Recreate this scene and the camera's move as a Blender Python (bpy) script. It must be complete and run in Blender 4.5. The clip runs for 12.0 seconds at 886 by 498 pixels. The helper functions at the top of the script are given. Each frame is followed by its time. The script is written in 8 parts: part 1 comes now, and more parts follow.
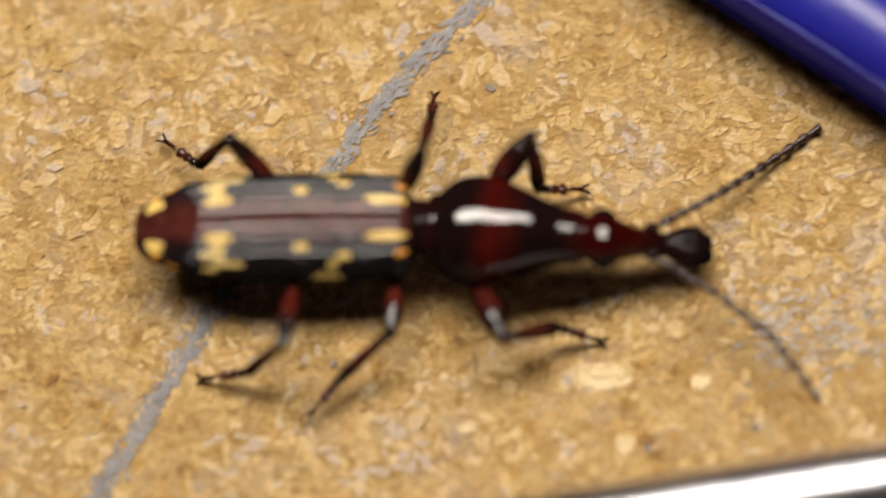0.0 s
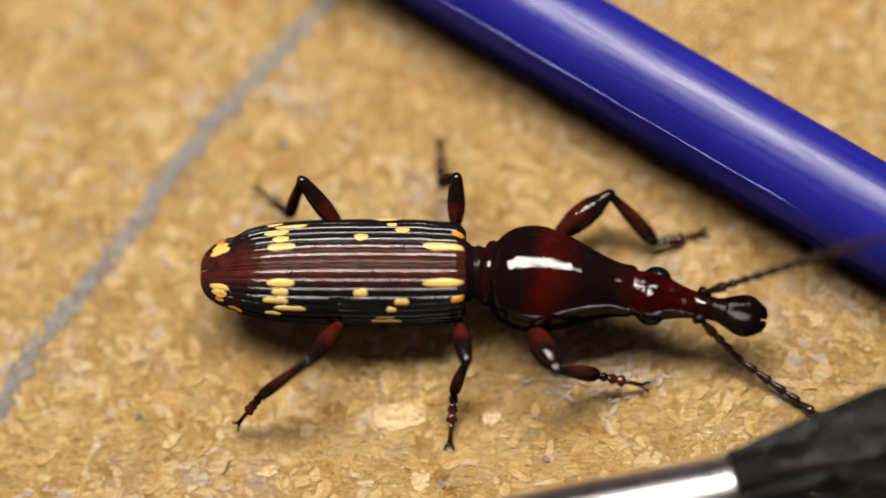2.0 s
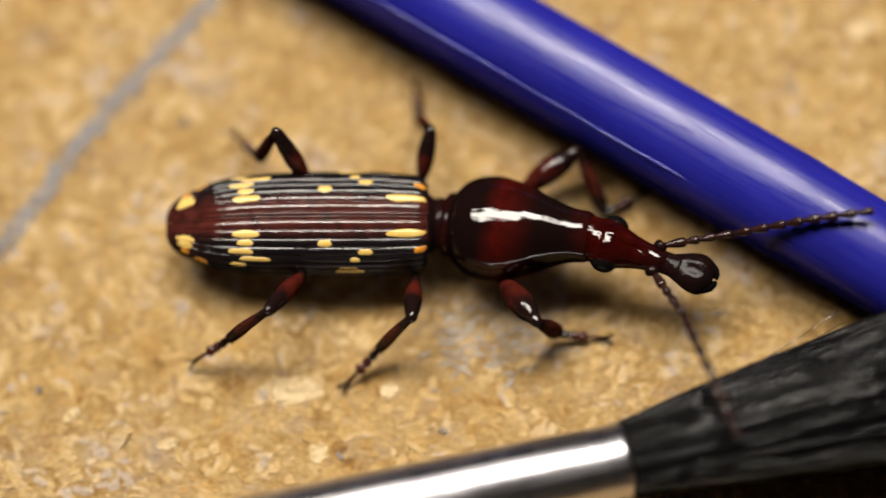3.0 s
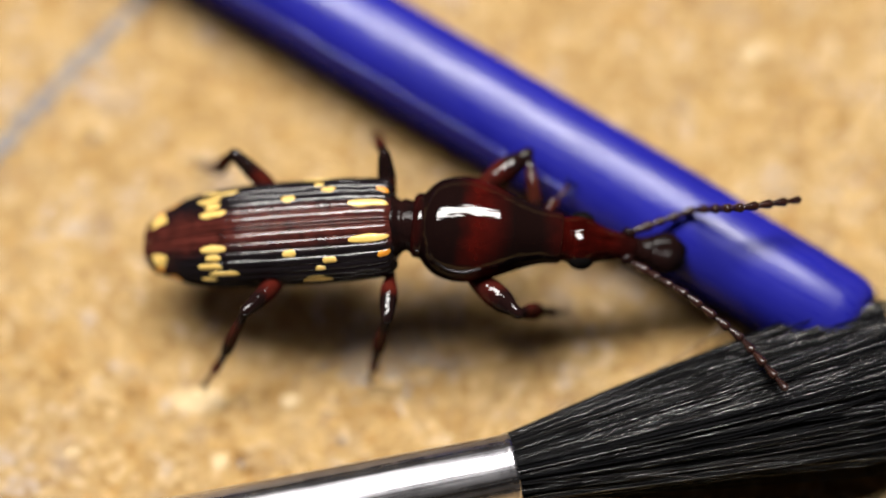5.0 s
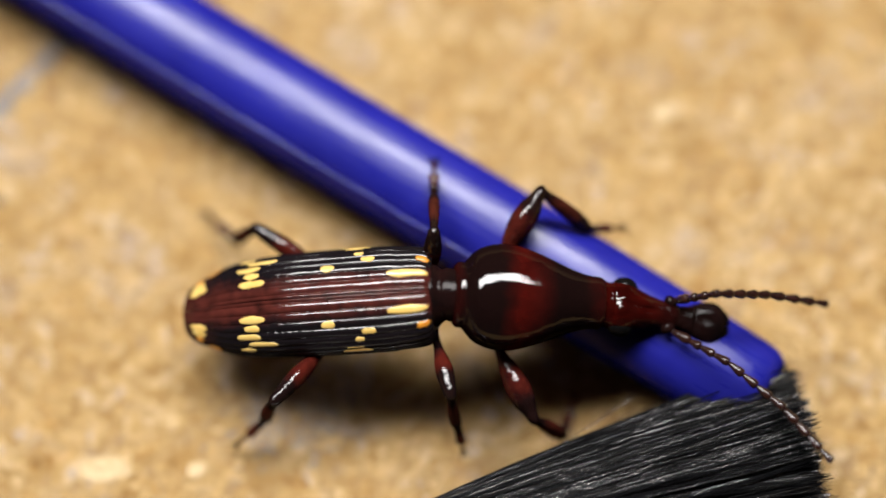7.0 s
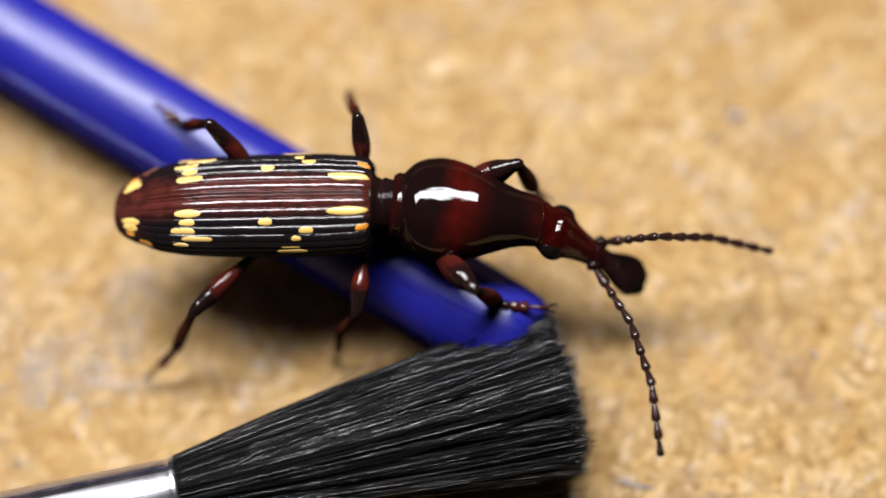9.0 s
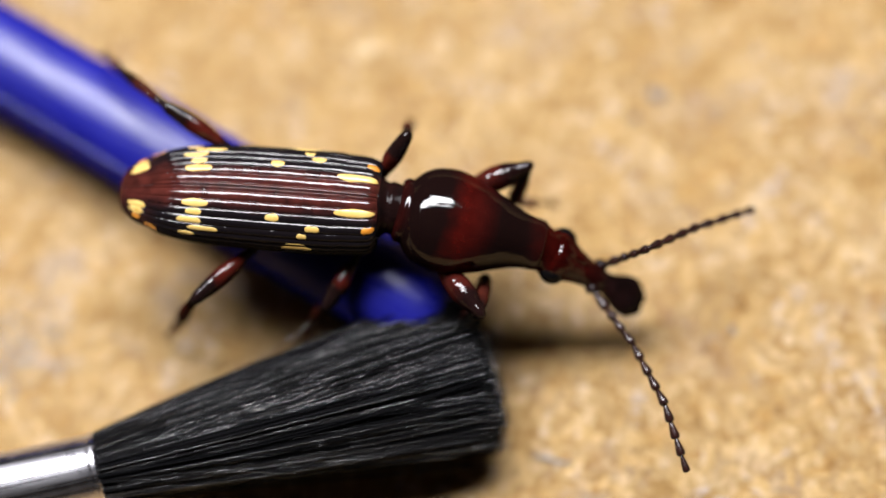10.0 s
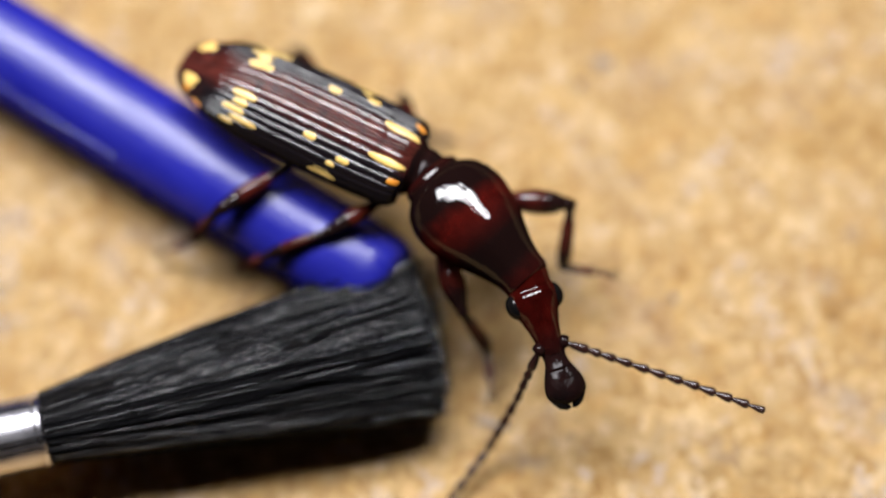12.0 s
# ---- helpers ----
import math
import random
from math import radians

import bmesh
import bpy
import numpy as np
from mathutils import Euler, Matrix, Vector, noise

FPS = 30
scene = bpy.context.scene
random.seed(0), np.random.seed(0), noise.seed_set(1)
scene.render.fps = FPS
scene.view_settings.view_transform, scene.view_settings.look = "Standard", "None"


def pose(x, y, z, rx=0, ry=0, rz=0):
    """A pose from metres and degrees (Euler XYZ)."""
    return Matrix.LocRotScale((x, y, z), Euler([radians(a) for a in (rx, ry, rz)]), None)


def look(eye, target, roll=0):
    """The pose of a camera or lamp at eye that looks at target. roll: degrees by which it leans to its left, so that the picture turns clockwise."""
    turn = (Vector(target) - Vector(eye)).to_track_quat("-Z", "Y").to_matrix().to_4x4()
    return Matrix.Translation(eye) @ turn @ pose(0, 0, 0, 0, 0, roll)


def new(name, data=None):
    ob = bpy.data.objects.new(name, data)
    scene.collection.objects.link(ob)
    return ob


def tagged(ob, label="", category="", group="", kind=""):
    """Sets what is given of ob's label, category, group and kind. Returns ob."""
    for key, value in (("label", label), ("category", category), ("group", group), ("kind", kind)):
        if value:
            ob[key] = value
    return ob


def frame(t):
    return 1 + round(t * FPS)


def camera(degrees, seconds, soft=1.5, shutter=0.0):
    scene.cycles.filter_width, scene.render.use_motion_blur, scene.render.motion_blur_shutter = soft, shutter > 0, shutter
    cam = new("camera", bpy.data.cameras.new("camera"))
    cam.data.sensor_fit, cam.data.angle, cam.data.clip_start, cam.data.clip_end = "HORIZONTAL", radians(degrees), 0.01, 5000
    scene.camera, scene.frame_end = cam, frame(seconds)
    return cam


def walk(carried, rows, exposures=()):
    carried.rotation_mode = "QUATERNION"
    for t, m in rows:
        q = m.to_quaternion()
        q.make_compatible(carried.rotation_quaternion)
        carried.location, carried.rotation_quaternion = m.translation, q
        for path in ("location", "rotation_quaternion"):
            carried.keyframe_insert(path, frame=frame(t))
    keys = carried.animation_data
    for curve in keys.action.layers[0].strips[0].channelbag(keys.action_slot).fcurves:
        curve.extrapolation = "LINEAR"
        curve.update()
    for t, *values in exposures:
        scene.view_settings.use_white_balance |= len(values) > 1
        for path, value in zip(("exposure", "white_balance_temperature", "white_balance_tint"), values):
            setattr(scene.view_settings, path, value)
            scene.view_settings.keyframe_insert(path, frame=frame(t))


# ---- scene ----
import functools

MM = 0.001


def mm(x, y, z, rx=0, ry=0, rz=0):
    """A pose given in millimetres and degrees."""
    return pose(x * MM, y * MM, z * MM, rx, ry, rz)


# ---- camera: a hand-held close-up lens with a fixed focus ----
cam = camera(19, 12.0, soft=1.75, shutter=0.4)
cam.data.dof.use_dof = True
cam.data.dof.focus_distance = 0.0913
cam.data.dof.aperture_fstop = 11.0
walk(cam, [
    (0, mm(-5.664, -21.898, 88.213, 12.970, 1.876, 3.012)),
    (0.5, mm(-4.200, -25.103, 88.305, 15.603, 1.847, 1.686)),
    (1, mm(-2.035, -25.778, 87.477, 15.621, 2.515, 1.829)),
    (1.5, mm(3.310, -25.444, 89.534, 15.723, 3.029, 0.931)),
    (2, mm(1.721, -24.718, 90.538, 15.379, 2.469, 0.668)),
    (2.5, mm(0.422, -26.569, 91.339, 15.890, 0.992, 0.282)),
    (3, mm(3.885, -27.645, 90.658, 16.526, 1.635, 0.294)),
    (3.5, mm(5.934, -29.308, 90.485, 17.470, 2.095, 0.457)),
    (3.7, mm(5.519, -31.267, 89.492, 18.805, 1.129, 0.592)),
    (5.5, mm(7.073, -26.672, 93.989, 15.932, 0.987, 0.532)),
    (6, mm(6.697, -25.622, 93.679, 15.645, 0.215, 0.436)),
    (6.5, mm(7.635, -24.517, 93.541, 15.563, 0.628, 0.445)),
    (7, mm(8.620, -22.914, 93.754, 15.046, 0.239, 0.240)),
    (7.5, mm(13.188, -27.487, 92.903, 16.850, 1.405, -0.007)),
    (7.7, mm(13.515, -27.521, 93.551, 16.397, 0.935, -0.463)),
    (9.3, mm(20.414, -26.426, 92.638, 16.198, 2.187, 0.037)),
    (9.5, mm(20.033, -27.246, 92.485, 16.612, 1.685, -0.074)),
    (10, mm(25.428, -28.261, 93.216, 16.651, 3.727, 0.128)),
    (10.5, mm(25.793, -27.802, 93.043, 16.038, 2.039, 0.066)),
    (11, mm(26.079, -27.408, 93.018, 16.116, 2.313, 0.476)),
    (11.5, mm(26.060, -30.145, 93.448, 16.589, 2.864, 0.589)),
    (12, mm(24.342, -26.315, 94.518, 14.592, 1.687, 0.501)),
], exposures=[(0, -0.17, 6650, 10), (3.0, -0.12, 6630, 9), (3.7, 0.01, 6520, 9), (5.5, 0.23, 6060, 10), (7.0, 0.13, 6010, 10), (9.5, 0.27, 5800, 12), (12, 0.30, 5750, 12)])

# ---- light: one long desk lamp high behind the insect, the rest is bounce from an added, unseen room ----
world = bpy.data.worlds.new("room_air")
world.use_nodes = True
world.node_tree.nodes["Background"].inputs["Color"].default_value = (0.9, 0.85, 0.8, 1)
world.node_tree.nodes["Background"].inputs["Strength"].default_value = 0.02
scene.world = world


def area_lamp(name, eye, target, size_x, size_y, watts, colour):
    data = bpy.data.lights.new(name, "AREA")
    data.shape, data.size, data.size_y = "RECTANGLE", size_x, size_y
    data.energy, data.color = watts, colour
    ob = new(name, data)
    ob.matrix_world = look(eye, target)
    return ob


area_lamp("desk_lamp", (-0.028, 0.157, 0.332), (0, 0, 0), 0.37, 0.105, 3.6, (1.0, 0.93, 0.84))


# ---- materials ----
def material(name, rough=0.5, metal=0.0, coat=0.0, spec=0.5):
    mat = bpy.data.materials.new(name)
    mat.use_nodes = True
    nt = mat.node_tree
    b = nt.nodes["Principled BSDF"]
    b.inputs["Roughness"].default_value = rough
    b.inputs["Metallic"].default_value = metal
    b.inputs["Coat Weight"].default_value = coat
    b.inputs["Coat Roughness"].default_value = 0.08
    b.inputs["Specular IOR Level"].default_value = spec
    return mat, nt, b


def node(nt, kind, **inputs):
    n = nt.nodes.new(kind)
    for key, value in inputs.items():
        n.inputs[key.replace("_", " ")].default_value = value
    return n


def millimetres(nt):
    """Object coordinates counted in millimetres."""
    tc = nt.nodes.new("ShaderNodeTexCoord")
    mp = nt.nodes.new("ShaderNodeMapping")
    mp.inputs["Scale"].default_value = (1000, 1000, 1000)
    nt.links.new(tc.outputs["Object"], mp.inputs["Vector"])
    return mp.outputs["Vector"]


def noise_tex(nt, vec, scale, detail=4.0, rough=0.55, stretch=None):
    if stretch:
        mp = nt.nodes.new("ShaderNodeMapping")
        mp.inputs["Scale"].default_value = stretch
        nt.links.new(vec, mp.inputs["Vector"])
        vec = mp.outputs["Vector"]
    n = node(nt, "ShaderNodeTexNoise", Scale=scale, Detail=detail, Roughness=rough)
    nt.links.new(vec, n.inputs["Vector"])
    return n.outputs["Fac"]


def ramp(nt, fac, stops):
    n = nt.nodes.new("ShaderNodeValToRGB")
    els = n.color_ramp.elements
    els[0].position, els[0].color = stops[0][0], (*stops[0][1], 1)
    els[1].position, els[1].color = stops[-1][0], (*stops[-1][1], 1)
    for p, c in stops[1:-1]:
        e = els.new(p)
        e.color = (*c, 1)
    nt.links.new(fac, n.inputs["Fac"])
    return n.outputs["Color"]


def blend(nt, fac, a, b, how="MIX"):
    n = nt.nodes.new("ShaderNodeMix")
    n.data_type, n.blend_type = "RGBA", how
    for sock, value in ((n.inputs["Factor"], fac), (n.inputs["A"], a), (n.inputs["B"], b)):
        if isinstance(value, (int, float)):
            sock.default_value = value
        elif isinstance(value, tuple):
            sock.default_value = (*value, 1)
        else:
            nt.links.new(value, sock)
    return n.outputs["Result"]


def maths(nt, how, a, b=0.0, clamp=False):
    n = nt.nodes.new("ShaderNodeMath")
    n.operation, n.use_clamp = how, clamp
    for sock, value in ((n.inputs[0], a), (n.inputs[1], b)):
        if isinstance(value, (int, float)):
            sock.default_value = value
        else:
            nt.links.new(value, sock)
    return n.outputs[0]


def bump(nt, b, height, dist_mm, strength=1.0):
    n = nt.nodes.new("ShaderNodeBump")
    n.inputs["Distance"].default_value = dist_mm * MM
    n.inputs["Strength"].default_value = strength
    nt.links.new(height, n.inputs["Height"])
    nt.links.new(n.outputs["Normal"], b.inputs["Normal"])


def axis_of(nt, vec, axis):
    n = nt.nodes.new("ShaderNodeSeparateXYZ")
    nt.links.new(vec, n.inputs[0])
    return n.outputs[axis]


def cells(nt, vec, scale, stretch):
    """A random value for each chip of a crowded, drawn-out cell pattern."""
    mp = nt.nodes.new("ShaderNodeMapping")
    mp.inputs["Scale"].default_value = stretch
    mp.inputs["Rotation"].default_value = (0, 0, 0.5 + scale)
    wob = node(nt, "ShaderNodeTexNoise", Scale=1.1, Detail=3.0)
    nt.links.new(vec, wob.inputs["Vector"])
    add = nt.nodes.new("ShaderNodeVectorMath")
    add.operation = "ADD"
    nt.links.new(vec, add.inputs[0])
    nt.links.new(wob.outputs["Color"], add.inputs[1])
    nt.links.new(add.outputs[0], mp.inputs["Vector"])
    vor = node(nt, "ShaderNodeTexVoronoi", Scale=scale)
    nt.links.new(mp.outputs["Vector"], vor.inputs["Vector"])
    return axis_of(nt, vor.outputs["Color"], 0)


CHIP_TONES = [(0.0, (0.24, 0.11, 0.026)), (0.1, (0.45, 0.24, 0.066)), (0.35, (0.56, 0.355, 0.13)), (0.6, (0.69, 0.47, 0.21)), (0.84, (0.77, 0.565, 0.31)), (0.95, (0.81, 0.64, 0.42)), (1.0, (0.58, 0.48, 0.42))]


def soft_rim(nt, b, spec):
    """Gloss that fades towards grazing angles, which keeps the bright board's reflection off the rims."""
    b.inputs["Specular IOR Level"].default_value = spec
    lw = nt.nodes.new("ShaderNodeLayerWeight")
    lw.inputs["Blend"].default_value = 0.5
    fade = maths(nt, "MULTIPLY", maths(nt, "SUBTRACT", lw.outputs["Facing"], 0.2), 3.0, clamp=True)
    nt.links.new(maths(nt, "SUBTRACT", 1.5, maths(nt, "MULTIPLY", fade, 0.48)), b.inputs["IOR"])


def board_material():
    mat, nt, b = material("pressed_wood_chip", rough=0.42, spec=0.4)
    v = millimetres(nt)
    big = noise_tex(nt, v, 0.16, 3)
    mid = noise_tex(nt, v, 0.9, 6, 0.68)
    fine = noise_tex(nt, v, 3.2, 6, 0.72, (1, 1.7, 1))
    c = blend(nt, 0.5, ramp(nt, cells(nt, v, 0.9, (1, 1.9, 1)), CHIP_TONES), ramp(nt, cells(nt, v, 2.3, (1.5, 1, 1)), CHIP_TONES))
    c = blend(nt, 0.4, c, ramp(nt, mid, [(0.38, (0.26, 0.13, 0.03)), (0.47, (0.47, 0.28, 0.085)), (0.54, (0.58, 0.37, 0.13)), (0.63, (0.76, 0.56, 0.28))]))
    c = blend(nt, 0.3, c, ramp(nt, fine, [(0.36, (0.22, 0.105, 0.025)), (0.5, (0.52, 0.32, 0.105)), (0.64, (0.84, 0.66, 0.37))]))
    grey = noise_tex(nt, v, 0.3, 4, 0.7)
    c = blend(nt, ramp(nt, grey, [(0.56, (0, 0, 0)), (0.68, (0.6, 0.6, 0.6))]), c, (0.46, 0.39, 0.34))
    # darkened throughout: the shade of crevices between chips is put into the colour
    c = blend(nt, 0.18, c, (0.22, 0.11, 0.03))
    nt.links.new(c, b.inputs["Base Color"])
    nt.links.new(ramp(nt, fine, [(0.4, (0.55, 0.55, 0.55)), (0.6, (0.26, 0.26, 0.26))]), b.inputs["Roughness"])
    bump(nt, b, blend(nt, 0.6, mid, fine), 0.42)
    return mat


def chip_material(single=False):
    mat, nt, b = material("wood_chip", rough=0.36, spec=0.45)
    geo = nt.nodes.new("ShaderNodeObjectInfo" if single else "ShaderNodeNewGeometry")
    dice = geo.outputs["Random" if single else "Random Per Island"]
    v = millimetres(nt)
    patch = noise_tex(nt, v, 0.75, 4, 0.6)
    wide = maths(nt, "MULTIPLY", maths(nt, "SUBTRACT", noise_tex(nt, v, 0.26, 4, 0.62), 0.46), 2.5)
    pick = maths(nt, "ADD", maths(nt, "MULTIPLY", dice, 0.56), maths(nt, "ADD", wide, maths(nt, "MULTIPLY", maths(nt, "SUBTRACT", patch, 0.38), 1.7)), clamp=True)
    c = ramp(nt, pick, CHIP_TONES)
    c = blend(nt, ramp(nt, noise_tex(nt, v, 0.31, 4, 0.65), [(0.55, (0, 0, 0)), (0.68, (0.6, 0.6, 0.6))]), c, (0.56, 0.45, 0.38))
    c = blend(nt, ramp(nt, noise_tex(nt, v, 0.43, 3, 0.6, (1, 1.4, 1)), [(0.57, (0, 0, 0)), (0.7, (0.55, 0.55, 0.55))]), c, (0.60, 0.31, 0.075))
    f = noise_tex(nt, v, 3.6, 6, 0.72, (1, 2.2, 1))
    c = blend(nt, 0.25, c, ramp(nt, f, [(0.36, (0.34, 0.18, 0.05)), (0.5, (0.60, 0.385, 0.135)), (0.64, (0.82, 0.63, 0.33))]))
    nt.links.new(c, b.inputs["Base Color"])
    bump(nt, b, f, 0.2)
    return mat


def plain(name, base, dark, scale, rough, metal=0.0, coat=0.0, bump_mm=0.0, spec=0.5):
    mat, nt, b = material(name, rough, metal, coat, spec)
    v = millimetres(nt)
    f = noise_tex(nt, v, scale, 4)
    nt.links.new(ramp(nt, f, [(0.3, dark), (0.7, base)]), b.inputs["Base Color"])
    if bump_mm:
        bump(nt, b, noise_tex(nt, v, scale * 3, 4), bump_mm)
    r = noise_tex(nt, v, scale * 0.7, 3)
    nt.links.new(maths(nt, "MULTIPLY_ADD", r, rough * 0.8), b.inputs["Roughness"])
    nt.nodes[-1].inputs[2].default_value = rough * 0.6
    return mat


def elytra_material():
    mat, nt, b = material("wing_case_shell", rough=0.045, coat=0.0, spec=0.4)
    v = millimetres(nt)
    y = maths(nt, "ABSOLUTE", axis_of(nt, v, 1))
    x = axis_of(nt, v, 0)
    wob = maths(nt, "MULTIPLY", maths(nt, "SUBTRACT", noise_tex(nt, v, 1.3, 3), 0.5), 0.7)
    near = maths(nt, "SUBTRACT", 0.9, maths(nt, "ADD", y, wob))
    red = maths(nt, "MULTIPLY", near, 2.0, clamp=True)
    tail = maths(nt, "MULTIPLY", maths(nt, "SUBTRACT", -7.6, maths(nt, "ADD", x, wob)), 1.2, clamp=True)
    f = maths(nt, "MAXIMUM", red, maths(nt, "MULTIPLY", tail, 0.3))
    brown = ramp(nt, noise_tex(nt, v, 2.2, 4), [(0.3, (0.026, 0.007, 0.0055)), (0.7, (0.075, 0.017, 0.0125))])
    nt.links.new(blend(nt, f, (0.0065, 0.005, 0.006), brown), b.inputs["Base Color"])
    bump(nt, b, noise_tex(nt, v, 3.2, 2, 0.5, (0.45, 1.2, 1.2)), 0.016)
    soft_rim(nt, b, 0.48)
    return mat


def shell_material(name, red_from, red_to, relief=0.006, deep=1.0, collar=False):
    """Polished shell, black with a deep red glow between two places along the body."""
    mat, nt, b = material(name, rough=0.05, coat=0.0, spec=0.5)
    v = millimetres(nt)
    x = maths(nt, "ADD", axis_of(nt, v, 0), maths(nt, "MULTIPLY", maths(nt, "SUBTRACT", noise_tex(nt, v, 0.8, 3), 0.5), 0.7))
    a = maths(nt, "MULTIPLY", maths(nt, "SUBTRACT", x, red_from), 1.2, clamp=True)
    c = maths(nt, "MULTIPLY", maths(nt, "SUBTRACT", red_to, x), 0.75, clamp=True)
    f = maths(nt, "MULTIPLY", a, c)
    if collar:
        f = maths(nt, "ADD", f, maths(nt, "MULTIPLY", maths(nt, "MULTIPLY", maths(nt, "SUBTRACT", x, 4.5), 2.0, clamp=True), 0.3), clamp=True)
        f = maths(nt, "ADD", f, maths(nt, "MULTIPLY", maths(nt, "MULTIPLY", maths(nt, "SUBTRACT", 0.45, x), 3.0, clamp=True), 0.3), clamp=True)
    red = ramp(nt, noise_tex(nt, v, 1.6, 3), [(0.3, (0.034 * deep, 0.0026 * deep, 0.002 * deep)), (0.7, (0.085 * deep, 0.006 * deep, 0.0038 * deep))])
    nt.links.new(blend(nt, f, (0.006, 0.0026, 0.0024), red), b.inputs["Base Color"])
    dents = blend(nt, 0.35, noise_tex(nt, v, 1.1, 1), noise_tex(nt, v, 3.4, 1, 0.5, (0.35, 1.3, 1.3)))
    bump(nt, b, dents, relief)
    soft_rim(nt, b, 0.5)
    return mat


def leg_material(name, red_from, red_to, base, red_low, red_high):
    """Glossy leg shell, black with one red stretch along the limb."""
    mat, nt, b = material(name, rough=0.07, spec=0.4)
    v = millimetres(nt)
    x = maths(nt, "ADD", axis_of(nt, v, 0), maths(nt, "MULTIPLY", maths(nt, "SUBTRACT", noise_tex(nt, v, 1.5, 2), 0.5), 0.5))
    f = maths(nt, "MULTIPLY", maths(nt, "SUBTRACT", red_to, x), 3.0, clamp=True)
    f = maths(nt, "MULTIPLY", f, maths(nt, "MULTIPLY", maths(nt, "SUBTRACT", x, red_from), 2.5, clamp=True))
    red = ramp(nt, noise_tex(nt, v, 2.0, 3), [(0.3, red_low), (0.7, red_high)])
    nt.links.new(blend(nt, f, base, red), b.inputs["Base Color"])
    bump(nt, b, noise_tex(nt, v, 3.4, 2), 0.05)
    soft_rim(nt, b, 0.42)
    return mat


M_BOARD = board_material()
M_CHIP = chip_material()
M_CHIP_ONE = chip_material(True)
M_LINE = plain("pencil_graphite", (0.25, 0.235, 0.235), (0.13, 0.12, 0.12), 2.2, 0.65, bump_mm=0.08)
M_PALE = plain("pale_flake", (0.72, 0.56, 0.33), (0.52, 0.36, 0.17), 1.4, 0.42, bump_mm=0.3)
M_SPECK = plain("dark_speck", (0.16, 0.12, 0.09), (0.12, 0.09, 0.07), 4.0, 0.6)
M_FIBRE = plain("pale_fibre", (0.41, 0.34, 0.27), (0.31, 0.24, 0.17), 3.0, 0.5)


def blue_material():
    """Glossy plastic drawn out along its length, with fine scuffs."""
    mat, nt, b = material("blue_plastic", rough=0.38, spec=0.36)
    v = millimetres(nt)
    nt.links.new(ramp(nt, noise_tex(nt, v, 0.35, 4), [(0.3, (0.011, 0.0115, 0.19)), (0.7, (0.014, 0.0145, 0.235))]), b.inputs["Base Color"])
    drawn = noise_tex(nt, v, 2.2, 5, 0.7, (0.12, 1.6, 1.6))
    nt.links.new(ramp(nt, drawn, [(0.38, (0.24, 0.24, 0.24)), (0.62, (0.42, 0.42, 0.42))]), b.inputs["Roughness"])
    bump(nt, b, drawn, 0.007)
    soft_rim(nt, b, 0.45)
    return mat


M_BLUE = blue_material()
M_SEAM = plain("smooth_blue_plastic", (0.03, 0.032, 0.3), (0.016, 0.017, 0.22), 0.5, 0.2, spec=0.5)


def ferrule_material():
    """Thin drawn metal: polished, with fine lines along its length and a few dents and smears."""
    mat, nt, b = material("polished_ferrule", metal=1.0)
    v = millimetres(nt)
    lines = noise_tex(nt, v, 1.0, 5, 0.7, (0.04, 3.2, 3.2))
    smear = noise_tex(nt, v, 0.9, 4, 0.6)
    nt.links.new(ramp(nt, smear, [(0.3, (0.58, 0.57, 0.62)), (0.7, (0.72, 0.71, 0.75))]), b.inputs["Base Color"])
    nt.links.new(ramp(nt, blend(nt, 0.15, lines, smear), [(0.36, (0.2, 0.2, 0.2)), (0.5, (0.3, 0.3, 0.3)), (0.62, (0.4, 0.4, 0.4))]), b.inputs["Roughness"])
    bump(nt, b, blend(nt, 0.25, lines, smear), 0.004)
    return mat


M_CHROME = ferrule_material()


def bristle_material(single=False):
    mat, nt, b = material("black_bristle", rough=0.2)
    geo = nt.nodes.new("ShaderNodeObjectInfo" if single else "ShaderNodeNewGeometry")
    pick = geo.outputs["Random" if single else "Random Per Island"]
    nt.links.new(ramp(nt, pick, [(0.0, (0.002, 0.002, 0.0025)), (0.6, (0.006, 0.006, 0.0065)), (1.0, (0.02, 0.018, 0.017))]), b.inputs["Base Color"])
    shiny = ramp(nt, pick, [(0.0, (0.0, 0.0, 0.0)), (0.5, (0.04, 0.04, 0.04) if not single else (0.4, 0.4, 0.4)), (0.72, (0.35, 0.35, 0.35) if not single else (0.7, 0.7, 0.7)), (1.0, (1.0, 1.0, 1.0))])
    worn = ramp(nt, noise_tex(nt, millimetres(nt), 1.6, 4, 0.65, (0.5, 3.0, 3.0)), [(0.40, (0.15, 0.15, 0.15)), (0.6, (1.0, 1.0, 1.0))])
    gloss = blend(nt, 1.0, shiny, worn, "MULTIPLY")
    nt.links.new(maths(nt, "ADD", maths(nt, "MULTIPLY", gloss, 1.6), 1.07), b.inputs["IOR"])
    nt.links.new(ramp(nt, pick, [(0.0, (0.34, 0.34, 0.34)), (0.7, (0.16, 0.16, 0.16)), (1.0, (0.07, 0.07, 0.07))]), b.inputs["Roughness"])
    return mat


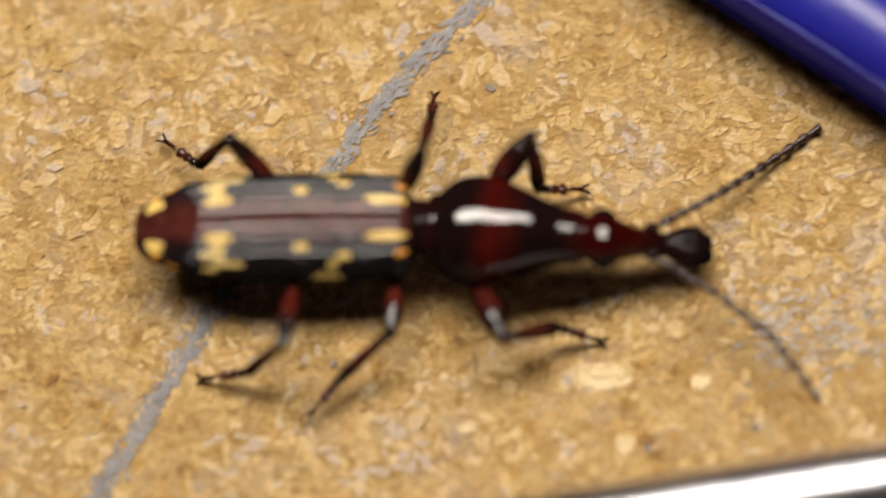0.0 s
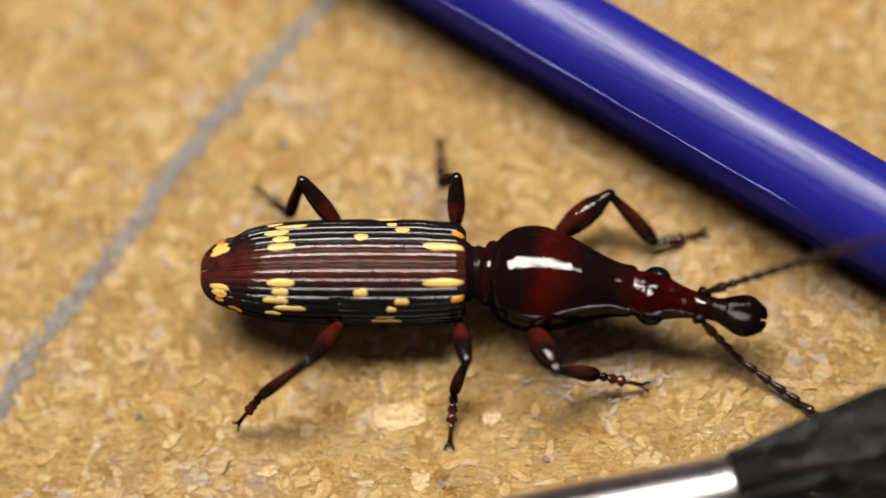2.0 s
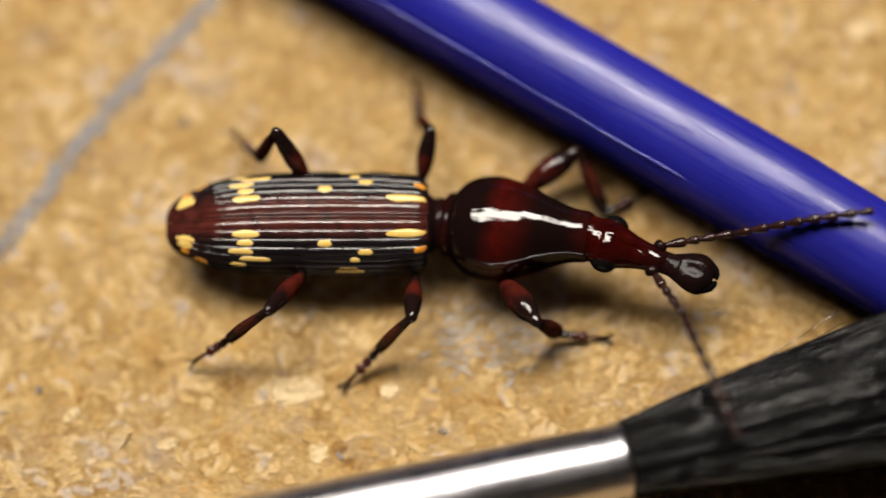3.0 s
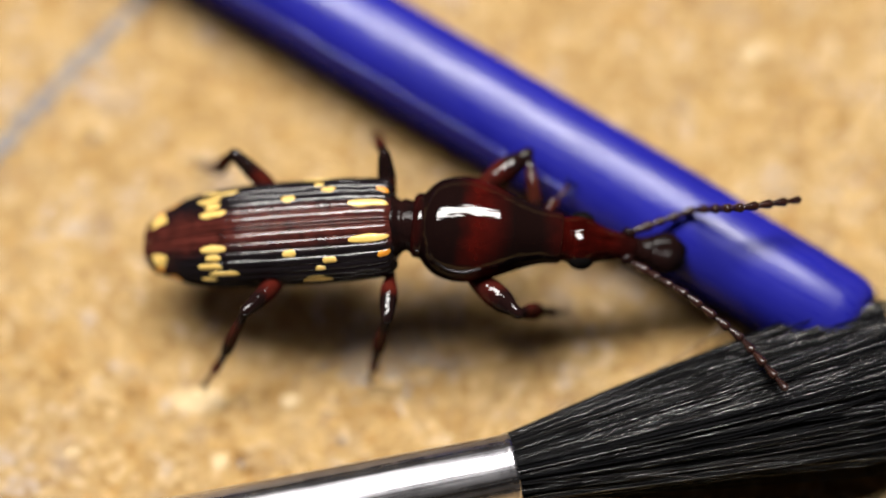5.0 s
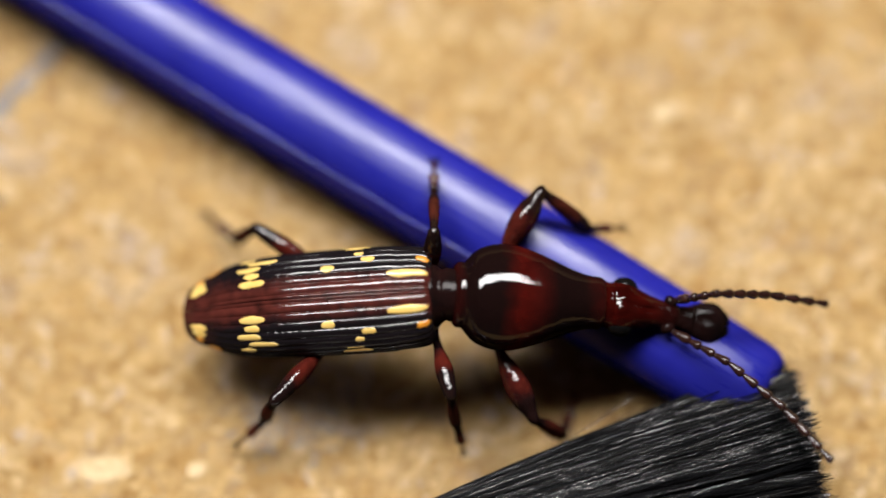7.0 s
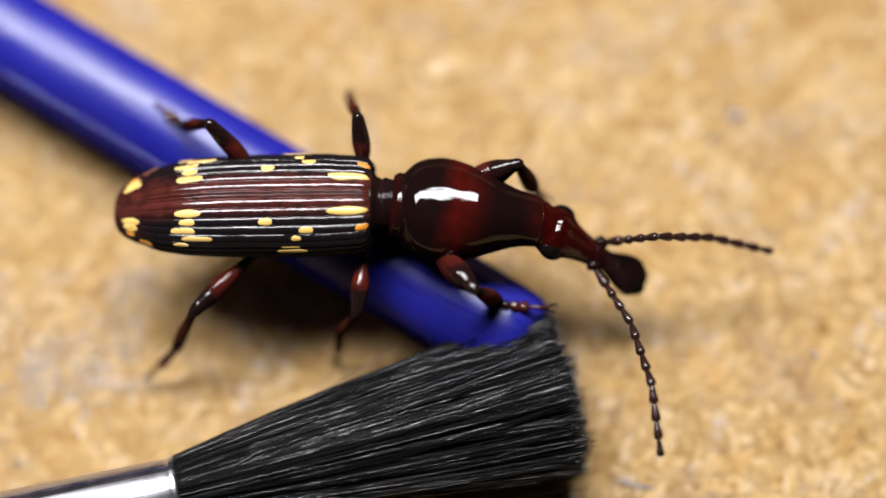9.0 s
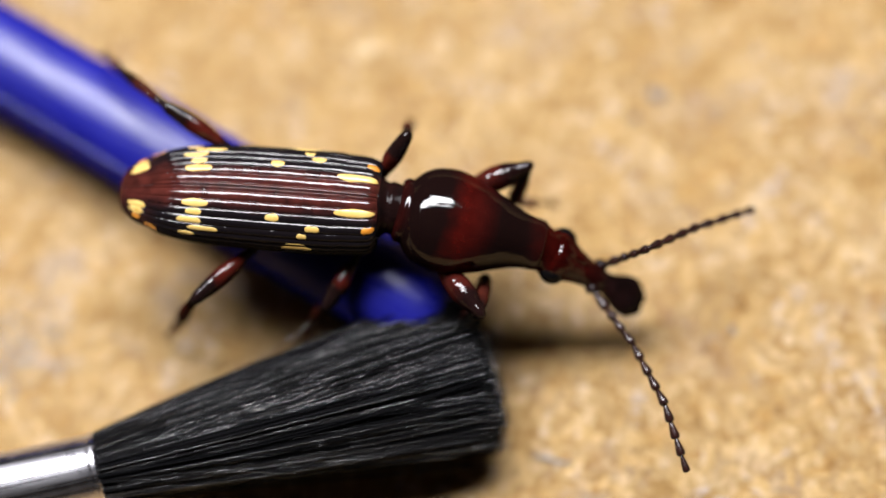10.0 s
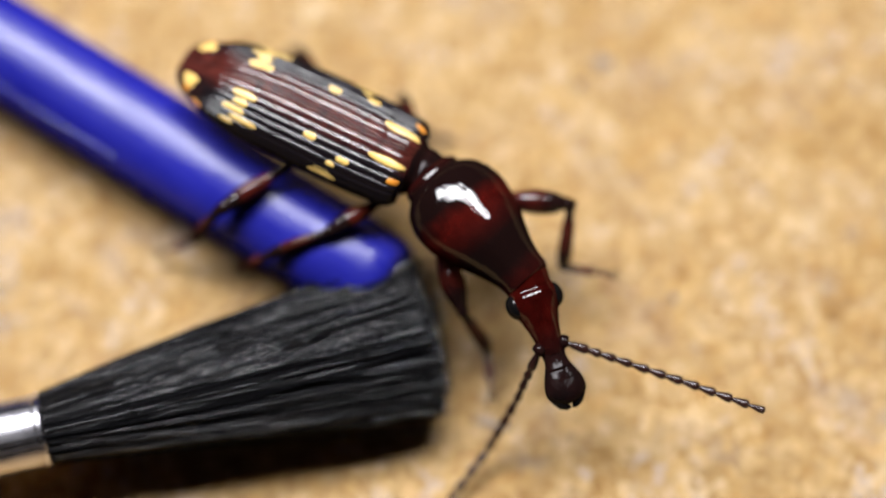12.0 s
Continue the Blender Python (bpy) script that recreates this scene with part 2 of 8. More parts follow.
M_BRISTLE = bristle_material()
M_BRISTLE_ONE = bristle_material(True)
M_HANDLE = plain("black_lacquer", (0.02, 0.02, 0.02), (0.012, 0.012, 0.012), 0.5, 0.2, coat=0.4)
M_WALL = plain("unseen_room_grey", (0.15, 0.14, 0.13), (0.12, 0.11, 0.10), 0.01, 0.7)
M_ELYTRA = elytra_material()
M_PRONOTUM = shell_material("thorax_shell", 1.5, 3.5, 0.03, 0.64, True)
M_HEAD = shell_material("head_shell", -0.9, 3.2, 0.12, 0.34)
M_SNOUT = plain("snout_shell", (0.011, 0.0038, 0.0034), (0.0045, 0.0028, 0.0028), 1.1, 0.12, spec=0.3, bump_mm=0.045)
M_LEG = leg_material("leg_shell", 1.35, 2.95, (0.009, 0.0042, 0.004), (0.028, 0.0045, 0.0036), (0.076, 0.0105, 0.006))
M_LEG_FRONT = leg_material("front_leg_shell", 0.9, 2.9, (0.010, 0.0042, 0.004), (0.02, 0.0042, 0.0038), (0.06, 0.009, 0.0055))
M_LEG_SHORT = leg_material("short_leg_shell", 1.05, 2.15, (0.009, 0.0042, 0.004), (0.028, 0.0045, 0.0036), (0.076, 0.0105, 0.006))
M_TIBIA = leg_material("lower_leg_shell", 0.3, 1.9, (0.010, 0.0045, 0.004), (0.02, 0.005, 0.004), (0.05, 0.011, 0.0065))
soft_rim(M_SNOUT.node_tree, M_SNOUT.node_tree.nodes["Principled BSDF"], 0.12)
M_BELLY = plain("belly_shell", (0.02, 0.009, 0.008), (0.01, 0.005, 0.005), 2.0, 0.35, bump_mm=0.02)
M_EYE = plain("black_eye", (0.005, 0.004, 0.004), (0.003, 0.003, 0.003), 3.0, 0.16, spec=0.25)
soft_rim(M_EYE.node_tree, M_EYE.node_tree.nodes["Principled BSDF"], 0.22)
M_SPOT = plain("yellow_marking", (0.70, 0.50, 0.155), (0.62, 0.40, 0.09), 2.5, 0.32, coat=0.2, bump_mm=0.01)
M_SPOT_DARK = plain("amber_marking", (0.62, 0.26, 0.02), (0.5, 0.18, 0.015), 2.5, 0.32, coat=0.2)
M_ANTENNA = plain("antenna_shell", (0.026, 0.0095, 0.007), (0.011, 0.005, 0.0045), 1.8, 0.2, spec=0.38, bump_mm=0.01)


# ---- mesh helpers: all sizes in millimetres ----
def part(name, bm, mat, parent=None, label="", smooth=True):
    bm.transform(Matrix.Scale(MM, 4))
    bmesh.ops.recalc_face_normals(bm, faces=bm.faces)
    me = bpy.data.meshes.new(name)
    bm.to_mesh(me)
    bm.free()
    for p in me.polygons:
        p.use_smooth = smooth
    me.materials.append(mat)
    ob = new(name, me)
    if parent:
        ob.parent = parent
    if label:
        tagged(ob, label)
    return ob


def empty(name, m):
    ob = new(name)
    ob.empty_display_size = 0.002
    ob.matrix_basis = m
    return ob


def lerp_table(table, s):
    return float(np.interp(s, [a for a, _ in table], [b for _, b in table]))


def rings(bm, loops, close=True):
    """Skin a list of equally long point loops; close: cap both ends."""
    vs = [[bm.verts.new(p) for p in loop] for loop in loops]
    n = len(vs[0])
    for a, b in zip(vs, vs[1:]):
        for i in range(n):
            bm.faces.new((a[i], a[(i + 1) % n], b[(i + 1) % n], b[i]))
    if close:
        bm.faces.new(vs[0][::-1])
        bm.faces.new(vs[-1])
    return bm


def turned(bm, table, count=20, flat_y=1.0, flat_z=1.0, steps=40, lift=None, x0=0.0):
    """A body turned about x from a table of (x, radius)."""
    a, b = table[0][0], table[-1][0]
    loops = []
    for k in range(steps + 1):
        u = k / steps
        x = a + (b - a) * (0.5 - 0.5 * math.cos(math.pi * u)) if steps > 6 else a + (b - a) * u
        r = lerp_table(table, x)
        z0 = lerp_table(lift, x) if lift else 0.0
        loops.append([(x0 + x, r * flat_y * math.cos(t), z0 + r * flat_z * math.sin(t)) for t in (math.tau * i / count for i in range(count))])
    return rings(bm, loops)


def ball(bm, c, rx, ry, rz, seg=14):
    m = Matrix.Translation(c) @ Matrix.Diagonal((rx, ry, rz, 1))
    bmesh.ops.create_uvsphere(bm, u_segments=seg, v_segments=max(6, seg * 2 // 3), radius=1, matrix=m)


def tube(bm, pts, radii, count=6):
    loops = []
    for i, p in enumerate(pts):
        d = (Vector(pts[min(i + 1, len(pts) - 1)]) - Vector(pts[max(i - 1, 0)])).normalized()
        a = d.orthogonal().normalized()
        b = d.cross(a)
        loops.append([Vector(p) + radii[i] * (math.cos(t) * a + math.sin(t) * b) for t in (math.tau * k / count for k in range(count))])
    # keep the rings from twisting against one another
    for i in range(1, len(loops)):
        best = min(range(count), key=lambda s: sum((loops[i][(k + s) % count] - loops[i - 1][k]).length for k in range(count)))
        loops[i] = loops[i][best:] + loops[i][:best]
    return rings(bm, loops)


# ---- the place: a wide pressed-chip board, closed by an added, unseen room ----
def build_board():
    bm = bmesh.new()
    bmesh.ops.create_grid(bm, x_segments=4, y_segments=4, size=1000)
    board = part("board", bm, M_BOARD, label="tan pressed wood chip board with a worn surface")
    tagged(board, category="board", kind="structure")

    # chips pressed into the face, near the walk
    rnd = random.Random(7)
    verts, faces = [], []
    for i in range(36000):
        cx, cy = rnd.uniform(-32, 48), rnd.uniform(-22, 24)
        big = rnd.random()
        ln = 0.09 + 0.34 * rnd.random() ** 1.6 + (0.45 * rnd.random() if big > 0.96 else 0)
        wd = ln * rnd.uniform(0.22, 0.7)
        turn = rnd.gauss(0.3, 1.0)
        tx, ty = rnd.gauss(0, 0.1), rnd.gauss(0, 0.1)
        z = rnd.uniform(0.004, 0.034)
        n = rnd.choice((5, 6, 7))
        base = len(verts)
        for k in range(n):
            a = math.tau * k / n + rnd.uniform(-0.25, 0.25)
            r = rnd.uniform(0.7, 1.1)
            px, py = ln * r * math.cos(a), wd * r * math.sin(a)
            x, y = px * math.cos(turn) - py * math.sin(turn), px * math.sin(turn) + py * math.cos(turn)
            verts.append(((cx + x) * MM, (cy + y) * MM, (z + x * tx + y * ty) * MM))
        for k in range(n):
            v = verts[base + k]
            verts.append((cx * MM + (v[0] - cx * MM) * 1.15, cy * MM + (v[1] - cy * MM) * 1.15, -0.02 * MM))
        faces.append(tuple(range(base, base + n)))
        for k in range(n):
            faces.append((base + k, base + n + k, base + n + (k + 1) % n, base + (k + 1) % n))
    me = bpy.data.meshes.new("wood_chips")
    me.from_pydata(verts, [], faces)
    me.materials.append(M_CHIP)
    chips = new("wood_chips", me)
    chips.parent = board
    tagged(chips, "small tan wood flakes pressed into the board", kind="stuff")

    shapes = []
    for i in range(14):
        bm = bmesh.new()
        ln = rnd.uniform(0.28, 0.62)
        wd = ln * rnd.uniform(0.3, 0.65)
        n = 7
        top = [bm.verts.new((ln * rnd.uniform(0.7, 1.1) * math.cos(math.tau * k / n), wd * rnd.uniform(0.7, 1.1) * math.sin(math.tau * k / n), rnd.uniform(0.03, 0.05))) for k in range(n)]
        foot = [bm.verts.new((v.co.x * 1.15, v.co.y * 1.15, -0.02)) for v in top]
        bm.faces.new(top)
        for k in range(n):
            bm.faces.new((top[k], foot[k], foot[(k + 1) % n], top[(k + 1) % n]))
        bm.transform(Matrix.Scale(MM, 4))
        bmesh.ops.recalc_face_normals(bm, faces=bm.faces)
        me = bpy.data.meshes.new("wood_chip")
        bm.to_mesh(me)
        bm.free()
        me.materials.append(M_CHIP_ONE)
        shapes.append(me)
    for i in range(300):
        chip = new("wood_chip", shapes[i % 14])
        chip.parent = board
        chip.matrix_basis = mm(rnd.uniform(-19, 34), rnd.uniform(-11, 10), rnd.uniform(0, 0.006), rnd.gauss(0, 2), rnd.gauss(0, 2), rnd.uniform(0, 360))

    def flake(name, cx, cy, ln, wd, turn, mat, z, label, seed):
        r = random.Random(seed)
        bm = bmesh.new()
        top, foot = [], []
        for k in range(11):
            a = math.tau * k / 11
            q = r.uniform(0.75, 1.1)
            x, y = ln * q * math.cos(a), wd * q * math.sin(a)
            x, y = x * math.cos(turn) - y * math.sin(turn), x * math.sin(turn) + y * math.cos(turn)
            top.append(bm.verts.new((cx + x, cy + y, z + 0.02 * r.random())))
            foot.append(bm.verts.new((cx + x * 1.1, cy + y * 1.1, -0.01)))
        bm.faces.new(top)
        for k in range(11):
            bm.faces.new((top[k], foot[k], foot[(k + 1) % 11], top[(k + 1) % 11]))
        part(name, bm, mat, board, label, smooth=False)
    for i, (cx, cy, ln, wd, turn) in enumerate(((-4.04, -5.89, 1.05, 0.5, 0.05), (-8.43, -7.86, 0.42, 0.2, 0.3), (-0.72, -5.98, 0.36, 0.3, 0.9), (-3.17, -8.15, 0.45, 0.36, 1.2),
                                                (1.72, 7.29, 0.5, 0.35, 0.2), (16.26, 7.51, 0.6, 0.4, 0.5), (-11.9, -6.8, 0.4, 0.2, 0.6), (7.2, 6.6, 0.5, 0.3, 0.9))):
        flake("wood_flake", cx, cy, ln, wd, turn, M_PALE, 0.05, "large pale wood flake", 40 + i)
    for i, (cx, cy, ln) in enumerate(((-8.27, 4.03, 0.2), (-13.1, -5.9, 0.16), (-2.4, -8.3, 0.18), (27.3, 5.5, 0.4), (26.4, 4.6, 0.22), (29.8, -3.6, 0.2), (1.2, -7.4, 0.15))):
        flake("dark_speck", cx, cy, ln, ln * 0.7, i, M_SPECK, 0.075, "dark grey speck", 60 + i)
    flake("grey_dash", 23.3, -8.33, 0.85, 0.07, -0.2, M_LINE, 0.075, "short grey scratch", 80)
    # scuffed place where pale fibres stand up
    rnd = random.Random(21)
    bm = bmesh.new()
    for i in range(190):
        cx, cy = 2.8 + rnd.gauss(0, 1.25), -4.1 + rnd.gauss(0, 0.85)
        ln, wd, turn = rnd.uniform(0.1, 0.38), rnd.uniform(0.02, 0.05), rnd.gauss(0.5, 0.5)
        z = rnd.uniform(0.05, 0.09)
        ux, uy = math.cos(turn), math.sin(turn)
        loop = [(cx - ux * ln - uy * wd, cy - uy * ln + ux * wd, z), (cx - uy * wd * 1.4, cy + ux * wd * 1.4, z + 0.05), (cx + ux * ln, cy + uy * ln, z + rnd.uniform(0, 0.04)), (cx + uy * wd * 1.4, cy - ux * wd * 1.4, z + 0.02)]
        bm.faces.new([bm.verts.new(p) for p in loop])
    scuff = part("scuffed_fibres", bm, M_FIBRE, board, "scuffed pale grey wood fibres", smooth=False)
    tagged(scuff, kind="stuff")

    # the drawn line: a ragged band of short grey dashes
    bm = bmesh.new()
    rnd = random.Random(3)
    bends = [Vector(p) for p in ((-24.0, -17.5, 0), (-20.6, -10.5, 0), (-17.2, -4.0, 0), (-13.4, 1.2, 0), (-11.8, 3.7, 0), (-7.5, 8.8, 0), (-1.0, 15.8, 0))]
    for a, b in zip(bends, bends[1:]):
        way = (b - a).normalized()
        side = Vector((-way.y, way.x, 0))
        s, total = 0.0, (b - a).length
        while s < total:
            ln = rnd.uniform(0.08, 0.3)
            for j in range(6):
                off = rnd.gauss(0, 0.17)
                w = rnd.uniform(0.02, 0.075)
                z = rnd.uniform(0.05, 0.078)
                p = a + way * (s + rnd.uniform(-0.2, 0.2)) + side * off
                q = p + way * ln * rnd.uniform(0.5, 1.5) + side * rnd.gauss(0, 0.09)
                loop = [p - side * w, p - way * 0.05 + side * 0.02, p + side * w * 0.9, (p + q) / 2 + side * w * 1.2, q + side * w, q + way * 0.05, q - side * w * 0.8, (p + q) / 2 - side * w * 1.1]
                bm.faces.new([bm.verts.new((v.x, v.y, z)) for v in loop])
            s += ln * 0.75
    line = part("pencil_line", bm, M_LINE, board, "ragged grey pencil line drawn across the board", smooth=False)
    return board


# unseen walls and ceiling, added so that their grey sets the bounce light
def build_room():
    def slab(name, c, size):
        bm = bmesh.new()
        bmesh.ops.create_cube(bm, size=1, matrix=Matrix.Translation(c) @ Matrix.Diagonal((*size, 1)))
        tagged(part(name, bm, M_WALL, smooth=False), "plain warm grey surface of an unseen room, added for bounce light", "wall" if "wall" in name else "ceiling", kind="structure")
    slab("wall_north", (0, 1010, 700), (2040, 20, 1400))
    slab("wall_south", (0, -1010, 700), (2040, 20, 1400))
    slab("wall_east", (1010, 0, 700), (20, 2000, 1400))
    slab("wall_west", (-1010, 0, 700), (20, 2000, 1400))
    slab("ceiling", (0, 0, 1410), (2040, 2040, 20))


# ---- the blue handle ----
def build_handle():
    thing = empty("plastic_handle", mm(15, -0.8, 0, 0, 0, -32))
    flat = [(0.05, 3.715), (0.55, 3.735), (1.05, 3.665), (1.5, 3.28), (1.8, 2.65), (1.9, 1.9), (1.72, 0.95), (1.15, 0.25), (0, 0),
            (-1.15, 0.25), (-1.72, 0.95), (-1.9, 1.9), (-1.76, 2.5), (-1.45, 3.0), (-1.0, 3.4), (-0.5, 3.63)]

    def section(turn_mix, shrink):
        n = len(flat)
        out = []
        for i in range(n):
            p0, p1, p2, p3 = (Vector(flat[(i + k) % n]) for k in (-1, 0, 1, 2))
            for j in range(6):
                u = j / 6
                q = 0.5 * (2 * p1 + (p2 - p0) * u + (2 * p0 - 5 * p1 + 4 * p2 - p3) * u * u + (3 * p1 - p0 - 3 * p2 + p3) * u ** 3)
                d = Vector((q.x, q.y - 1.87))
                r = d.normalized() * 1.875
                d = d.lerp(r, turn_mix) * shrink
                out.append((d.x, d.y + 1.87 * (shrink if shrink < 1 else 1) + (0 if shrink == 1 else 0.02)))
        return out
    bm = bmesh.new()
    loops = []
    # (place along the axis, roundness, size)
    places = [(-75, 0.8, 1), (-40, 0.8, 1), (-20, 0.8, 1), (-8, 0.8, 1), (-2.8, 0.8, 1), (-2.2, 0.82, 0.998), (-1.6, 0.86, 0.994), (-1.0, 0.9, 0.988), (-0.4, 0.95, 0.982), (0.2, 0.98, 0.978), (1, 1, 0.975), (3, 1, 0.965), (4.4, 1, 0.95),
              (4.9, 1, 0.92), (5.2, 1, 0.86), (5.4, 1, 0.76), (5.5, 1, 0.6), (5.53, 1, 0.4)]
    for x, mix, size in places:
        # the profile's positive side is the far side, y in the handle's space
        loops.append([(x, p, z) for p, z in section(mix, size)])
    rings(bm, loops)
    part("barrel", bm, M_BLUE, thing)
    # moulding seam: a thin raised bead along the near shoulder, its height uneven
    rnd = random.Random(5)
    bm = bmesh.new()
    loops = []
    for k in range(420):
        x = -75 + 75 * k / 419
        r = 0.05 + 0.012 * math.sin(0.7 * x) + 0.008 * math.sin(2.9 * x + 1) + rnd.uniform(-0.006, 0.006)
        out = 1.868 - 0.16 * max(0.0, min(1.0, (x + 7) / 6.5))
        side = 0.012 * math.sin(1.7 * x)
        loops.append([(x, -0.78 * (out + r * math.cos(t)) + 0.63 * (side + r * math.sin(t)), 1.87 + 0.63 * (out + r * math.cos(t)) + 0.78 * (side + r * math.sin(t))) for t in (math.tau * i / 8 for i in range(8))])
    rings(bm, loops)
    part("seam", bm, M_SEAM, thing, "thin raised moulding seam", smooth=True)
    return tagged(thing, "glossy cobalt blue plastic handle with a blunt end on the board", "handle")


# ---- the paintbrush ----
def build_brush():
    thing = empty("paintbrush", mm(7.52, -9.0, 2.7, 0, 0, 12))
    # ferrule: rolled lip, faint crimp rings, slight taper
    bm = bmesh.new()
    table = [(-17, 1.5), (-14, 1.48), (-13.8, 1.40), (-13.5, 1.40), (-13.3, 1.47), (-6, 1.38), (-0.5, 1.29), (-0.34, 1.285), (-0.28, 1.31), (-0.18, 1.335), (-0.08, 1.31), (0, 1.22)]
    loops = [[(x, r * math.cos(t), r * math.sin(t)) for t in (math.tau * i / 48 for i in range(48))] for x, r in table]
    loops += [[(-0.05, y * 0.93, z * 0.93) for _, y, z in loops[-1]], [(-1.2, y * 0.9, z * 0.9) for _, y, z in loops[-1]]]
    rings(bm, loops)
    part("ferrule", bm, M_CHROME, thing, "polished silver metal ferrule")
    bm = bmesh.new()
    turned(bm, [(-95, 0.9), (-94, 1.5), (-70, 2.1), (-40, 2.5), (-22, 2.3), (-16.9, 1.49)], 28, lift=[(-95, -2.1), (-40, -0.1), (-22, 0), (-16.9, 0)])
    part("handle", bm, M_HANDLE, thing, "black lacquered wooden handle")
    # hairs fan out from the ferrule to a blunt, flattened tip
    rnd = random.Random(11)
    bm_verts, bm_faces = [], []

    def hair(start, mid, end, r0, r1, segs=7):
        nonlocal bm_verts, bm_faces
        p0, p1, p2 = Vector(start), Vector(mid), Vector(end)
        rows = []
        for k in range(segs + 1):
            u = k / segs
            rows.append(p0 * (1 - u) ** 2 + p1 * 2 * u * (1 - u) + p2 * u * u)
        base = len(bm_verts)
        for k, c in enumerate(rows):
            r = r0 + (r1 - r0) * k / segs
            for j in range(4):
                a = math.tau * j / 4 + 0.4
                bm_verts.append(((c.x) * MM, (c.y + r * math.cos(a)) * MM, (c.z + r * math.sin(a)) * MM))
        for k in range(segs):
            for j in range(4):
                a = base + 4 * k
                bm_faces.append((a + j, a + (j + 1) % 4, a + 4 + (j + 1) % 4, a + 4 + j))
    locks = []
    for i in range(420):
        a = rnd.uniform(0, math.tau)
        q = rnd.uniform(0.74, 1.08) if i < 330 else math.sqrt(rnd.random()) * 0.9
        locks.append((q * math.cos(a), q * math.sin(a), rnd.gauss(0, 0.26), rnd.gauss(0, 0.17), rnd.gauss(0, 0.16), rnd.gauss(0, 0.22)))
    for ly, lz, dy, dz, dx, my in locks:
        for i in range(12):
            sy, sz = ly + rnd.gauss(0, 0.024), lz + rnd.gauss(0, 0.024)
            grow = max(1.0, math.hypot(sy, sz) / 1.1)
            sy, sz = sy / grow, sz / grow
            spread = rnd.gauss(0, 0.06 if rnd.random() < 0.88 else 0.35)
            ex = 13.9 - 0.3 * sy * sy - 0.12 * sz + dx + rnd.gauss(0, 0.13)
            ey = 0.83 + 2.6 * sy + dy + spread
            ez = -0.8 + 1.65 * sz + dz + rnd.gauss(0, 0.06)
            mid = (ex * 0.5, 0.37 + 1.92 * sy + my + spread * 0.7 + rnd.gauss(0, 0.07), -0.12 + 1.6 * sz + dz * 0.6 + rnd.gauss(0, 0.03))
            hair((-0.3, 1.15 * sy, 1.15 * sz), mid, (ex, ey, max(ez, -2.62)), rnd.uniform(0.02, 0.036), 0.015, 7)
    # dark packed core that closes the gaps
    bm = bmesh.new()
    loops = []
    for x, w, h in ((-0.4, 1.05, 1.05), (3, 1.42, 1.2), (6.5, 1.95, 1.32), (10, 2.35, 1.4), (12.6, 2.55, 1.42)):
        loops.append([(x, 0.75 * x / 13 + 0.93 * w * math.cos(t), -0.62 * x / 13 + h * math.sin(t)) for t in (math.tau * i / 24 for i in range(24))])
    rings(bm, loops)
    part("bristle_core", bm, M_BRISTLE, thing, "packed inner bristles")
    packed_verts, packed_faces = bm_verts, bm_faces
    loose = []
    for i in range(210):
        bm_verts, bm_faces = [], []
        loose.append((bm_verts, bm_faces))
        a = rnd.uniform(0, math.tau) if i < 60 else rnd.uniform(0.1, math.pi - 0.1)
        sy, sz = math.cos(a), math.sin(a)
        ex = rnd.uniform(6, 14.3)
        f = ex / 13.9
        ey = 0.83 * f + (1.2 + 1.6 * f) * sy + rnd.gauss(0, 0.3)
        ez = -0.8 * f + (1.2 + 0.6 * f) * sz + rnd.gauss(0, 0.1)
        hair((-0.2, 1.1 * sy, 1.1 * sz), (ex * 0.5, (1.2 + 0.7 * f) * sy + rnd.gauss(0, 0.15), (1.2 + 0.4 * f) * sz - 0.1 * f), (ex, ey, max(ez, -2.62)), 0.028, 0.012)
    # loose hairs lying across the top
    for i in range(80):
        bm_verts, bm_faces = [], []
        loose.append((bm_verts, bm_faces))
        x0, y0 = rnd.uniform(1.5, 10), rnd.uniform(-0.75, 0.75)
        f0 = x0 / 13.9
        ln, way = rnd.uniform(1.5, 4.0), rnd.gauss(0.1, 0.3)
        x1 = min(14.0, x0 + ln)
        f1 = x1 / 13.9
        wide0, wide1 = 1.15 + 1.45 * f0, 1.15 + 1.45 * f1
        ya = 0.83 * f0 + y0 * wide0
        yb = ya + (x1 - x0) * (way + 0.1 * y0)
        za = -0.8 * f0 + (1.2 + 0.55 * f0) * math.sqrt(max(0.1, 1 - y0 * y0)) + 0.12
        yq = max(-0.85, min(0.85, (yb - 0.83 * f1) / wide1))
        zb = -0.8 * f1 + (1.2 + 0.55 * f1) * math.sqrt(1 - yq * yq) + rnd.uniform(0.06, 0.22)
        hair((x0, ya, za), ((x0 + x1) / 2, (ya + yb) / 2 + rnd.gauss(0, 0.12), (za + zb) / 2 + 0.14), (x1, 0.83 * f1 + yq * wide1, zb), 0.026, 0.012)
    for name, mat, (verts, faces) in [("bristles", M_BRISTLE, (packed_verts, packed_faces))] + [("bristle", M_BRISTLE_ONE, one) for one in loose]:
        me = bpy.data.meshes.new(name)
        me.from_pydata(verts, [], faces)
        me.polygons.foreach_set("use_smooth", [True] * len(faces))
        me.materials.append(mat)
        ob = new(name, me)
        ob.parent = thing
        if name == "bristles":
            tagged(ob, "black bristles fanned out to a blunt tip", kind="stuff")
    return tagged(thing, "small paintbrush with silver ferrule and splayed black bristles", "paintbrush")


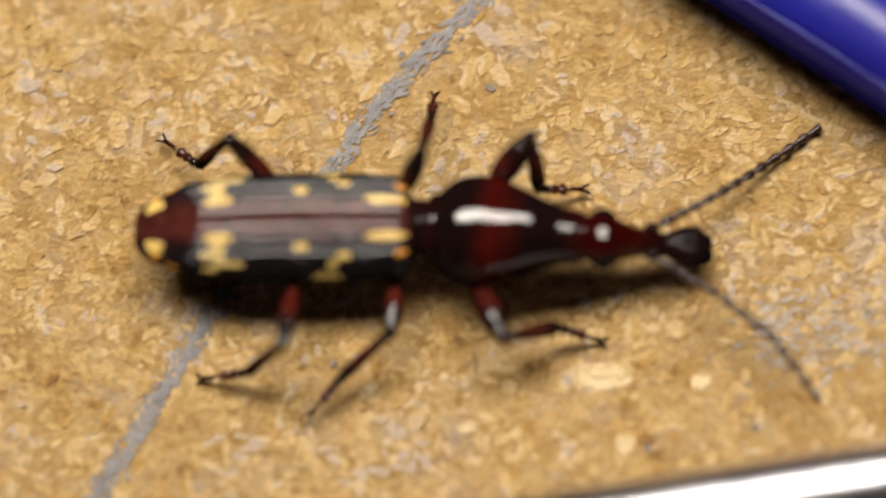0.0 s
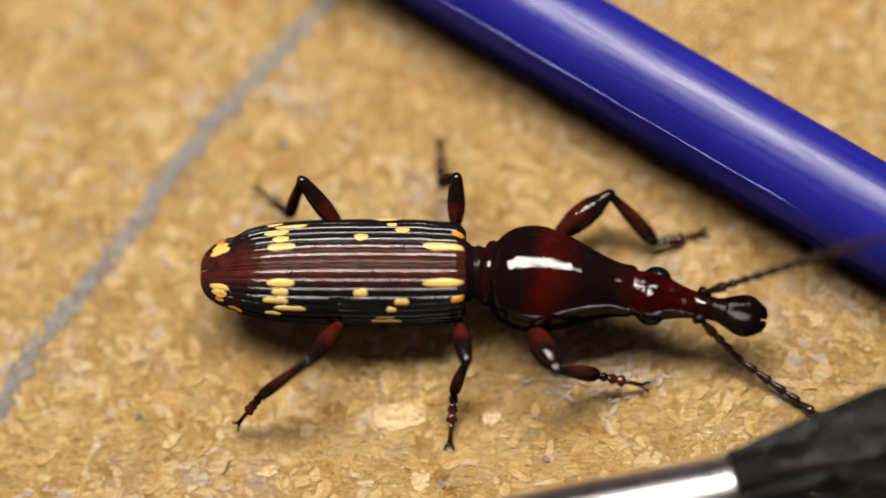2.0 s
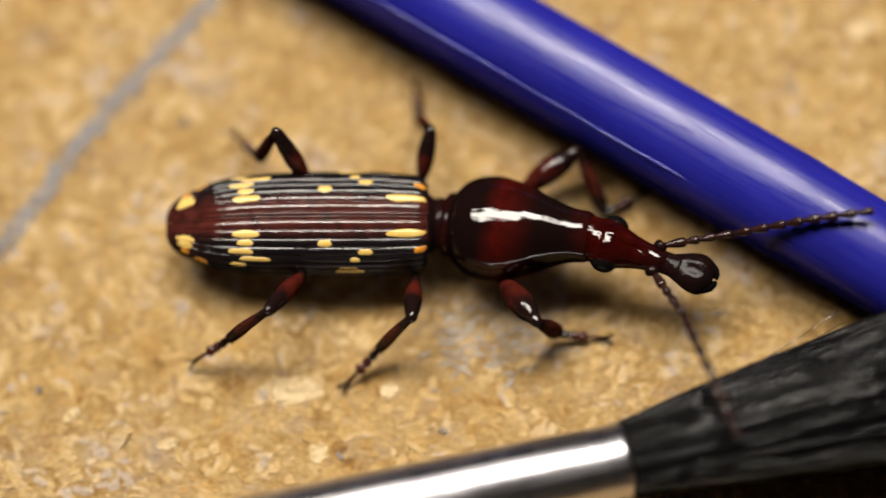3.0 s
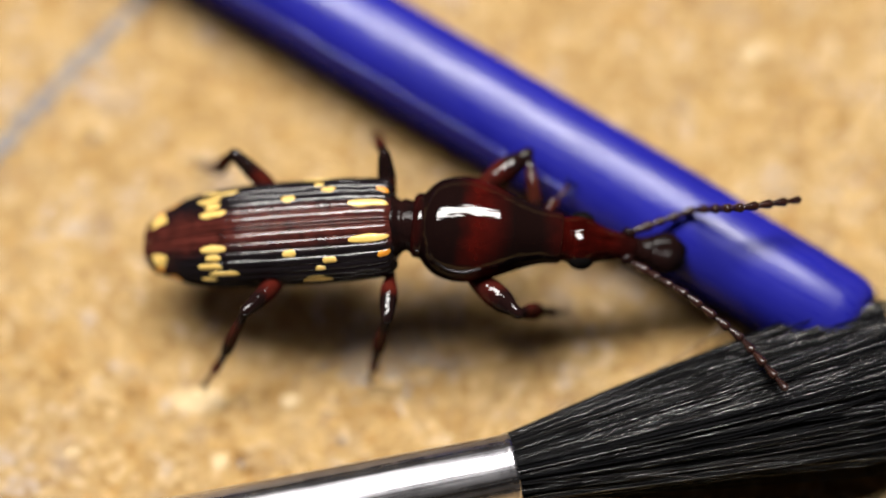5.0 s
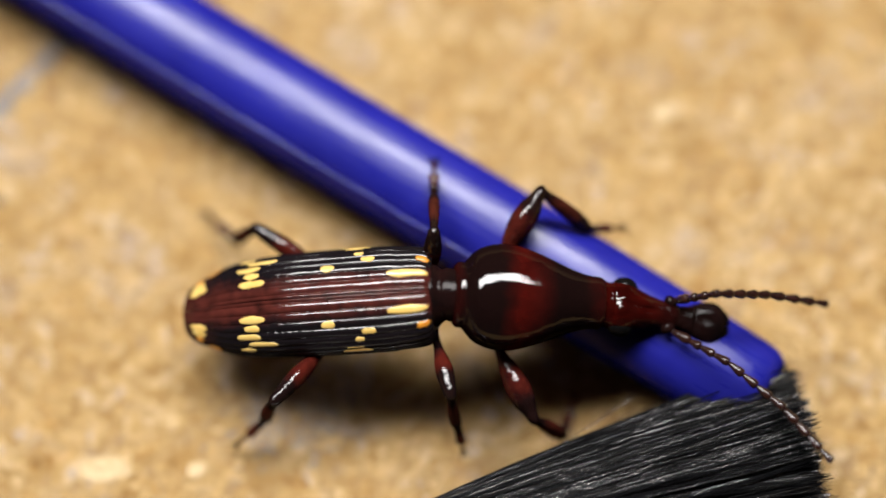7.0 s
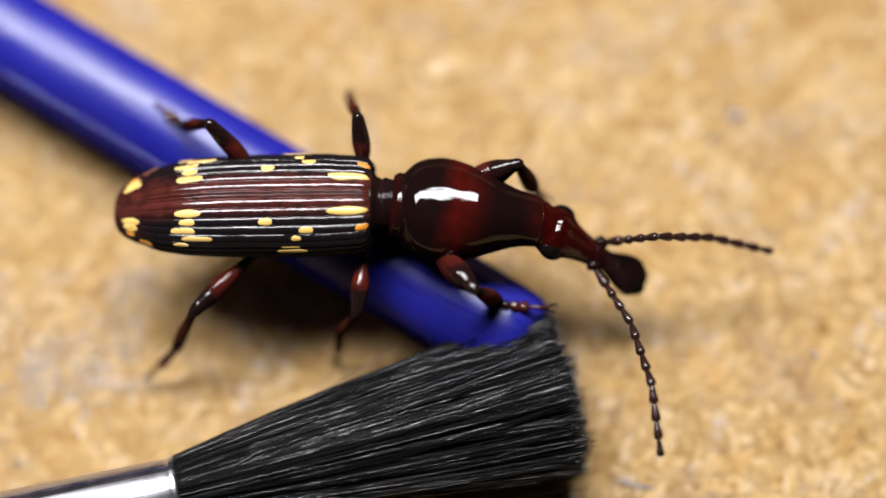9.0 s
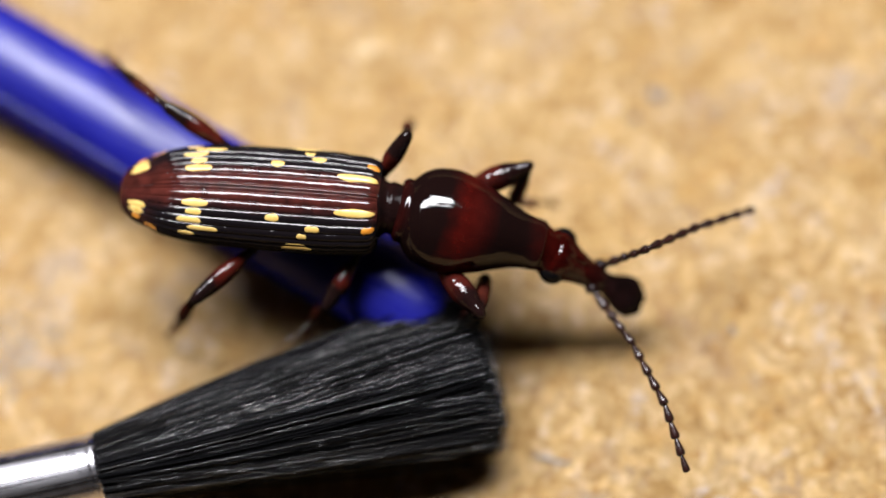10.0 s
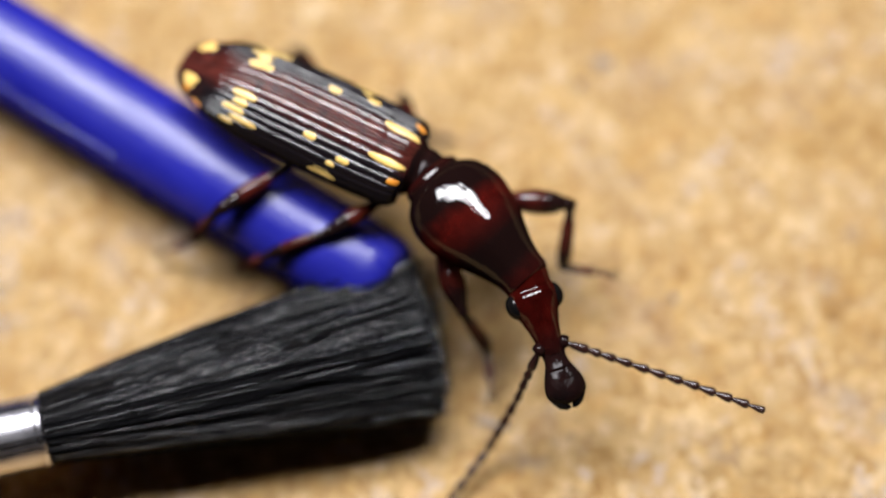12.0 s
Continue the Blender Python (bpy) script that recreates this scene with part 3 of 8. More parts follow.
# ---- the beetle ----
def smoothed(table, reach):
    """A table with its corners rounded over a reach, as close steps."""
    steps = np.linspace(table[0][0], table[-1][0], 185)
    out = []
    for p in steps:
        w = min(reach, p - table[0][0], table[-1][0] - p)
        out.append((float(p), sum(lerp_table(table, p + w * k / 4) for k in range(-4, 5)) / 9))
    return out


WIDE = [(0, 0.36), (0.12, 0.7), (0.5, 1.06), (1.0, 1.3), (2.0, 1.55), (3.0, 1.66), (5.0, 1.72), (8.4, 1.71), (8.95, 1.64), (9.2, 1.34)]
HIGH = [(0, 0.12), (0.12, 0.34), (0.5, 0.6), (1.0, 0.8), (2.0, 1.05), (3.0, 1.17), (6.0, 1.25), (8.6, 1.23), (9.0, 1.16), (9.2, 0.95)]
DROP = [(0, -0.32), (1.0, -0.22), (3.0, 0), (9.2, 0)]

WIDE, HIGH, DROP = smoothed(WIDE, 1.2), smoothed(HIGH, 1.2), smoothed(DROP, 1.5)


@functools.lru_cache(maxsize=None)
def shell_size(s):
    return 1.073 * lerp_table(WIDE, s), 0.98 * lerp_table(HIGH, s), lerp_table(DROP, s), min(1, s / 1.5) * min(1, (9.25 - s) / 0.25)


def shell_point(s, deg, grow=0.0):
    """A point of the right wing case, s from its tail and degrees from the middle line: rounded ribs 11 degrees apart, with pricked grooves between them."""
    a = radians(deg)
    w, h, drop, fade = shell_size(round(s, 4))
    across = 2 * abs((deg - 21.5) / 11.0 - round((deg - 21.5) / 11.0))
    rib = 0.078 * (math.sqrt(1 - 0.9 * across * across) - 0.75)
    if across > 0.75:
        row = round(deg / 11.0)
        rib -= 0.016 * (across - 0.75) * 4 * (0.5 - 0.5 * math.cos(math.tau * s / 0.24 + 0.8 * math.sin(1.9 * s + row))) * (0.6 + 0.4 * math.sin(2.7 * s + 1.3 * row))
    if deg < 1.6:
        rib -= 0.05 * (1.6 - deg) / 1.6
    k = rib * fade + grow
    return Vector((s - 9.2, -(w + k) * math.sin(a), drop + (h + k) * math.cos(a) * (1 if deg < 90 else 1.15)))


def build_beetle():
    thing = empty("beetle", mm(0, 0, 2.3))
    P = {"root": thing}
    for side in (-1, 1):
        bm = bmesh.new()
        grid = []
        n_s, n_a = 190, 200
        for i in range(n_s + 1):
            u = i / n_s
            s = 9.2 * (0.5 - 0.5 * math.cos(math.pi * u)) * 0.55 + 9.2 * u * 0.45
            row = []
            for j in range(n_a + 1):
                p = shell_point(s, 0.4 + 104 * j / n_a)
                row.append(bm.verts.new((p.x, -side * p.y, p.z)))
            grid.append(row)
        for a, b in zip(grid, grid[1:]):
            for j in range(n_a):
                bm.faces.new((a[j], a[j + 1], b[j + 1], b[j]))
        # thickness: fold the rim in
        for i in range(n_s):
            a, b = grid[i][-1], grid[i + 1][-1]
            c = bm.verts.new(a.co + Vector((0, -side * 0.35, 0.1)))
            d = bm.verts.new(b.co + Vector((0, -side * 0.35, 0.1)))
            bm.faces.new((a, c, d, b))
        bmesh.ops.remove_doubles(bm, verts=bm.verts, dist=0.0005)
        elytron = part("wing_case", bm, M_ELYTRA, thing, "ribbed black and red-brown wing case with yellow marks")
        spots = [(7.72, 9.14, 21.3, 5.2, 0), (8.7, 9.14, 43.0, 4.8, 1), (5.36, 5.84, 32.6, 5.0, 0), (6.76, 7.26, 43.4, 4.4, 0), (6.48, 6.82, 54.4, 4.0, 0),
                 (5.95, 7.0, 76.5, 3.8, 0), (6.1, 6.75, 69.0, 2.2, 0), (2.38, 3.34, 21.6, 5.2, 0), (2.55, 3.12, 32.4, 4.6, 0), (2.24, 3.12, 44.2, 5.2, 0),
                 (2.62, 3.72, 55.0, 4.4, 0), (2.3, 2.86, 65.5, 3.6, 0), (0.36, 1.05, 34.0, 7.5, 0), (0.42, 0.98, 46.0, 7.0, 0), (0.55, 0.85, 60, 7, 1), (1.0, 1.5, 76.0, 5, 1)]
        for s0, s1, mid, half, amber in spots:
            bm = bmesh.new()
            rows = []
            m, n = 20, 14
            for i in range(m + 1):
                u = -math.cos(math.pi * i / m)
                lim = half * max(0.0, 1 - abs(u) ** 3.2) ** 0.5 * (1 + 0.1 * math.sin(4 * u + mid + side))
                row = []
                for j in range(n + 1):
                    v = -1 + 2 * j / n
                    rim = max(abs(u), abs(v))
                    p = shell_point((s0 + s1) / 2 + u * (s1 - s0) / 2, mid + v * lim, 0.012 if rim < 0.99 else -0.02)
                    row.append(bm.verts.new((p.x, -side * p.y, p.z)))
                rows.append(row)
            for a, b in zip(rows, rows[1:]):
                for j in range(n):
                    bm.faces.new((a[j], a[j + 1], b[j + 1], b[j]))
            bmesh.ops.remove_doubles(bm, verts=bm.verts, dist=0.0005)
            part("yellow_mark", bm, M_SPOT_DARK if amber else M_SPOT, elytron, "amber mark" if amber else "")
    # belly and the short waist between wing cases and thorax
    bm = bmesh.new()
    turned(bm, [(-9.0, 0.2), (-8.6, 0.7), (-7.5, 1.15), (-6, 1.4), (-1, 1.5), (-0.2, 1.35), (0.05, 1.0)], 24, 1.0, 0.85, lift=[(-9, -0.3), (-6, -0.2), (0.05, -0.2)])
    part("abdomen", bm, M_BELLY, thing)
    bm = bmesh.new()
    turned(bm, [(-0.2, 1.2), (0.05, 1.12), (0.2, 0.98), (0.32, 0.92), (0.4, 1.0), (0.55, 0.95), (0.7, 0.9), (1.3, 0.85)], 28, 0.95, 0.85, 34)
    part("waist", bm, M_SNOUT, thing, "dark matt waist between thorax and wing cases")
    # thorax: a polished vase, widest behind the middle, with a collar at its rear rim
    bm = bmesh.new()
    table = [(0.0, 0.95), (0.08, 1.06), (0.2, 1.1), (0.32, 1.08), (0.42, 1.18), (0.6, 1.40), (0.85, 1.58), (1.2, 1.71), (1.6, 1.78), (2.0, 1.77), (2.5, 1.66), (3.1, 1.46), (3.7, 1.21), (4.2, 1.02), (4.6, 0.91), (4.9, 0.87), (5.1, 0.88), (5.25, 0.8)]
    tall = [(0.0, 0.8), (0.2, 0.95), (0.32, 0.94), (0.42, 1.06), (0.6, 1.23), (0.85, 1.34), (1.2, 1.41), (1.7, 1.44), (2.4, 1.425), (3.0, 1.39), (3.6, 1.25), (4.1, 1.06), (4.5, 0.91), (5.0, 0.79), (5.25, 0.68)]
    loops = []
    for k in range(97):
        x = 5.25 * k / 96
        w, h = (sum(lerp_table(tb, x + d) for d in (-0.09, -0.03, 0.03, 0.09)) / 4 if 0.4 < x < 5.1 else lerp_table(tb, x) for tb in (table, tall))
        loops.append([(x, 1.05 * w * math.cos(t), 1.03 * h * math.sin(t)) for t in (math.tau * i / 48 for i in range(48))])
    rings(bm, loops)
    P["pronotum"] = part("thorax", bm, M_PRONOTUM, thing, "polished black thorax with a deep red middle")
    # head with eyes, snout, jaws; the brow carries two long swellings with a furrow between them
    bm = bmesh.new()
    profile = smoothed([(-0.35, 0.62), (-0.12, 0.78), (0.08, 0.85), (0.2, 0.79), (0.3, 0.76), (0.5, 0.85), (0.8, 0.92), (1.1, 0.86), (1.4, 0.71), (1.8, 0.58), (2.2, 0.49), (2.6, 0.45), (2.9, 0.36)], 0.14)
    loops = []
    for k in range(91):
        x = -0.35 + 3.25 * k / 90
        r = lerp_table(profile, x)
        loop = []
        for t in (math.tau * i / 60 for i in range(60)):
            y, z = r * math.cos(t), 0.84 * r * math.sin(t)
            if z > 0:
                along = math.exp(-((x - 1.55) / 0.55) ** 2)
                z += along * (0.06 * math.exp(-((abs(y) - 0.27) / 0.15) ** 2) - 0.07 * math.exp(-(y / 0.09) ** 2))
                z -= 0.06 * math.exp(-((x - 0.52) / 0.1) ** 2) * (z / r)
            loop.append((x, y, z))
        loops.append(loop)
    rings(bm, loops)
    head = part("head", bm, M_HEAD, thing, "glossy red-brown head with a furrowed brow")
    P["head"] = head
    for side in (-1, 1):
        bm = bmesh.new()
        ball(bm, (0.88, side * 0.68, 0.06), 0.47, 0.37, 0.38, 20)
        part("eye", bm, M_EYE, head, "round black eye")
        bm = bmesh.new()
        turned(bm, [(0.0, 0.2), (0.08, 0.24), (0.2, 0.25), (0.28, 0.2), (0.3, 0.1)], 16, steps=12)
        bm.transform(Matrix.Translation((2.5, side * 0.34, 0.12)) @ Matrix.Rotation(radians(side * 62), 4, "Z"))
        part("antenna_socket", bm, M_SNOUT, head, "raised black antenna socket")
    bm = bmesh.new()
    profile = smoothed([(2.3, 0.46), (2.6, 0.46), (2.9, 0.40), (3.15, 0.41), (3.4, 0.52), (3.7, 0.66), (4.0, 0.735), (4.2, 0.74), (4.4, 0.66), (4.55, 0.5), (4.65, 0.3)], 0.12)
    loops = []
    for k in range(61):
        x = 2.3 + 2.35 * k / 60
        r = lerp_table(profile, x)
        loop = []
        for t in (math.tau * i / 40 for i in range(40)):
            y, z = r * math.cos(t), -0.12 * max(0.0, x - 2.4) / 2.3 + (0.62 if x > 3.4 else 0.78) * r * math.sin(t)
            if math.sin(t) > 0:
                z -= 0.10 * math.exp(-(y / 0.16) ** 2) * math.exp(-((x - 3.95) / 0.4) ** 2)
            loop.append((x, y, z))
        loops.append(loop)
    rings(bm, loops)
    part("snout", bm, M_SNOUT, head, "dark roughened snout widening to the tip")
    for side in (-1, 1):
        bm = bmesh.new()
        tube(bm, [(4.1, side * 0.36, -0.12), (4.42, side * 0.38, -0.14), (4.62, side * 0.27, -0.16), (4.74, side * 0.13, -0.17), (4.77, side * 0.03, -0.17)], [0.24, 0.24, 0.19, 0.12, 0.05], 12)
        part("jaw", bm, M_EYE, head, "short curved black jaw")
    # legs
    lengths = {"F": (3.6, 2.5, 2.0), "M": (2.8, 2.3, 2.0), "H": (3.7, 2.5, 2.1)}
    for name in ("LF", "LM", "LH", "RF", "RM", "RH"):
        lf, lt, ls = lengths[name[1]]
        fat, stout = (1.28, 1.3) if name[1] == "F" else (0.92, 1.0)
        bm = bmesh.new()
        turned(bm, smoothed([(-0.2, 0.12), (0.0, 0.19), (0.25, 0.16), (lf * 0.26, 0.17), (lf * 0.38, 0.24 * fat), (lf * 0.52, 0.36 * fat), (lf * 0.66, 0.42 * fat), (lf * 0.82, 0.37 * fat), (lf * 0.93, 0.28), (lf + 0.04, 0.25), (lf + 0.16, 0.15), (lf + 0.2, 0.05)], 0.12),
               18, 0.85, 1.0, 44, lift=[(0, 0), (lf * 0.62, 0.07), (lf, 0)])
        P[name + "femur"] = part("femur", bm, {"F": M_LEG_FRONT, "M": M_LEG_SHORT, "H": M_LEG}[name[1]], thing, "clubbed red-brown upper leg with black knee")
        bm = bmesh.new()
        turned(bm, smoothed([(-0.14, 0.1), (0.02, 0.2), (0.25, 0.18), (lt * 0.35, 0.22 * stout), (lt * 0.65, 0.26 * stout), (lt * 0.88, 0.25 * stout), (lt, 0.2), (lt + 0.08, 0.1)], 0.12), 16, 0.8, 1.0, 30, lift=[(0, 0), (lt * 0.5, 0.08), (lt, 0)])
        for k in (-1, 1):
            tube(bm, [(lt - 0.06, k * 0.1, -0.08), (lt + 0.14, k * 0.16, -0.16)], [0.05, 0.012], 6)
        P[name + "tibia"] = part("tibia", bm, M_TIBIA, thing, "slender dark lower leg")
        bm = bmesh.new()
        lobes = ((0.0, 0.42, 0.16), (0.39, 0.36, 0.175), (0.725, 0.36, 0.2))
        tube(bm, [(0.9, 0, 0), (1.06 + (ls - 1.31) * 0.5, 0, 0.03), (ls - 0.25, 0, 0)], [0.06, 0.075, 0.09], 8)
        foot = part("tarsus", bm, M_TIBIA, thing, "jointed dark foot")
        for x, ln, r in lobes:
            bm = bmesh.new()
            turned(bm, [(x, 0.06), (x + ln * 0.3, r * 0.75), (x + ln * 0.8, r), (x + ln, r * 0.6)], 12, 1.1, 0.7, 8)
            part("foot_segment", bm, M_TIBIA, foot)
        P[name + "tarsus"] = foot
        for k in (-1, 1):
            bm = bmesh.new()
            tube(bm, [(ls - 0.28, k * 0.03, 0), (ls - 0.08, k * 0.13, 0.05), (ls + 0.05, k * 0.17, -0.02), (ls + 0.08, k * 0.16, -0.08)], [0.055, 0.045, 0.03, 0.008], 6)
            part("claw", bm, M_EYE, foot)
    # antennae: three stiff lengths of beads each
    for side in "LR":
        for seg in "abc":
            beads = [(0.0, 0.85, 0.16, 1), (0.8, 1.3, 0.145, 0), (1.25, 1.85, 0.14, 0), (1.8, 2.45, 0.14, 0)] if seg == "a" else \
                    [(k * 0.6125, k * 0.6125 + 0.63, 0.15, 0) for k in range(4)]
            for k, (x0, x1, r, club) in enumerate(beads):
                if seg == "c":
                    r = (0.15, 0.15, 0.145, 0.125)[k]
                r *= 1.16
                ln = x1 - x0
                end = 0.03 if seg == "c" and k == 3 else 0.7
                bm = bmesh.new()
                turned(bm, [(x0, 0.05), (x0 + ln * 0.1, r * 0.5), (x0 + ln * 0.45, r * 0.76), (x0 + ln * 0.8, r), (x0 + ln * 0.93, r * 0.9), (x0 + ln, r * end)], 12, 1.0, 1.0, 12)
                if k == 0:
                    stem = P[side + "ant" + seg] = part("antenna", bm, M_ANTENNA, thing, "beaded dark brown antenna")
                else:
                    part("antenna_bead", bm, M_ANTENNA, stem)
    tagged(thing, "long-snouted black and red beetle with yellow marks, walking", "beetle")
    return P


build_board()
build_room()
build_handle()
build_brush()
PARTS = build_beetle()


def motions():
    walk(PARTS["root"], [(0, mm(-10.68, -1.54, 2.19, -3.3, 2.8, 3.7)), (0.25, mm(-9.84, -1.30, 2.05, -1.6, 2.1, 1.8)), (0.5, mm(-8.32, -0.99, 1.91, 0.2, 1.4, -0.5)), (0.75, mm(-6.11, -0.80, 1.83, -3.8, 1.2, 0.7)), (1, mm(-4.03, -0.70, 1.75, -7.7, 1.0, 2.2)), (1.25, mm(-3.31, -0.83, 1.73, -4.2, 2.0, 1.1)), (1.5, mm(-2.90, -1.01, 1.71, -0.7, 2.9, -0.1)), (1.75, mm(-2.24, -1.16, 1.93, 0.3, 2.7, 0.2)), (2, mm(-1.57, -1.26, 2.14, 1.3, 2.3, 0.4)), (2.25, mm(-0.98, -1.08, 2.22, 2.1, 1.3, -0.6)), (2.5, mm(-0.41, -0.84, 2.32, 2.8, 0.2, -1.5)), (2.75, mm(0.13, -0.59, 2.02, 2.4, 1.6, -0.7)), (3, mm(0.68, -0.35, 1.77, 1.9, 2.7, 0.6)), (3.25, mm(1.37, -0.33, 2.24, 1.7, 0.5, 1.5)), (3.5, mm(1.94, -0.35, 2.74, 1.5, -1.9, 2.3)), (3.75, mm(2.17, -0.40, 3.04, 1.8, -3.0, 2.2)), (4, mm(2.39, -0.47, 3.36, 2.1, -4.1, 2.2)), (4.25, mm(2.60, -0.53, 3.69, 2.4, -5.4, 2.0)), (4.5, mm(2.81, -0.61, 4.03, 2.7, -6.7, 1.9)), (4.75, mm(3.02, -0.68, 4.37, 3.0, -8.0, 1.7)), (5, mm(3.23, -0.76, 4.70, 3.3, -9.2, 1.5)), (5.25, mm(3.47, -0.82, 5.01, 3.6, -10.2, 1.2)), (5.5, mm(3.71, -0.88, 5.29, 3.9, -11.2, 1.0)), (5.75, mm(4.31, -0.80, 4.99, 3.8, -11.2, -0.7)), (6, mm(5.08, -0.69, 4.63, 3.7, -10.7, -1.9)), (6.25, mm(5.91, -0.44, 4.50, 5.1, -9.7, 0.1)), (6.5, mm(6.72, -0.23, 4.40, 6.4, -8.9, 2.1)), (6.75, mm(7.32, -0.48, 4.71, 4.4, -10.5, 1.8)), (7, mm(7.92, -0.73, 5.05, 2.4, -12.2, 1.2)), (7.25, mm(8.62, -0.60, 5.23, 4.4, -12.8, 0.8)), (7.5, mm(9.37, -0.41, 5.37, 6.3, -12.5, 0.2)), (7.75, mm(10.05, -0.28, 5.38, 4.6, -11.5, 0.3)), (8, mm(10.83, -0.12, 5.38, 3.0, -10.2, 0.1)), (8.25, mm(11.66, 0.07, 5.37, 1.3, -8.6, -0.1)), (8.5, mm(12.54, 0.26, 5.37, -0.4, -6.9, -0.4)), (8.75, mm(13.40, 0.43, 5.36, -2.1, -5.2, -0.7)), (9, mm(14.25, 0.58, 5.34, -3.9, -3.6, -1.0)), (9.25, mm(15.04, 0.68, 5.33, -5.7, -2.2, -1.5)), (9.5, mm(15.74, 0.70, 5.32, -7.4, -1.2, -1.9)), (9.75, mm(16.66, 0.16, 5.47, -3.6, 0.2, -3.5)), (10, mm(17.47, -0.46, 5.62, 0.2, 1.3, -5.2)), (10.25, mm(17.70, -0.23, 5.40, 0.3, 2.2, -4.9)), (10.5, mm(17.79, 0.18, 5.17, 0.4, 3.1, -4.3)), (10.75, mm(17.92, 0.31, 5.27, -1.6, 3.0, -4.3)), (11, mm(18.10, 0.40, 5.37, -3.7, 3.0, -5.3)), (11.25, mm(18.39, 0.45, 5.34, -5.7, 3.2, -10.2)), (11.5, mm(18.82, 0.41, 5.31, -7.8, 3.6, -15.8)), (11.75, mm(19.75, 0.16, 5.13, -7.8, 2.8, -21.8)), (12, mm(20.42, -0.05, 4.95, -7.8, 1.9, -25.9))])
    walk(PARTS["pronotum"], [(0, mm(0.60, 0.00, -0.00, 0.5, -7.5, -7.0)), (0.25, mm(0.60, 0.00, -0.00, 0.6, -14.5, -11.9)), (0.5, mm(0.60, 0.00, 0.00, 0.8, -21.3, -15.7)), (0.75, mm(0.60, 0.00, 0.00, 1.0, -17.4, -10.7)), (1, mm(0.60, 0.00, 0.00, 1.2, -14.1, -6.0)), (1.25, mm(0.60, 0.00, 0.00, 1.4, -13.2, -6.2)), (1.5, mm(0.60, 0.00, 0.00, 1.6, -12.9, -8.1)), (1.75, mm(0.60, 0.00, -0.00, 1.1, -8.9, -8.7)), (2, mm(0.60, 0.00, 0.00, 0.6, -4.9, -8.6)), (2.25, mm(0.60, 0.00, 0.00, 0.4, -2.6, -8.6)), (2.5, mm(0.60, 0.00, 0.00, 0.3, -0.8, -8.0)), (2.75, mm(0.60, -0.00, 0.00, -0.8, -7.7, -8.7)), (3, mm(0.60, 0.00, 0.00, -1.9, -14.1, -9.3)), (3.25, mm(0.60, 0.00, -0.00, -1.6, -16.9, -10.8)), (3.5, mm(0.60, 0.00, 0.00, -1.3, -18.9, -12.6)), (3.75, mm(0.60, 0.00, 0.00, -1.2, -14.3, -11.6)), (4, mm(0.60, 0.00, -0.00, -1.1, -9.4, -10.6)), (4.25, mm(0.60, -0.00, 0.00, -1.1, -4.5, -9.6)), (4.5, mm(0.60, 0.00, 0.00, -1.0, 0.5, -8.6)), (4.75, mm(0.60, 0.00, -0.00, -0.9, 5.5, -7.7)), (5, mm(0.60, -0.00, 0.00, -0.9, 10.5, -6.8)), (5.25, mm(0.60, 0.00, -0.00, -0.8, 15.4, -6.1)), (5.5, mm(0.60, 0.00, 0.00, -0.7, 20.1, -5.2)), (5.75, mm(0.60, 0.00, -0.00, 0.1, 16.4, -4.8)), (6, mm(0.60, 0.00, 0.00, 1.0, 12.6, -4.8)), (6.25, mm(0.60, 0.00, -0.00, 0.7, 11.8, -5.9)), (6.5, mm(0.60, 0.00, -0.00, 0.5, 11.1, -6.7)), (6.75, mm(0.60, 0.00, 0.00, 0.4, 15.8, -5.6)), (7, mm(0.60, 0.00, -0.00, 0.4, 19.6, -3.7)), (7.25, mm(0.60, 0.00, 0.00, -0.6, 17.5, -0.6)), (7.5, mm(0.60, 0.00, 0.00, -1.6, 15.3, 1.5)), (7.75, mm(0.60, -0.00, 0.00, -1.7, 14.1, 1.2)), (8, mm(0.60, -0.00, 0.00, -1.8, 13.1, 0.5)), (8.25, mm(0.60, 0.00, 0.00, -2.0, 12.1, -0.6)), (8.5, mm(0.60, 0.00, 0.00, -2.1, 11.3, -1.8)), (8.75, mm(0.60, 0.00, 0.00, -2.2, 10.7, -3.0)), (9, mm(0.60, 0.00, 0.00, -2.3, 10.2, -4.1)), (9.25, mm(0.60, 0.00, 0.00, -2.4, 9.9, -5.0)), (9.5, mm(0.60, -0.00, 0.00, -2.5, 9.7, -5.4)), (9.75, mm(0.60, -0.00, 0.00, -1.2, 10.1, -6.5)), (10, mm(0.60, 0.00, 0.00, 0.2, 10.8, -7.5)), (10.25, mm(0.60, -0.00, -0.00, -1.2, 7.5, -9.6)), (10.5, mm(0.60, -0.00, -0.00, -2.5, 4.4, -12.6)), (10.75, mm(0.60, -0.00, 0.00, -1.7, 9.3, -12.2)), (11, mm(0.60, 0.00, -0.00, -0.9, 14.4, -11.0)), (11.25, mm(0.60, -0.00, 0.00, -0.3, 14.4, -12.2)), (11.5, mm(0.60, -0.00, 0.00, 0.2, 13.6, -13.3)), (11.75, mm(0.60, -0.00, 0.00, -0.2, 7.2, -17.5)), (12, mm(0.60, 0.00, 0.00, -0.5, 1.1, -21.4))])
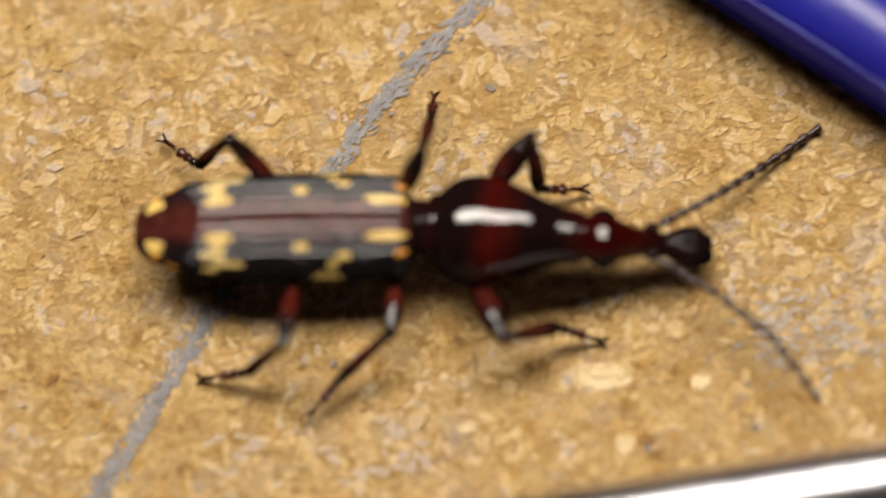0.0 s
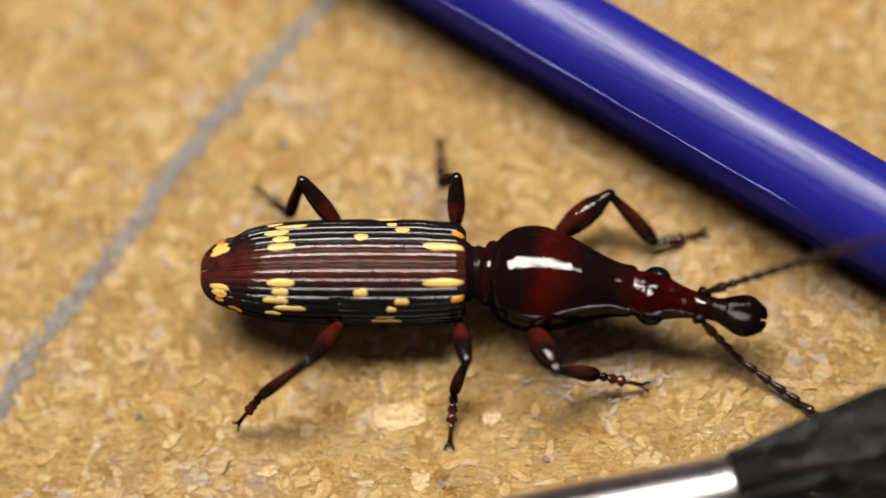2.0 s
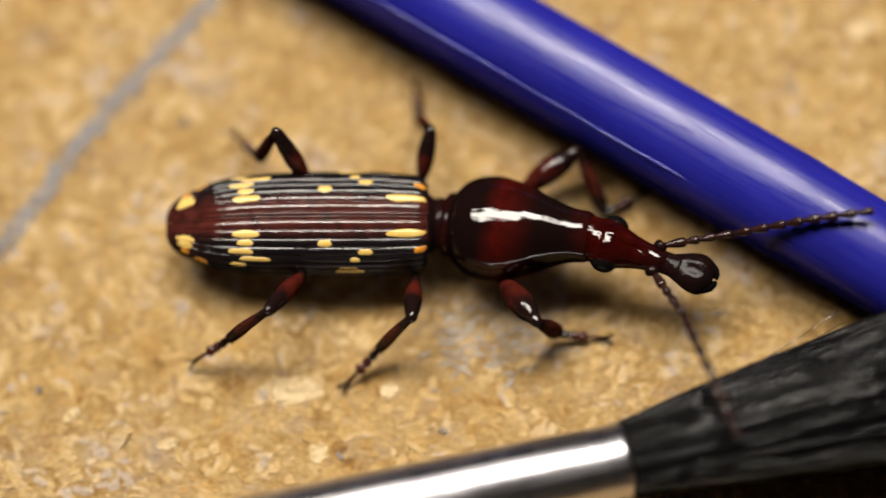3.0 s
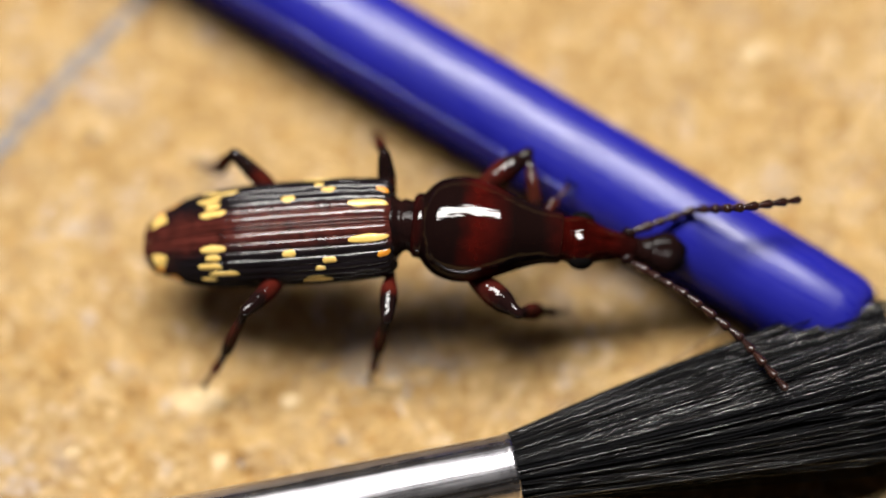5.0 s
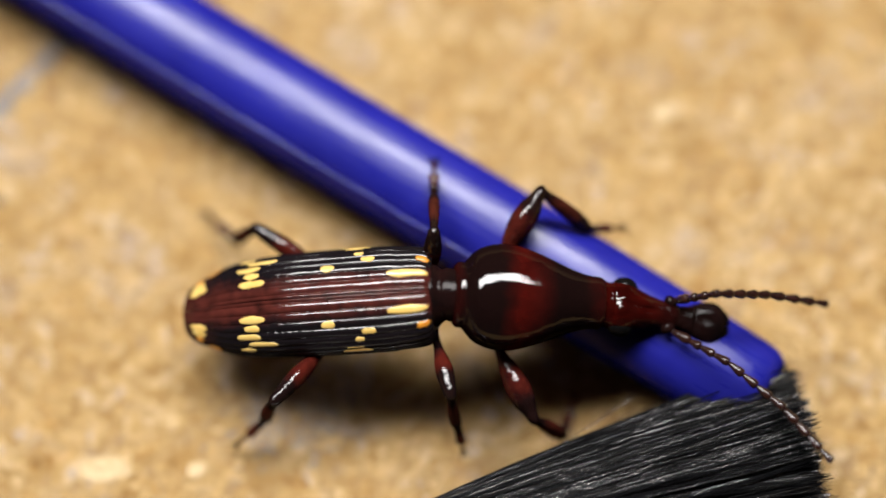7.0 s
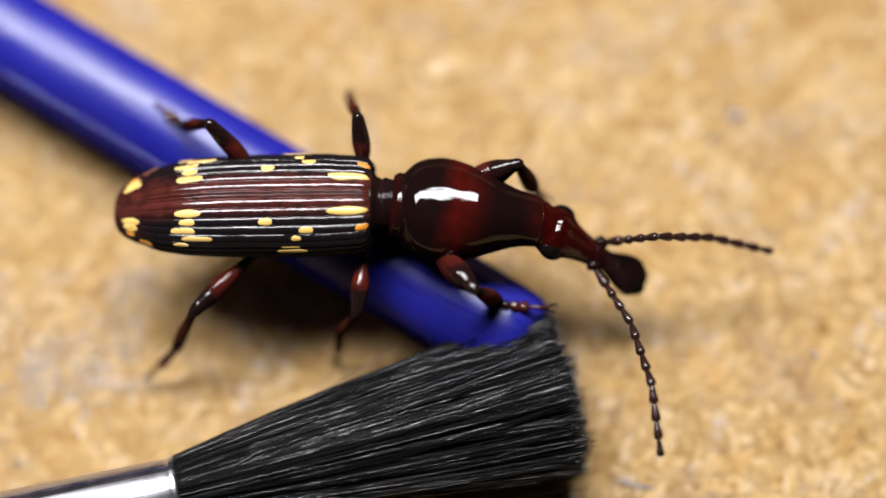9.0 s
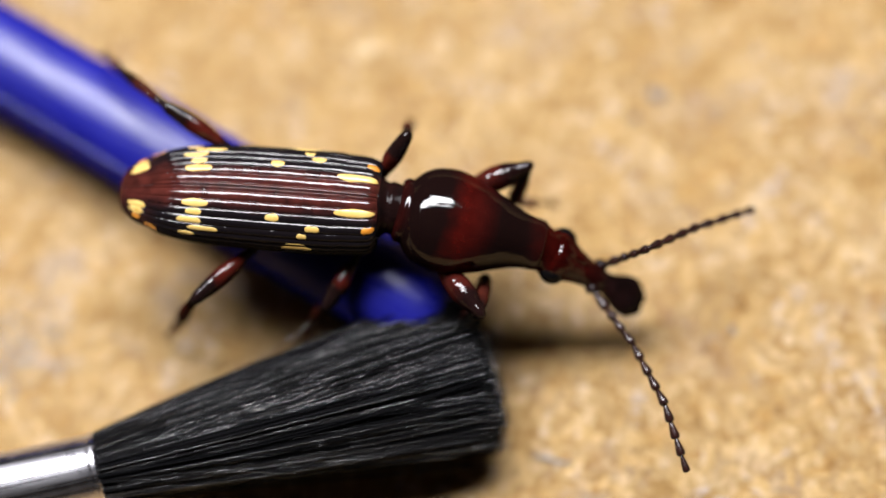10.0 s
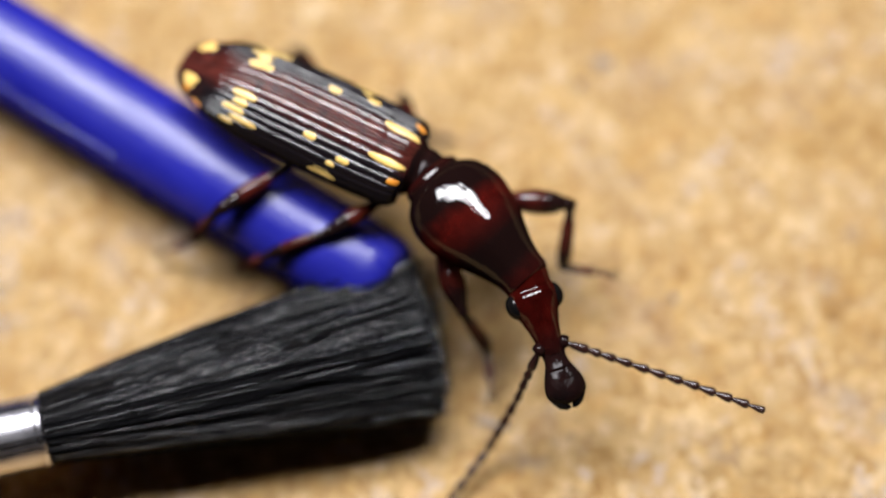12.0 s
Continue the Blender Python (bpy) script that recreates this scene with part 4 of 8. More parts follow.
    walk(PARTS["head"], [(0, mm(5.57, -0.61, 0.66, -1.0, 14.2, -0.8)), (0.25, mm(5.38, -1.00, 1.27, -1.1, 10.7, -7.2)), (0.5, mm(5.13, -1.27, 1.83, -0.5, 6.4, -13.5)), (0.75, mm(5.33, -0.90, 1.51, 1.0, 6.3, -10.5)), (1, mm(5.47, -0.51, 1.23, 2.1, 5.8, -7.1)), (1.25, mm(5.49, -0.53, 1.16, 2.6, 5.1, -6.8)), (1.5, mm(5.47, -0.69, 1.13, 3.0, 4.1, -7.2)), (1.75, mm(5.53, -0.75, 0.78, 2.4, 1.0, -9.9)), (2, mm(5.57, -0.76, 0.43, 1.7, -2.2, -12.2)), (2.25, mm(5.59, -0.76, 0.23, 1.2, -1.3, -13.9)), (2.5, mm(5.60, -0.71, 0.07, 0.7, 0.4, -15.2)), (2.75, mm(5.55, -0.75, 0.68, -0.4, -1.4, -17.4)), (3, mm(5.43, -0.79, 1.23, -1.4, -2.6, -19.4)), (3.25, mm(5.35, -0.90, 1.47, -2.1, 0.8, -17.2)), (3.5, mm(5.26, -1.04, 1.64, -3.4, 3.2, -14.6)), (3.75, mm(5.39, -0.98, 1.25, -3.4, 6.8, -13.3)), (4, mm(5.50, -0.91, 0.83, -3.3, 10.4, -11.9)), (4.25, mm(5.56, -0.84, 0.40, -3.3, 13.8, -10.4)), (4.5, mm(5.59, -0.76, -0.05, -3.1, 17.2, -9.0)), (4.75, mm(5.58, -0.68, -0.48, -2.8, 20.5, -7.5)), (5, mm(5.53, -0.59, -0.92, -2.5, 23.4, -6.2)), (5.25, mm(5.44, -0.52, -1.34, -2.1, 26.2, -5.1)), (5.5, mm(5.32, -0.43, -1.74, -1.8, 28.8, -4.4)), (5.75, mm(5.43, -0.41, -1.42, 0.2, 30.0, -3.8)), (6, mm(5.51, -0.41, -1.10, 2.1, 29.3, -3.7)), (6.25, mm(5.52, -0.51, -1.03, 1.1, 22.7, -7.5)), (6.5, mm(5.52, -0.58, -0.98, 0.3, 17.6, -10.3)), (6.75, mm(5.44, -0.48, -1.38, -0.4, 19.7, -10.5)), (7, mm(5.35, -0.31, -1.69, -1.2, 23.6, -9.9)), (7.25, mm(5.41, -0.05, -1.52, -4.0, 29.3, -7.8)), (7.5, mm(5.47, 0.13, -1.34, -6.7, 33.1, -6.6)), (7.75, mm(5.50, 0.11, -1.23, -7.0, 33.2, -8.4)), (8, mm(5.52, 0.04, -1.14, -7.3, 32.9, -10.7)), (8.25, mm(5.54, -0.05, -1.06, -7.4, 32.5, -13.2)), (8.5, mm(5.55, -0.15, -0.99, -7.6, 32.3, -15.8)), (8.75, mm(5.56, -0.26, -0.94, -7.8, 31.9, -18.5)), (9, mm(5.56, -0.36, -0.89, -7.9, 31.8, -21.0)), (9.25, mm(5.56, -0.43, -0.87, -8.1, 31.6, -23.1)), (9.5, mm(5.56, -0.47, -0.85, -8.3, 31.8, -24.6)), (9.75, mm(5.54, -0.57, -0.89, -5.1, 31.8, -21.2)), (10, mm(5.52, -0.65, -0.94, -1.6, 31.6, -16.9)), (10.25, mm(5.54, -0.84, -0.66, -4.2, 29.8, -20.6)), (10.5, mm(5.51, -1.10, -0.39, -6.5, 27.7, -24.7)), (10.75, mm(5.47, -1.05, -0.82, -5.3, 29.3, -23.5)), (11, mm(5.40, -0.94, -1.26, -4.6, 29.9, -24.6)), (11.25, mm(5.38, -1.04, -1.26, -5.5, 24.8, -32.7)), (11.5, mm(5.38, -1.13, -1.19, -6.2, 20.2, -40.7)), (11.75, mm(5.38, -1.51, -0.63, -3.0, 15.6, -42.9)), (12, mm(5.30, -1.84, -0.10, -0.4, 11.6, -42.8))])
    walk(PARTS["LFfemur"], [(0, mm(2.18, 0.69, -0.78, -1.5, -41.0, 46.3)), (0.25, mm(2.23, 0.45, -0.71, -1.9, -27.1, 42.5)), (0.5, mm(2.22, 0.25, -0.53, -1.9, -11.8, 39.0)), (0.75, mm(2.25, 0.48, -0.64, -0.6, -35.1, 46.0)), (1, mm(2.24, 0.74, -0.55, 0.2, -56.6, 56.0)), (1.25, mm(2.22, 0.72, -0.63, -2.2, -46.3, 54.9)), (1.5, mm(2.21, 0.63, -0.68, -4.3, -35.6, 53.7)), (1.75, mm(2.10, 0.55, -0.85, -3.2, -25.2, 45.2)), (2, mm(2.22, 0.70, -0.89, -2.8, -12.1, 37.7)), (2.25, mm(1.94, 0.53, -1.02, -2.5, -11.9, 32.8)), (2.5, mm(2.26, 0.76, -0.98, -2.8, -9.7, 30.1)), (2.75, mm(2.04, 0.51, -0.90, -2.7, -16.0, 29.7)), (3, mm(2.44, 0.66, -0.67, -3.8, -13.1, 35.0)), (3.25, mm(2.12, 0.36, -0.69, -2.0, -14.2, 32.9)), (3.5, mm(2.33, 0.44, -0.58, -0.9, -10.4, 34.6)), (3.75, mm(2.03, 0.32, -0.73, -0.6, -4.7, 33.0)), (4, mm(1.98, 0.37, -0.86, 0.1, -3.9, 34.7)), (4.25, mm(1.95, 0.40, -0.97, 1.6, -3.7, 45.2)), (4.5, mm(1.80, 0.45, -1.11, 1.3, -8.3, 35.2)), (4.75, mm(1.75, 0.54, -1.18, 1.1, 0.4, 28.8)), (5, mm(1.67, 0.57, -1.28, 2.8, 1.2, 35.9)), (5.25, mm(1.58, 0.63, -1.36, 3.8, 2.6, 37.7)), (5.5, mm(1.53, 0.70, -1.44, 3.2, 16.8, 43.7)), (5.75, mm(1.49, 0.62, -1.41, 5.5, -12.8, 38.9)), (6, mm(1.70, 0.73, -1.30, 7.0, -34.4, 43.8)), (6.25, mm(1.60, 0.58, -1.34, 4.2, -17.6, 40.3)), (6.5, mm(1.76, 0.68, -1.27, 1.3, -15.8, 37.4)), (6.75, mm(1.49, 0.55, -1.38, 5.3, -3.9, 46.7)), (7, mm(1.54, 0.76, -1.42, 9.2, -5.9, 54.6)), (7.25, mm(1.45, 0.66, -1.41, 8.8, -2.7, 55.8)), (7.5, mm(1.57, 0.81, -1.38, 8.0, -4.4, 55.3)), (7.75, mm(1.52, 0.70, -1.37, 7.3, -5.0, 51.8)), (8, mm(1.58, 0.74, -1.35, 6.9, -9.3, 49.2)), (8.25, mm(1.64, 0.73, -1.34, 7.5, -17.1, 52.8)), (8.5, mm(1.72, 0.75, -1.29, 5.0, -25.1, 30.6)), (8.75, mm(1.79, 0.73, -1.27, 3.8, -19.0, 16.9)), (9, mm(1.82, 0.69, -1.25, 4.6, -25.2, 11.2)), (9.25, mm(1.85, 0.66, -1.23, 5.6, -27.5, 5.2)), (9.5, mm(1.80, 0.66, -1.29, 2.0, -5.6, 14.2)), (9.75, mm(1.83, 0.67, -1.25, 3.2, -20.7, 13.8)), (10, mm(1.77, 0.66, -1.28, -0.8, -12.5, 23.4)), (10.25, mm(1.83, 0.56, -1.24, -0.8, -18.5, 20.3)), (10.5, mm(1.92, 0.46, -1.19, -0.5, -24.5, 16.9)), (10.75, mm(1.92, 0.54, -1.24, 1.6, -23.6, 13.9)), (11, mm(1.91, 0.62, -1.27, 3.6, -22.4, 11.1)), (11.25, mm(1.90, 0.59, -1.31, 5.2, -13.3, 9.1)), (11.5, mm(2.19, 0.62, -1.31, 7.3, -1.7, 9.3)), (11.75, mm(1.96, 0.42, -1.21, 7.0, -5.4, 14.7)), (12, mm(2.18, 0.31, -1.08, 6.7, -4.8, 22.1))])
    walk(PARTS["LFtibia"], [(0, mm(4.06, 2.66, 1.58, 6.7, 60.1, -74.3)), (0.25, mm(4.59, 2.62, 0.94, 4.0, 51.0, -36.0)), (0.5, mm(4.96, 2.46, 0.21, 0.2, 35.0, -12.7)), (0.75, mm(4.29, 2.60, 1.44, 7.2, 57.4, -28.3)), (1, mm(3.35, 2.38, 2.46, -2.5, 75.4, -76.0)), (1.25, mm(3.65, 2.76, 1.97, 6.1, 64.8, -76.2)), (1.5, mm(3.95, 2.99, 1.41, 5.3, 54.5, -75.7)), (1.75, mm(4.40, 2.86, 0.68, 2.6, 42.9, -50.4)), (2, mm(5.01, 2.85, -0.14, -3.4, 29.2, -41.0)), (2.25, mm(4.90, 2.43, -0.28, -1.3, 25.8, -28.6)), (2.5, mm(5.33, 2.54, -0.38, -5.9, 26.6, -31.7)), (2.75, mm(5.05, 2.23, 0.09, -1.2, 31.1, -37.0)), (3, mm(5.31, 2.67, 0.15, -6.2, 27.9, -63.7)), (3.25, mm(5.05, 2.26, 0.19, -0.4, -5.0, -62.1)), (3.5, mm(5.25, 2.45, 0.07, 7.1, -35.9, -87.5)), (3.75, mm(5.04, 2.27, -0.44, -4.8, -44.2, -69.8)), (4, mm(4.93, 2.41, -0.61, -5.8, -38.2, -75.8)), (4.25, mm(4.49, 2.95, -0.74, -5.8, -26.7, -94.7)), (4.5, mm(4.71, 2.50, -0.59, -7.5, -19.1, -80.3)), (4.75, mm(4.90, 2.27, -1.20, -8.6, 1.2, -70.2)), (5, mm(4.58, 2.68, -1.35, -9.7, 13.0, -85.7)), (5.25, mm(4.42, 2.83, -1.52, -11.2, 19.8, -90.5)), (5.5, mm(4.02, 3.09, -2.48, -14.2, -26.9, -78.9)), (5.75, mm(4.22, 2.82, -0.61, -14.3, 36.4, -69.2)), (6, mm(3.85, 2.79, 0.74, -15.5, 23.2, -45.0)), (6.25, mm(4.22, 2.80, -0.25, -14.5, 42.8, -33.9)), (6.5, mm(4.52, 2.78, -0.29, -23.4, 38.0, -31.6)), (6.75, mm(3.95, 3.16, -1.14, -15.9, 51.4, -27.3)), (7, mm(3.61, 3.68, -1.04, -22.3, 47.8, -38.5)), (7.25, mm(3.48, 3.63, -1.24, -29.4, 67.9, -61.5)), (7.5, mm(3.61, 3.76, -1.10, -33.2, 48.1, -89.3)), (7.75, mm(3.73, 3.52, -1.05, -30.4, 66.2, -81.8)), (8, mm(3.90, 3.43, -0.77, -31.3, 69.8, -87.3)), (8.25, mm(3.72, 3.47, -0.28, -32.9, 70.4, -126.1)), (8.5, mm(4.52, 2.41, 0.23, -7.4, 77.0, -63.5)), (8.75, mm(5.05, 1.72, -0.10, 8.0, 69.7, -11.3)), (9, mm(5.02, 1.33, 0.28, 18.6, 82.3, -1.7)), (9.25, mm(5.03, 0.95, 0.43, 48.5, 83.5, 32.2)), (9.5, mm(5.28, 1.53, -0.94, 46.2, 83.8, 37.8)), (9.75, mm(5.10, 1.47, 0.02, -70.0, 84.4, -113.6)), (10, mm(5.00, 2.05, -0.50, -51.7, 69.2, -130.6)), (10.25, mm(5.03, 1.75, -0.09, -17.2, 73.1, -131.2)), (10.5, mm(5.06, 1.41, 0.30, 10.2, 77.0, -132.6)), (10.75, mm(5.12, 1.33, 0.21, 2.7, 77.7, -141.2)), (11, mm(5.18, 1.26, 0.10, -5.5, 77.8, -150.5)), (11.25, mm(5.36, 1.14, -0.48, 57.9, 68.9, -49.9)), (11.5, mm(5.74, 1.20, -1.20, 26.5, 30.2, -45.3)), (11.75, mm(5.43, 1.33, -0.87, 11.2, 51.9, -45.7)), (12, mm(5.50, 1.65, -0.78, 3.9, 45.7, -68.6))])
    walk(PARTS["LFtarsus"], [(0, mm(4.40, 1.46, -0.59, 3.2, 27.2, 9.5)), (0.25, mm(5.86, 1.69, -1.01, 0.7, 18.3, 21.9)), (0.5, mm(6.96, 2.01, -1.23, -0.9, 9.3, 33.6)), (0.75, mm(5.48, 1.96, -0.67, 3.3, 21.9, 23.9)), (1, mm(3.50, 1.77, 0.04, 9.2, 35.2, 14.5)), (1.25, mm(3.91, 1.72, -0.29, 4.2, 26.3, 13.8)), (1.5, mm(4.31, 1.58, -0.62, -0.1, 17.5, 14.5)), (1.75, mm(5.57, 1.45, -1.02, -1.0, 14.9, 13.6)), (2, mm(6.65, 1.42, -1.36, -1.5, 12.1, 14.4)), (2.25, mm(6.88, 1.36, -1.36, -2.4, 16.7, 15.7)), (2.5, mm(7.23, 1.36, -1.50, -1.3, 25.7, 23.1)), (2.75, mm(6.76, 0.94, -1.20, -3.0, 17.6, 23.8)), (3, mm(6.29, 0.69, -1.02, -3.1, 10.1, 28.8)), (3.25, mm(6.22, 0.06, 0.41, -3.0, 32.9, 25.4)), (3.5, mm(5.34, 0.42, 1.54, 3.1, 50.4, 29.2)), (3.75, mm(5.66, 0.59, 1.31, -0.7, 55.4, 24.1)), (4, mm(5.41, 0.51, 0.93, 0.7, 53.4, 32.0)), (4.25, mm(4.30, 0.72, 0.39, 4.9, 54.8, 56.0)), (4.5, mm(5.11, 0.17, 0.23, 3.4, 36.9, 44.9)), (4.75, mm(5.75, -0.08, -1.25, 2.6, 19.7, 38.6)), (5, mm(4.77, 0.25, -1.92, 4.7, 11.7, 51.0)), (5.25, mm(4.40, 0.48, -2.37, 6.3, 7.1, 55.7)), (5.5, mm(4.45, 0.90, -1.35, -11.7, 60.1, -5.8)), (5.75, mm(4.94, 0.94, -2.09, 4.0, 13.9, 40.4)), (6, mm(5.47, 1.16, -0.25, 0.6, 0.8, 25.3)), (6.25, mm(5.74, 1.78, -1.95, -2.7, 33.9, 20.3)), (6.5, mm(6.19, 1.75, -1.83, -15.0, 1.9, 8.7)), (6.75, mm(5.34, 2.45, -3.09, -3.0, 57.9, 11.8)), (7, mm(4.93, 2.63, -2.89, 4.4, 52.1, 14.2)), (7.25, mm(3.93, 2.81, -3.56, -7.3, 71.8, 2.1)), (7.5, mm(3.63, 2.09, -2.97, -8.5, 68.8, 0.3)), (7.75, mm(3.88, 2.53, -3.34, -12.8, 76.3, -4.6)), (8, mm(3.95, 2.57, -3.12, -6.7, 78.7, 2.3)), (8.25, mm(3.22, 2.79, -2.63, 121.8, 87.6, 143.7)), (8.5, mm(4.77, 1.90, -2.20, 7.0, 75.6, 17.4)), (8.75, mm(5.90, 1.55, -2.45, 6.0, 61.2, 13.5)), (9, mm(5.35, 1.32, -2.20, 14.9, 71.9, 26.6)), (9.25, mm(5.28, 1.10, -2.06, 21.1, 73.0, 35.2)), (9.5, mm(5.49, 1.70, -3.42, 22.0, 69.0, 34.4)), (9.75, mm(5.00, 1.25, -2.47, 5.6, 52.9, 21.5)), (10, mm(4.42, 1.38, -2.84, -0.6, 35.7, 17.7)), (10.25, mm(4.55, 1.20, -2.48, -1.6, 37.3, 25.0)), (10.5, mm(4.67, 1.00, -2.13, -2.7, 38.5, 32.5)), (10.75, mm(4.70, 1.00, -2.24, -0.7, 36.1, 36.5)), (11, mm(4.72, 1.00, -2.35, 1.1, 33.5, 40.2)), (11.25, mm(5.94, 0.45, -2.81, 4.9, 35.8, 26.2)), (11.5, mm(7.26, -0.34, -2.46, 1.7, 0.8, -1.1)), (11.75, mm(6.51, 0.22, -2.84, 8.6, 36.6, 18.8)), (12, mm(6.14, 0.03, -2.57, 4.4, -4.3, 17.5))])
    walk(PARTS["LMfemur"], [(0, mm(-0.32, 1.00, -0.83, -2.4, -62.7, 56.4)), (0.25, mm(-0.34, 1.05, -0.81, -4.0, -54.9, 86.1)), (0.5, mm(-0.38, 1.05, -0.86, -2.9, -43.0, 104.6)), (0.75, mm(-0.36, 1.11, -0.62, -2.7, -63.7, 92.5)), (1, mm(-0.28, 1.03, -0.36, 17.0, -79.4, 50.2)), (1.25, mm(-0.27, 1.11, -0.50, 1.8, -67.8, 63.9)), (1.5, mm(-0.28, 1.13, -0.68, -3.3, -55.2, 68.3)), (1.75, mm(-0.33, 1.04, -0.85, -4.2, -46.7, 80.3)), (2, mm(-0.35, 0.93, -0.96, -3.8, -36.3, 89.7)), (2.25, mm(-0.34, 0.89, -0.99, -2.1, -29.3, 99.2)), (2.5, mm(-0.32, 0.85, -0.99, -0.2, -21.7, 107.9)), (2.75, mm(-0.35, 0.90, -0.98, -1.9, -30.5, 93.9)), (3, mm(-0.34, 1.01, -0.90, -2.8, -38.3, 79.0)), (3.25, mm(-0.35, 0.96, -0.94, -0.2, -41.5, 78.3)), (3.5, mm(-0.36, 0.89, -1.02, 2.6, -45.1, 77.9)), (3.75, mm(-0.37, 0.82, -1.07, 3.6, -43.3, 83.1)), (4, mm(-0.38, 0.77, -1.14, 5.1, -45.4, 79.2)), (4.25, mm(-0.48, 0.72, -1.16, 5.0, -38.8, 61.4)), (4.5, mm(-0.39, 0.63, -1.24, 7.7, -41.8, 82.3)), (4.75, mm(-0.24, 0.60, -1.26, 9.5, -40.1, 107.3)), (5, mm(-0.39, 0.49, -1.40, 11.0, -44.7, 85.5)), (5.25, mm(-0.42, 0.40, -1.42, 11.1, -40.3, 83.1)), (5.5, mm(-0.35, 0.33, -1.43, 12.1, -38.0, 90.4)), (5.75, mm(-0.28, 0.58, -1.36, 15.2, -47.6, 101.4)), (6, mm(-0.28, 0.79, -1.19, 15.8, -54.0, 113.2)), (6.25, mm(-0.27, 0.82, -1.15, 11.9, -52.4, 120.2)), (6.5, mm(-0.27, 0.84, -1.11, 8.8, -50.2, 126.8)), (6.75, mm(-0.32, 0.80, -1.21, 16.1, -59.3, 99.3)), (7, mm(-0.45, 0.77, -1.30, 21.8, -60.2, 61.0)), (7.25, mm(-0.49, 0.68, -1.28, 16.1, -47.0, 62.7)), (7.5, mm(-0.53, 0.58, -1.22, 12.3, -33.0, 63.9)), (7.75, mm(-0.47, 0.64, -1.19, 12.1, -35.9, 69.4)), (8, mm(-0.45, 0.71, -1.17, 11.1, -40.9, 68.5)), (8.25, mm(-0.46, 0.77, -1.10, 7.6, -36.2, 58.5)), (8.5, mm(-0.37, 0.83, -1.06, 7.3, -42.8, 82.1)), (8.75, mm(-0.34, 0.93, -0.97, 4.1, -43.4, 109.3)), (9, mm(-0.35, 0.96, -0.94, 2.4, -49.5, 94.9)), (9.25, mm(-0.36, 1.02, -0.87, 0.2, -48.1, 94.8)), (9.5, mm(-0.37, 1.08, -0.80, -2.1, -49.4, 100.6)), (9.75, mm(-0.35, 0.94, -0.97, -3.7, -49.2, 77.6)), (10, mm(-0.45, 0.81, -1.12, -6.2, -44.3, 53.4)), (10.25, mm(-0.41, 0.88, -1.07, -4.8, -53.1, 48.6)), (10.5, mm(-0.35, 0.95, -0.96, -2.3, -60.9, 42.7)), (10.75, mm(-0.35, 0.94, -0.96, -3.8, -61.6, 47.6)), (11, mm(-0.35, 0.94, -0.96, -5.7, -62.3, 52.7)), (11.25, mm(-0.33, 1.08, -0.91, -2.8, -17.8, 81.5)), (11.5, mm(-0.36, 1.05, -1.00, -4.9, 26.4, 97.9)), (11.75, mm(-0.37, 1.00, -0.97, -6.2, 25.6, 111.0)), (12, mm(-0.36, 0.96, -0.96, -7.4, 23.1, 124.1))])
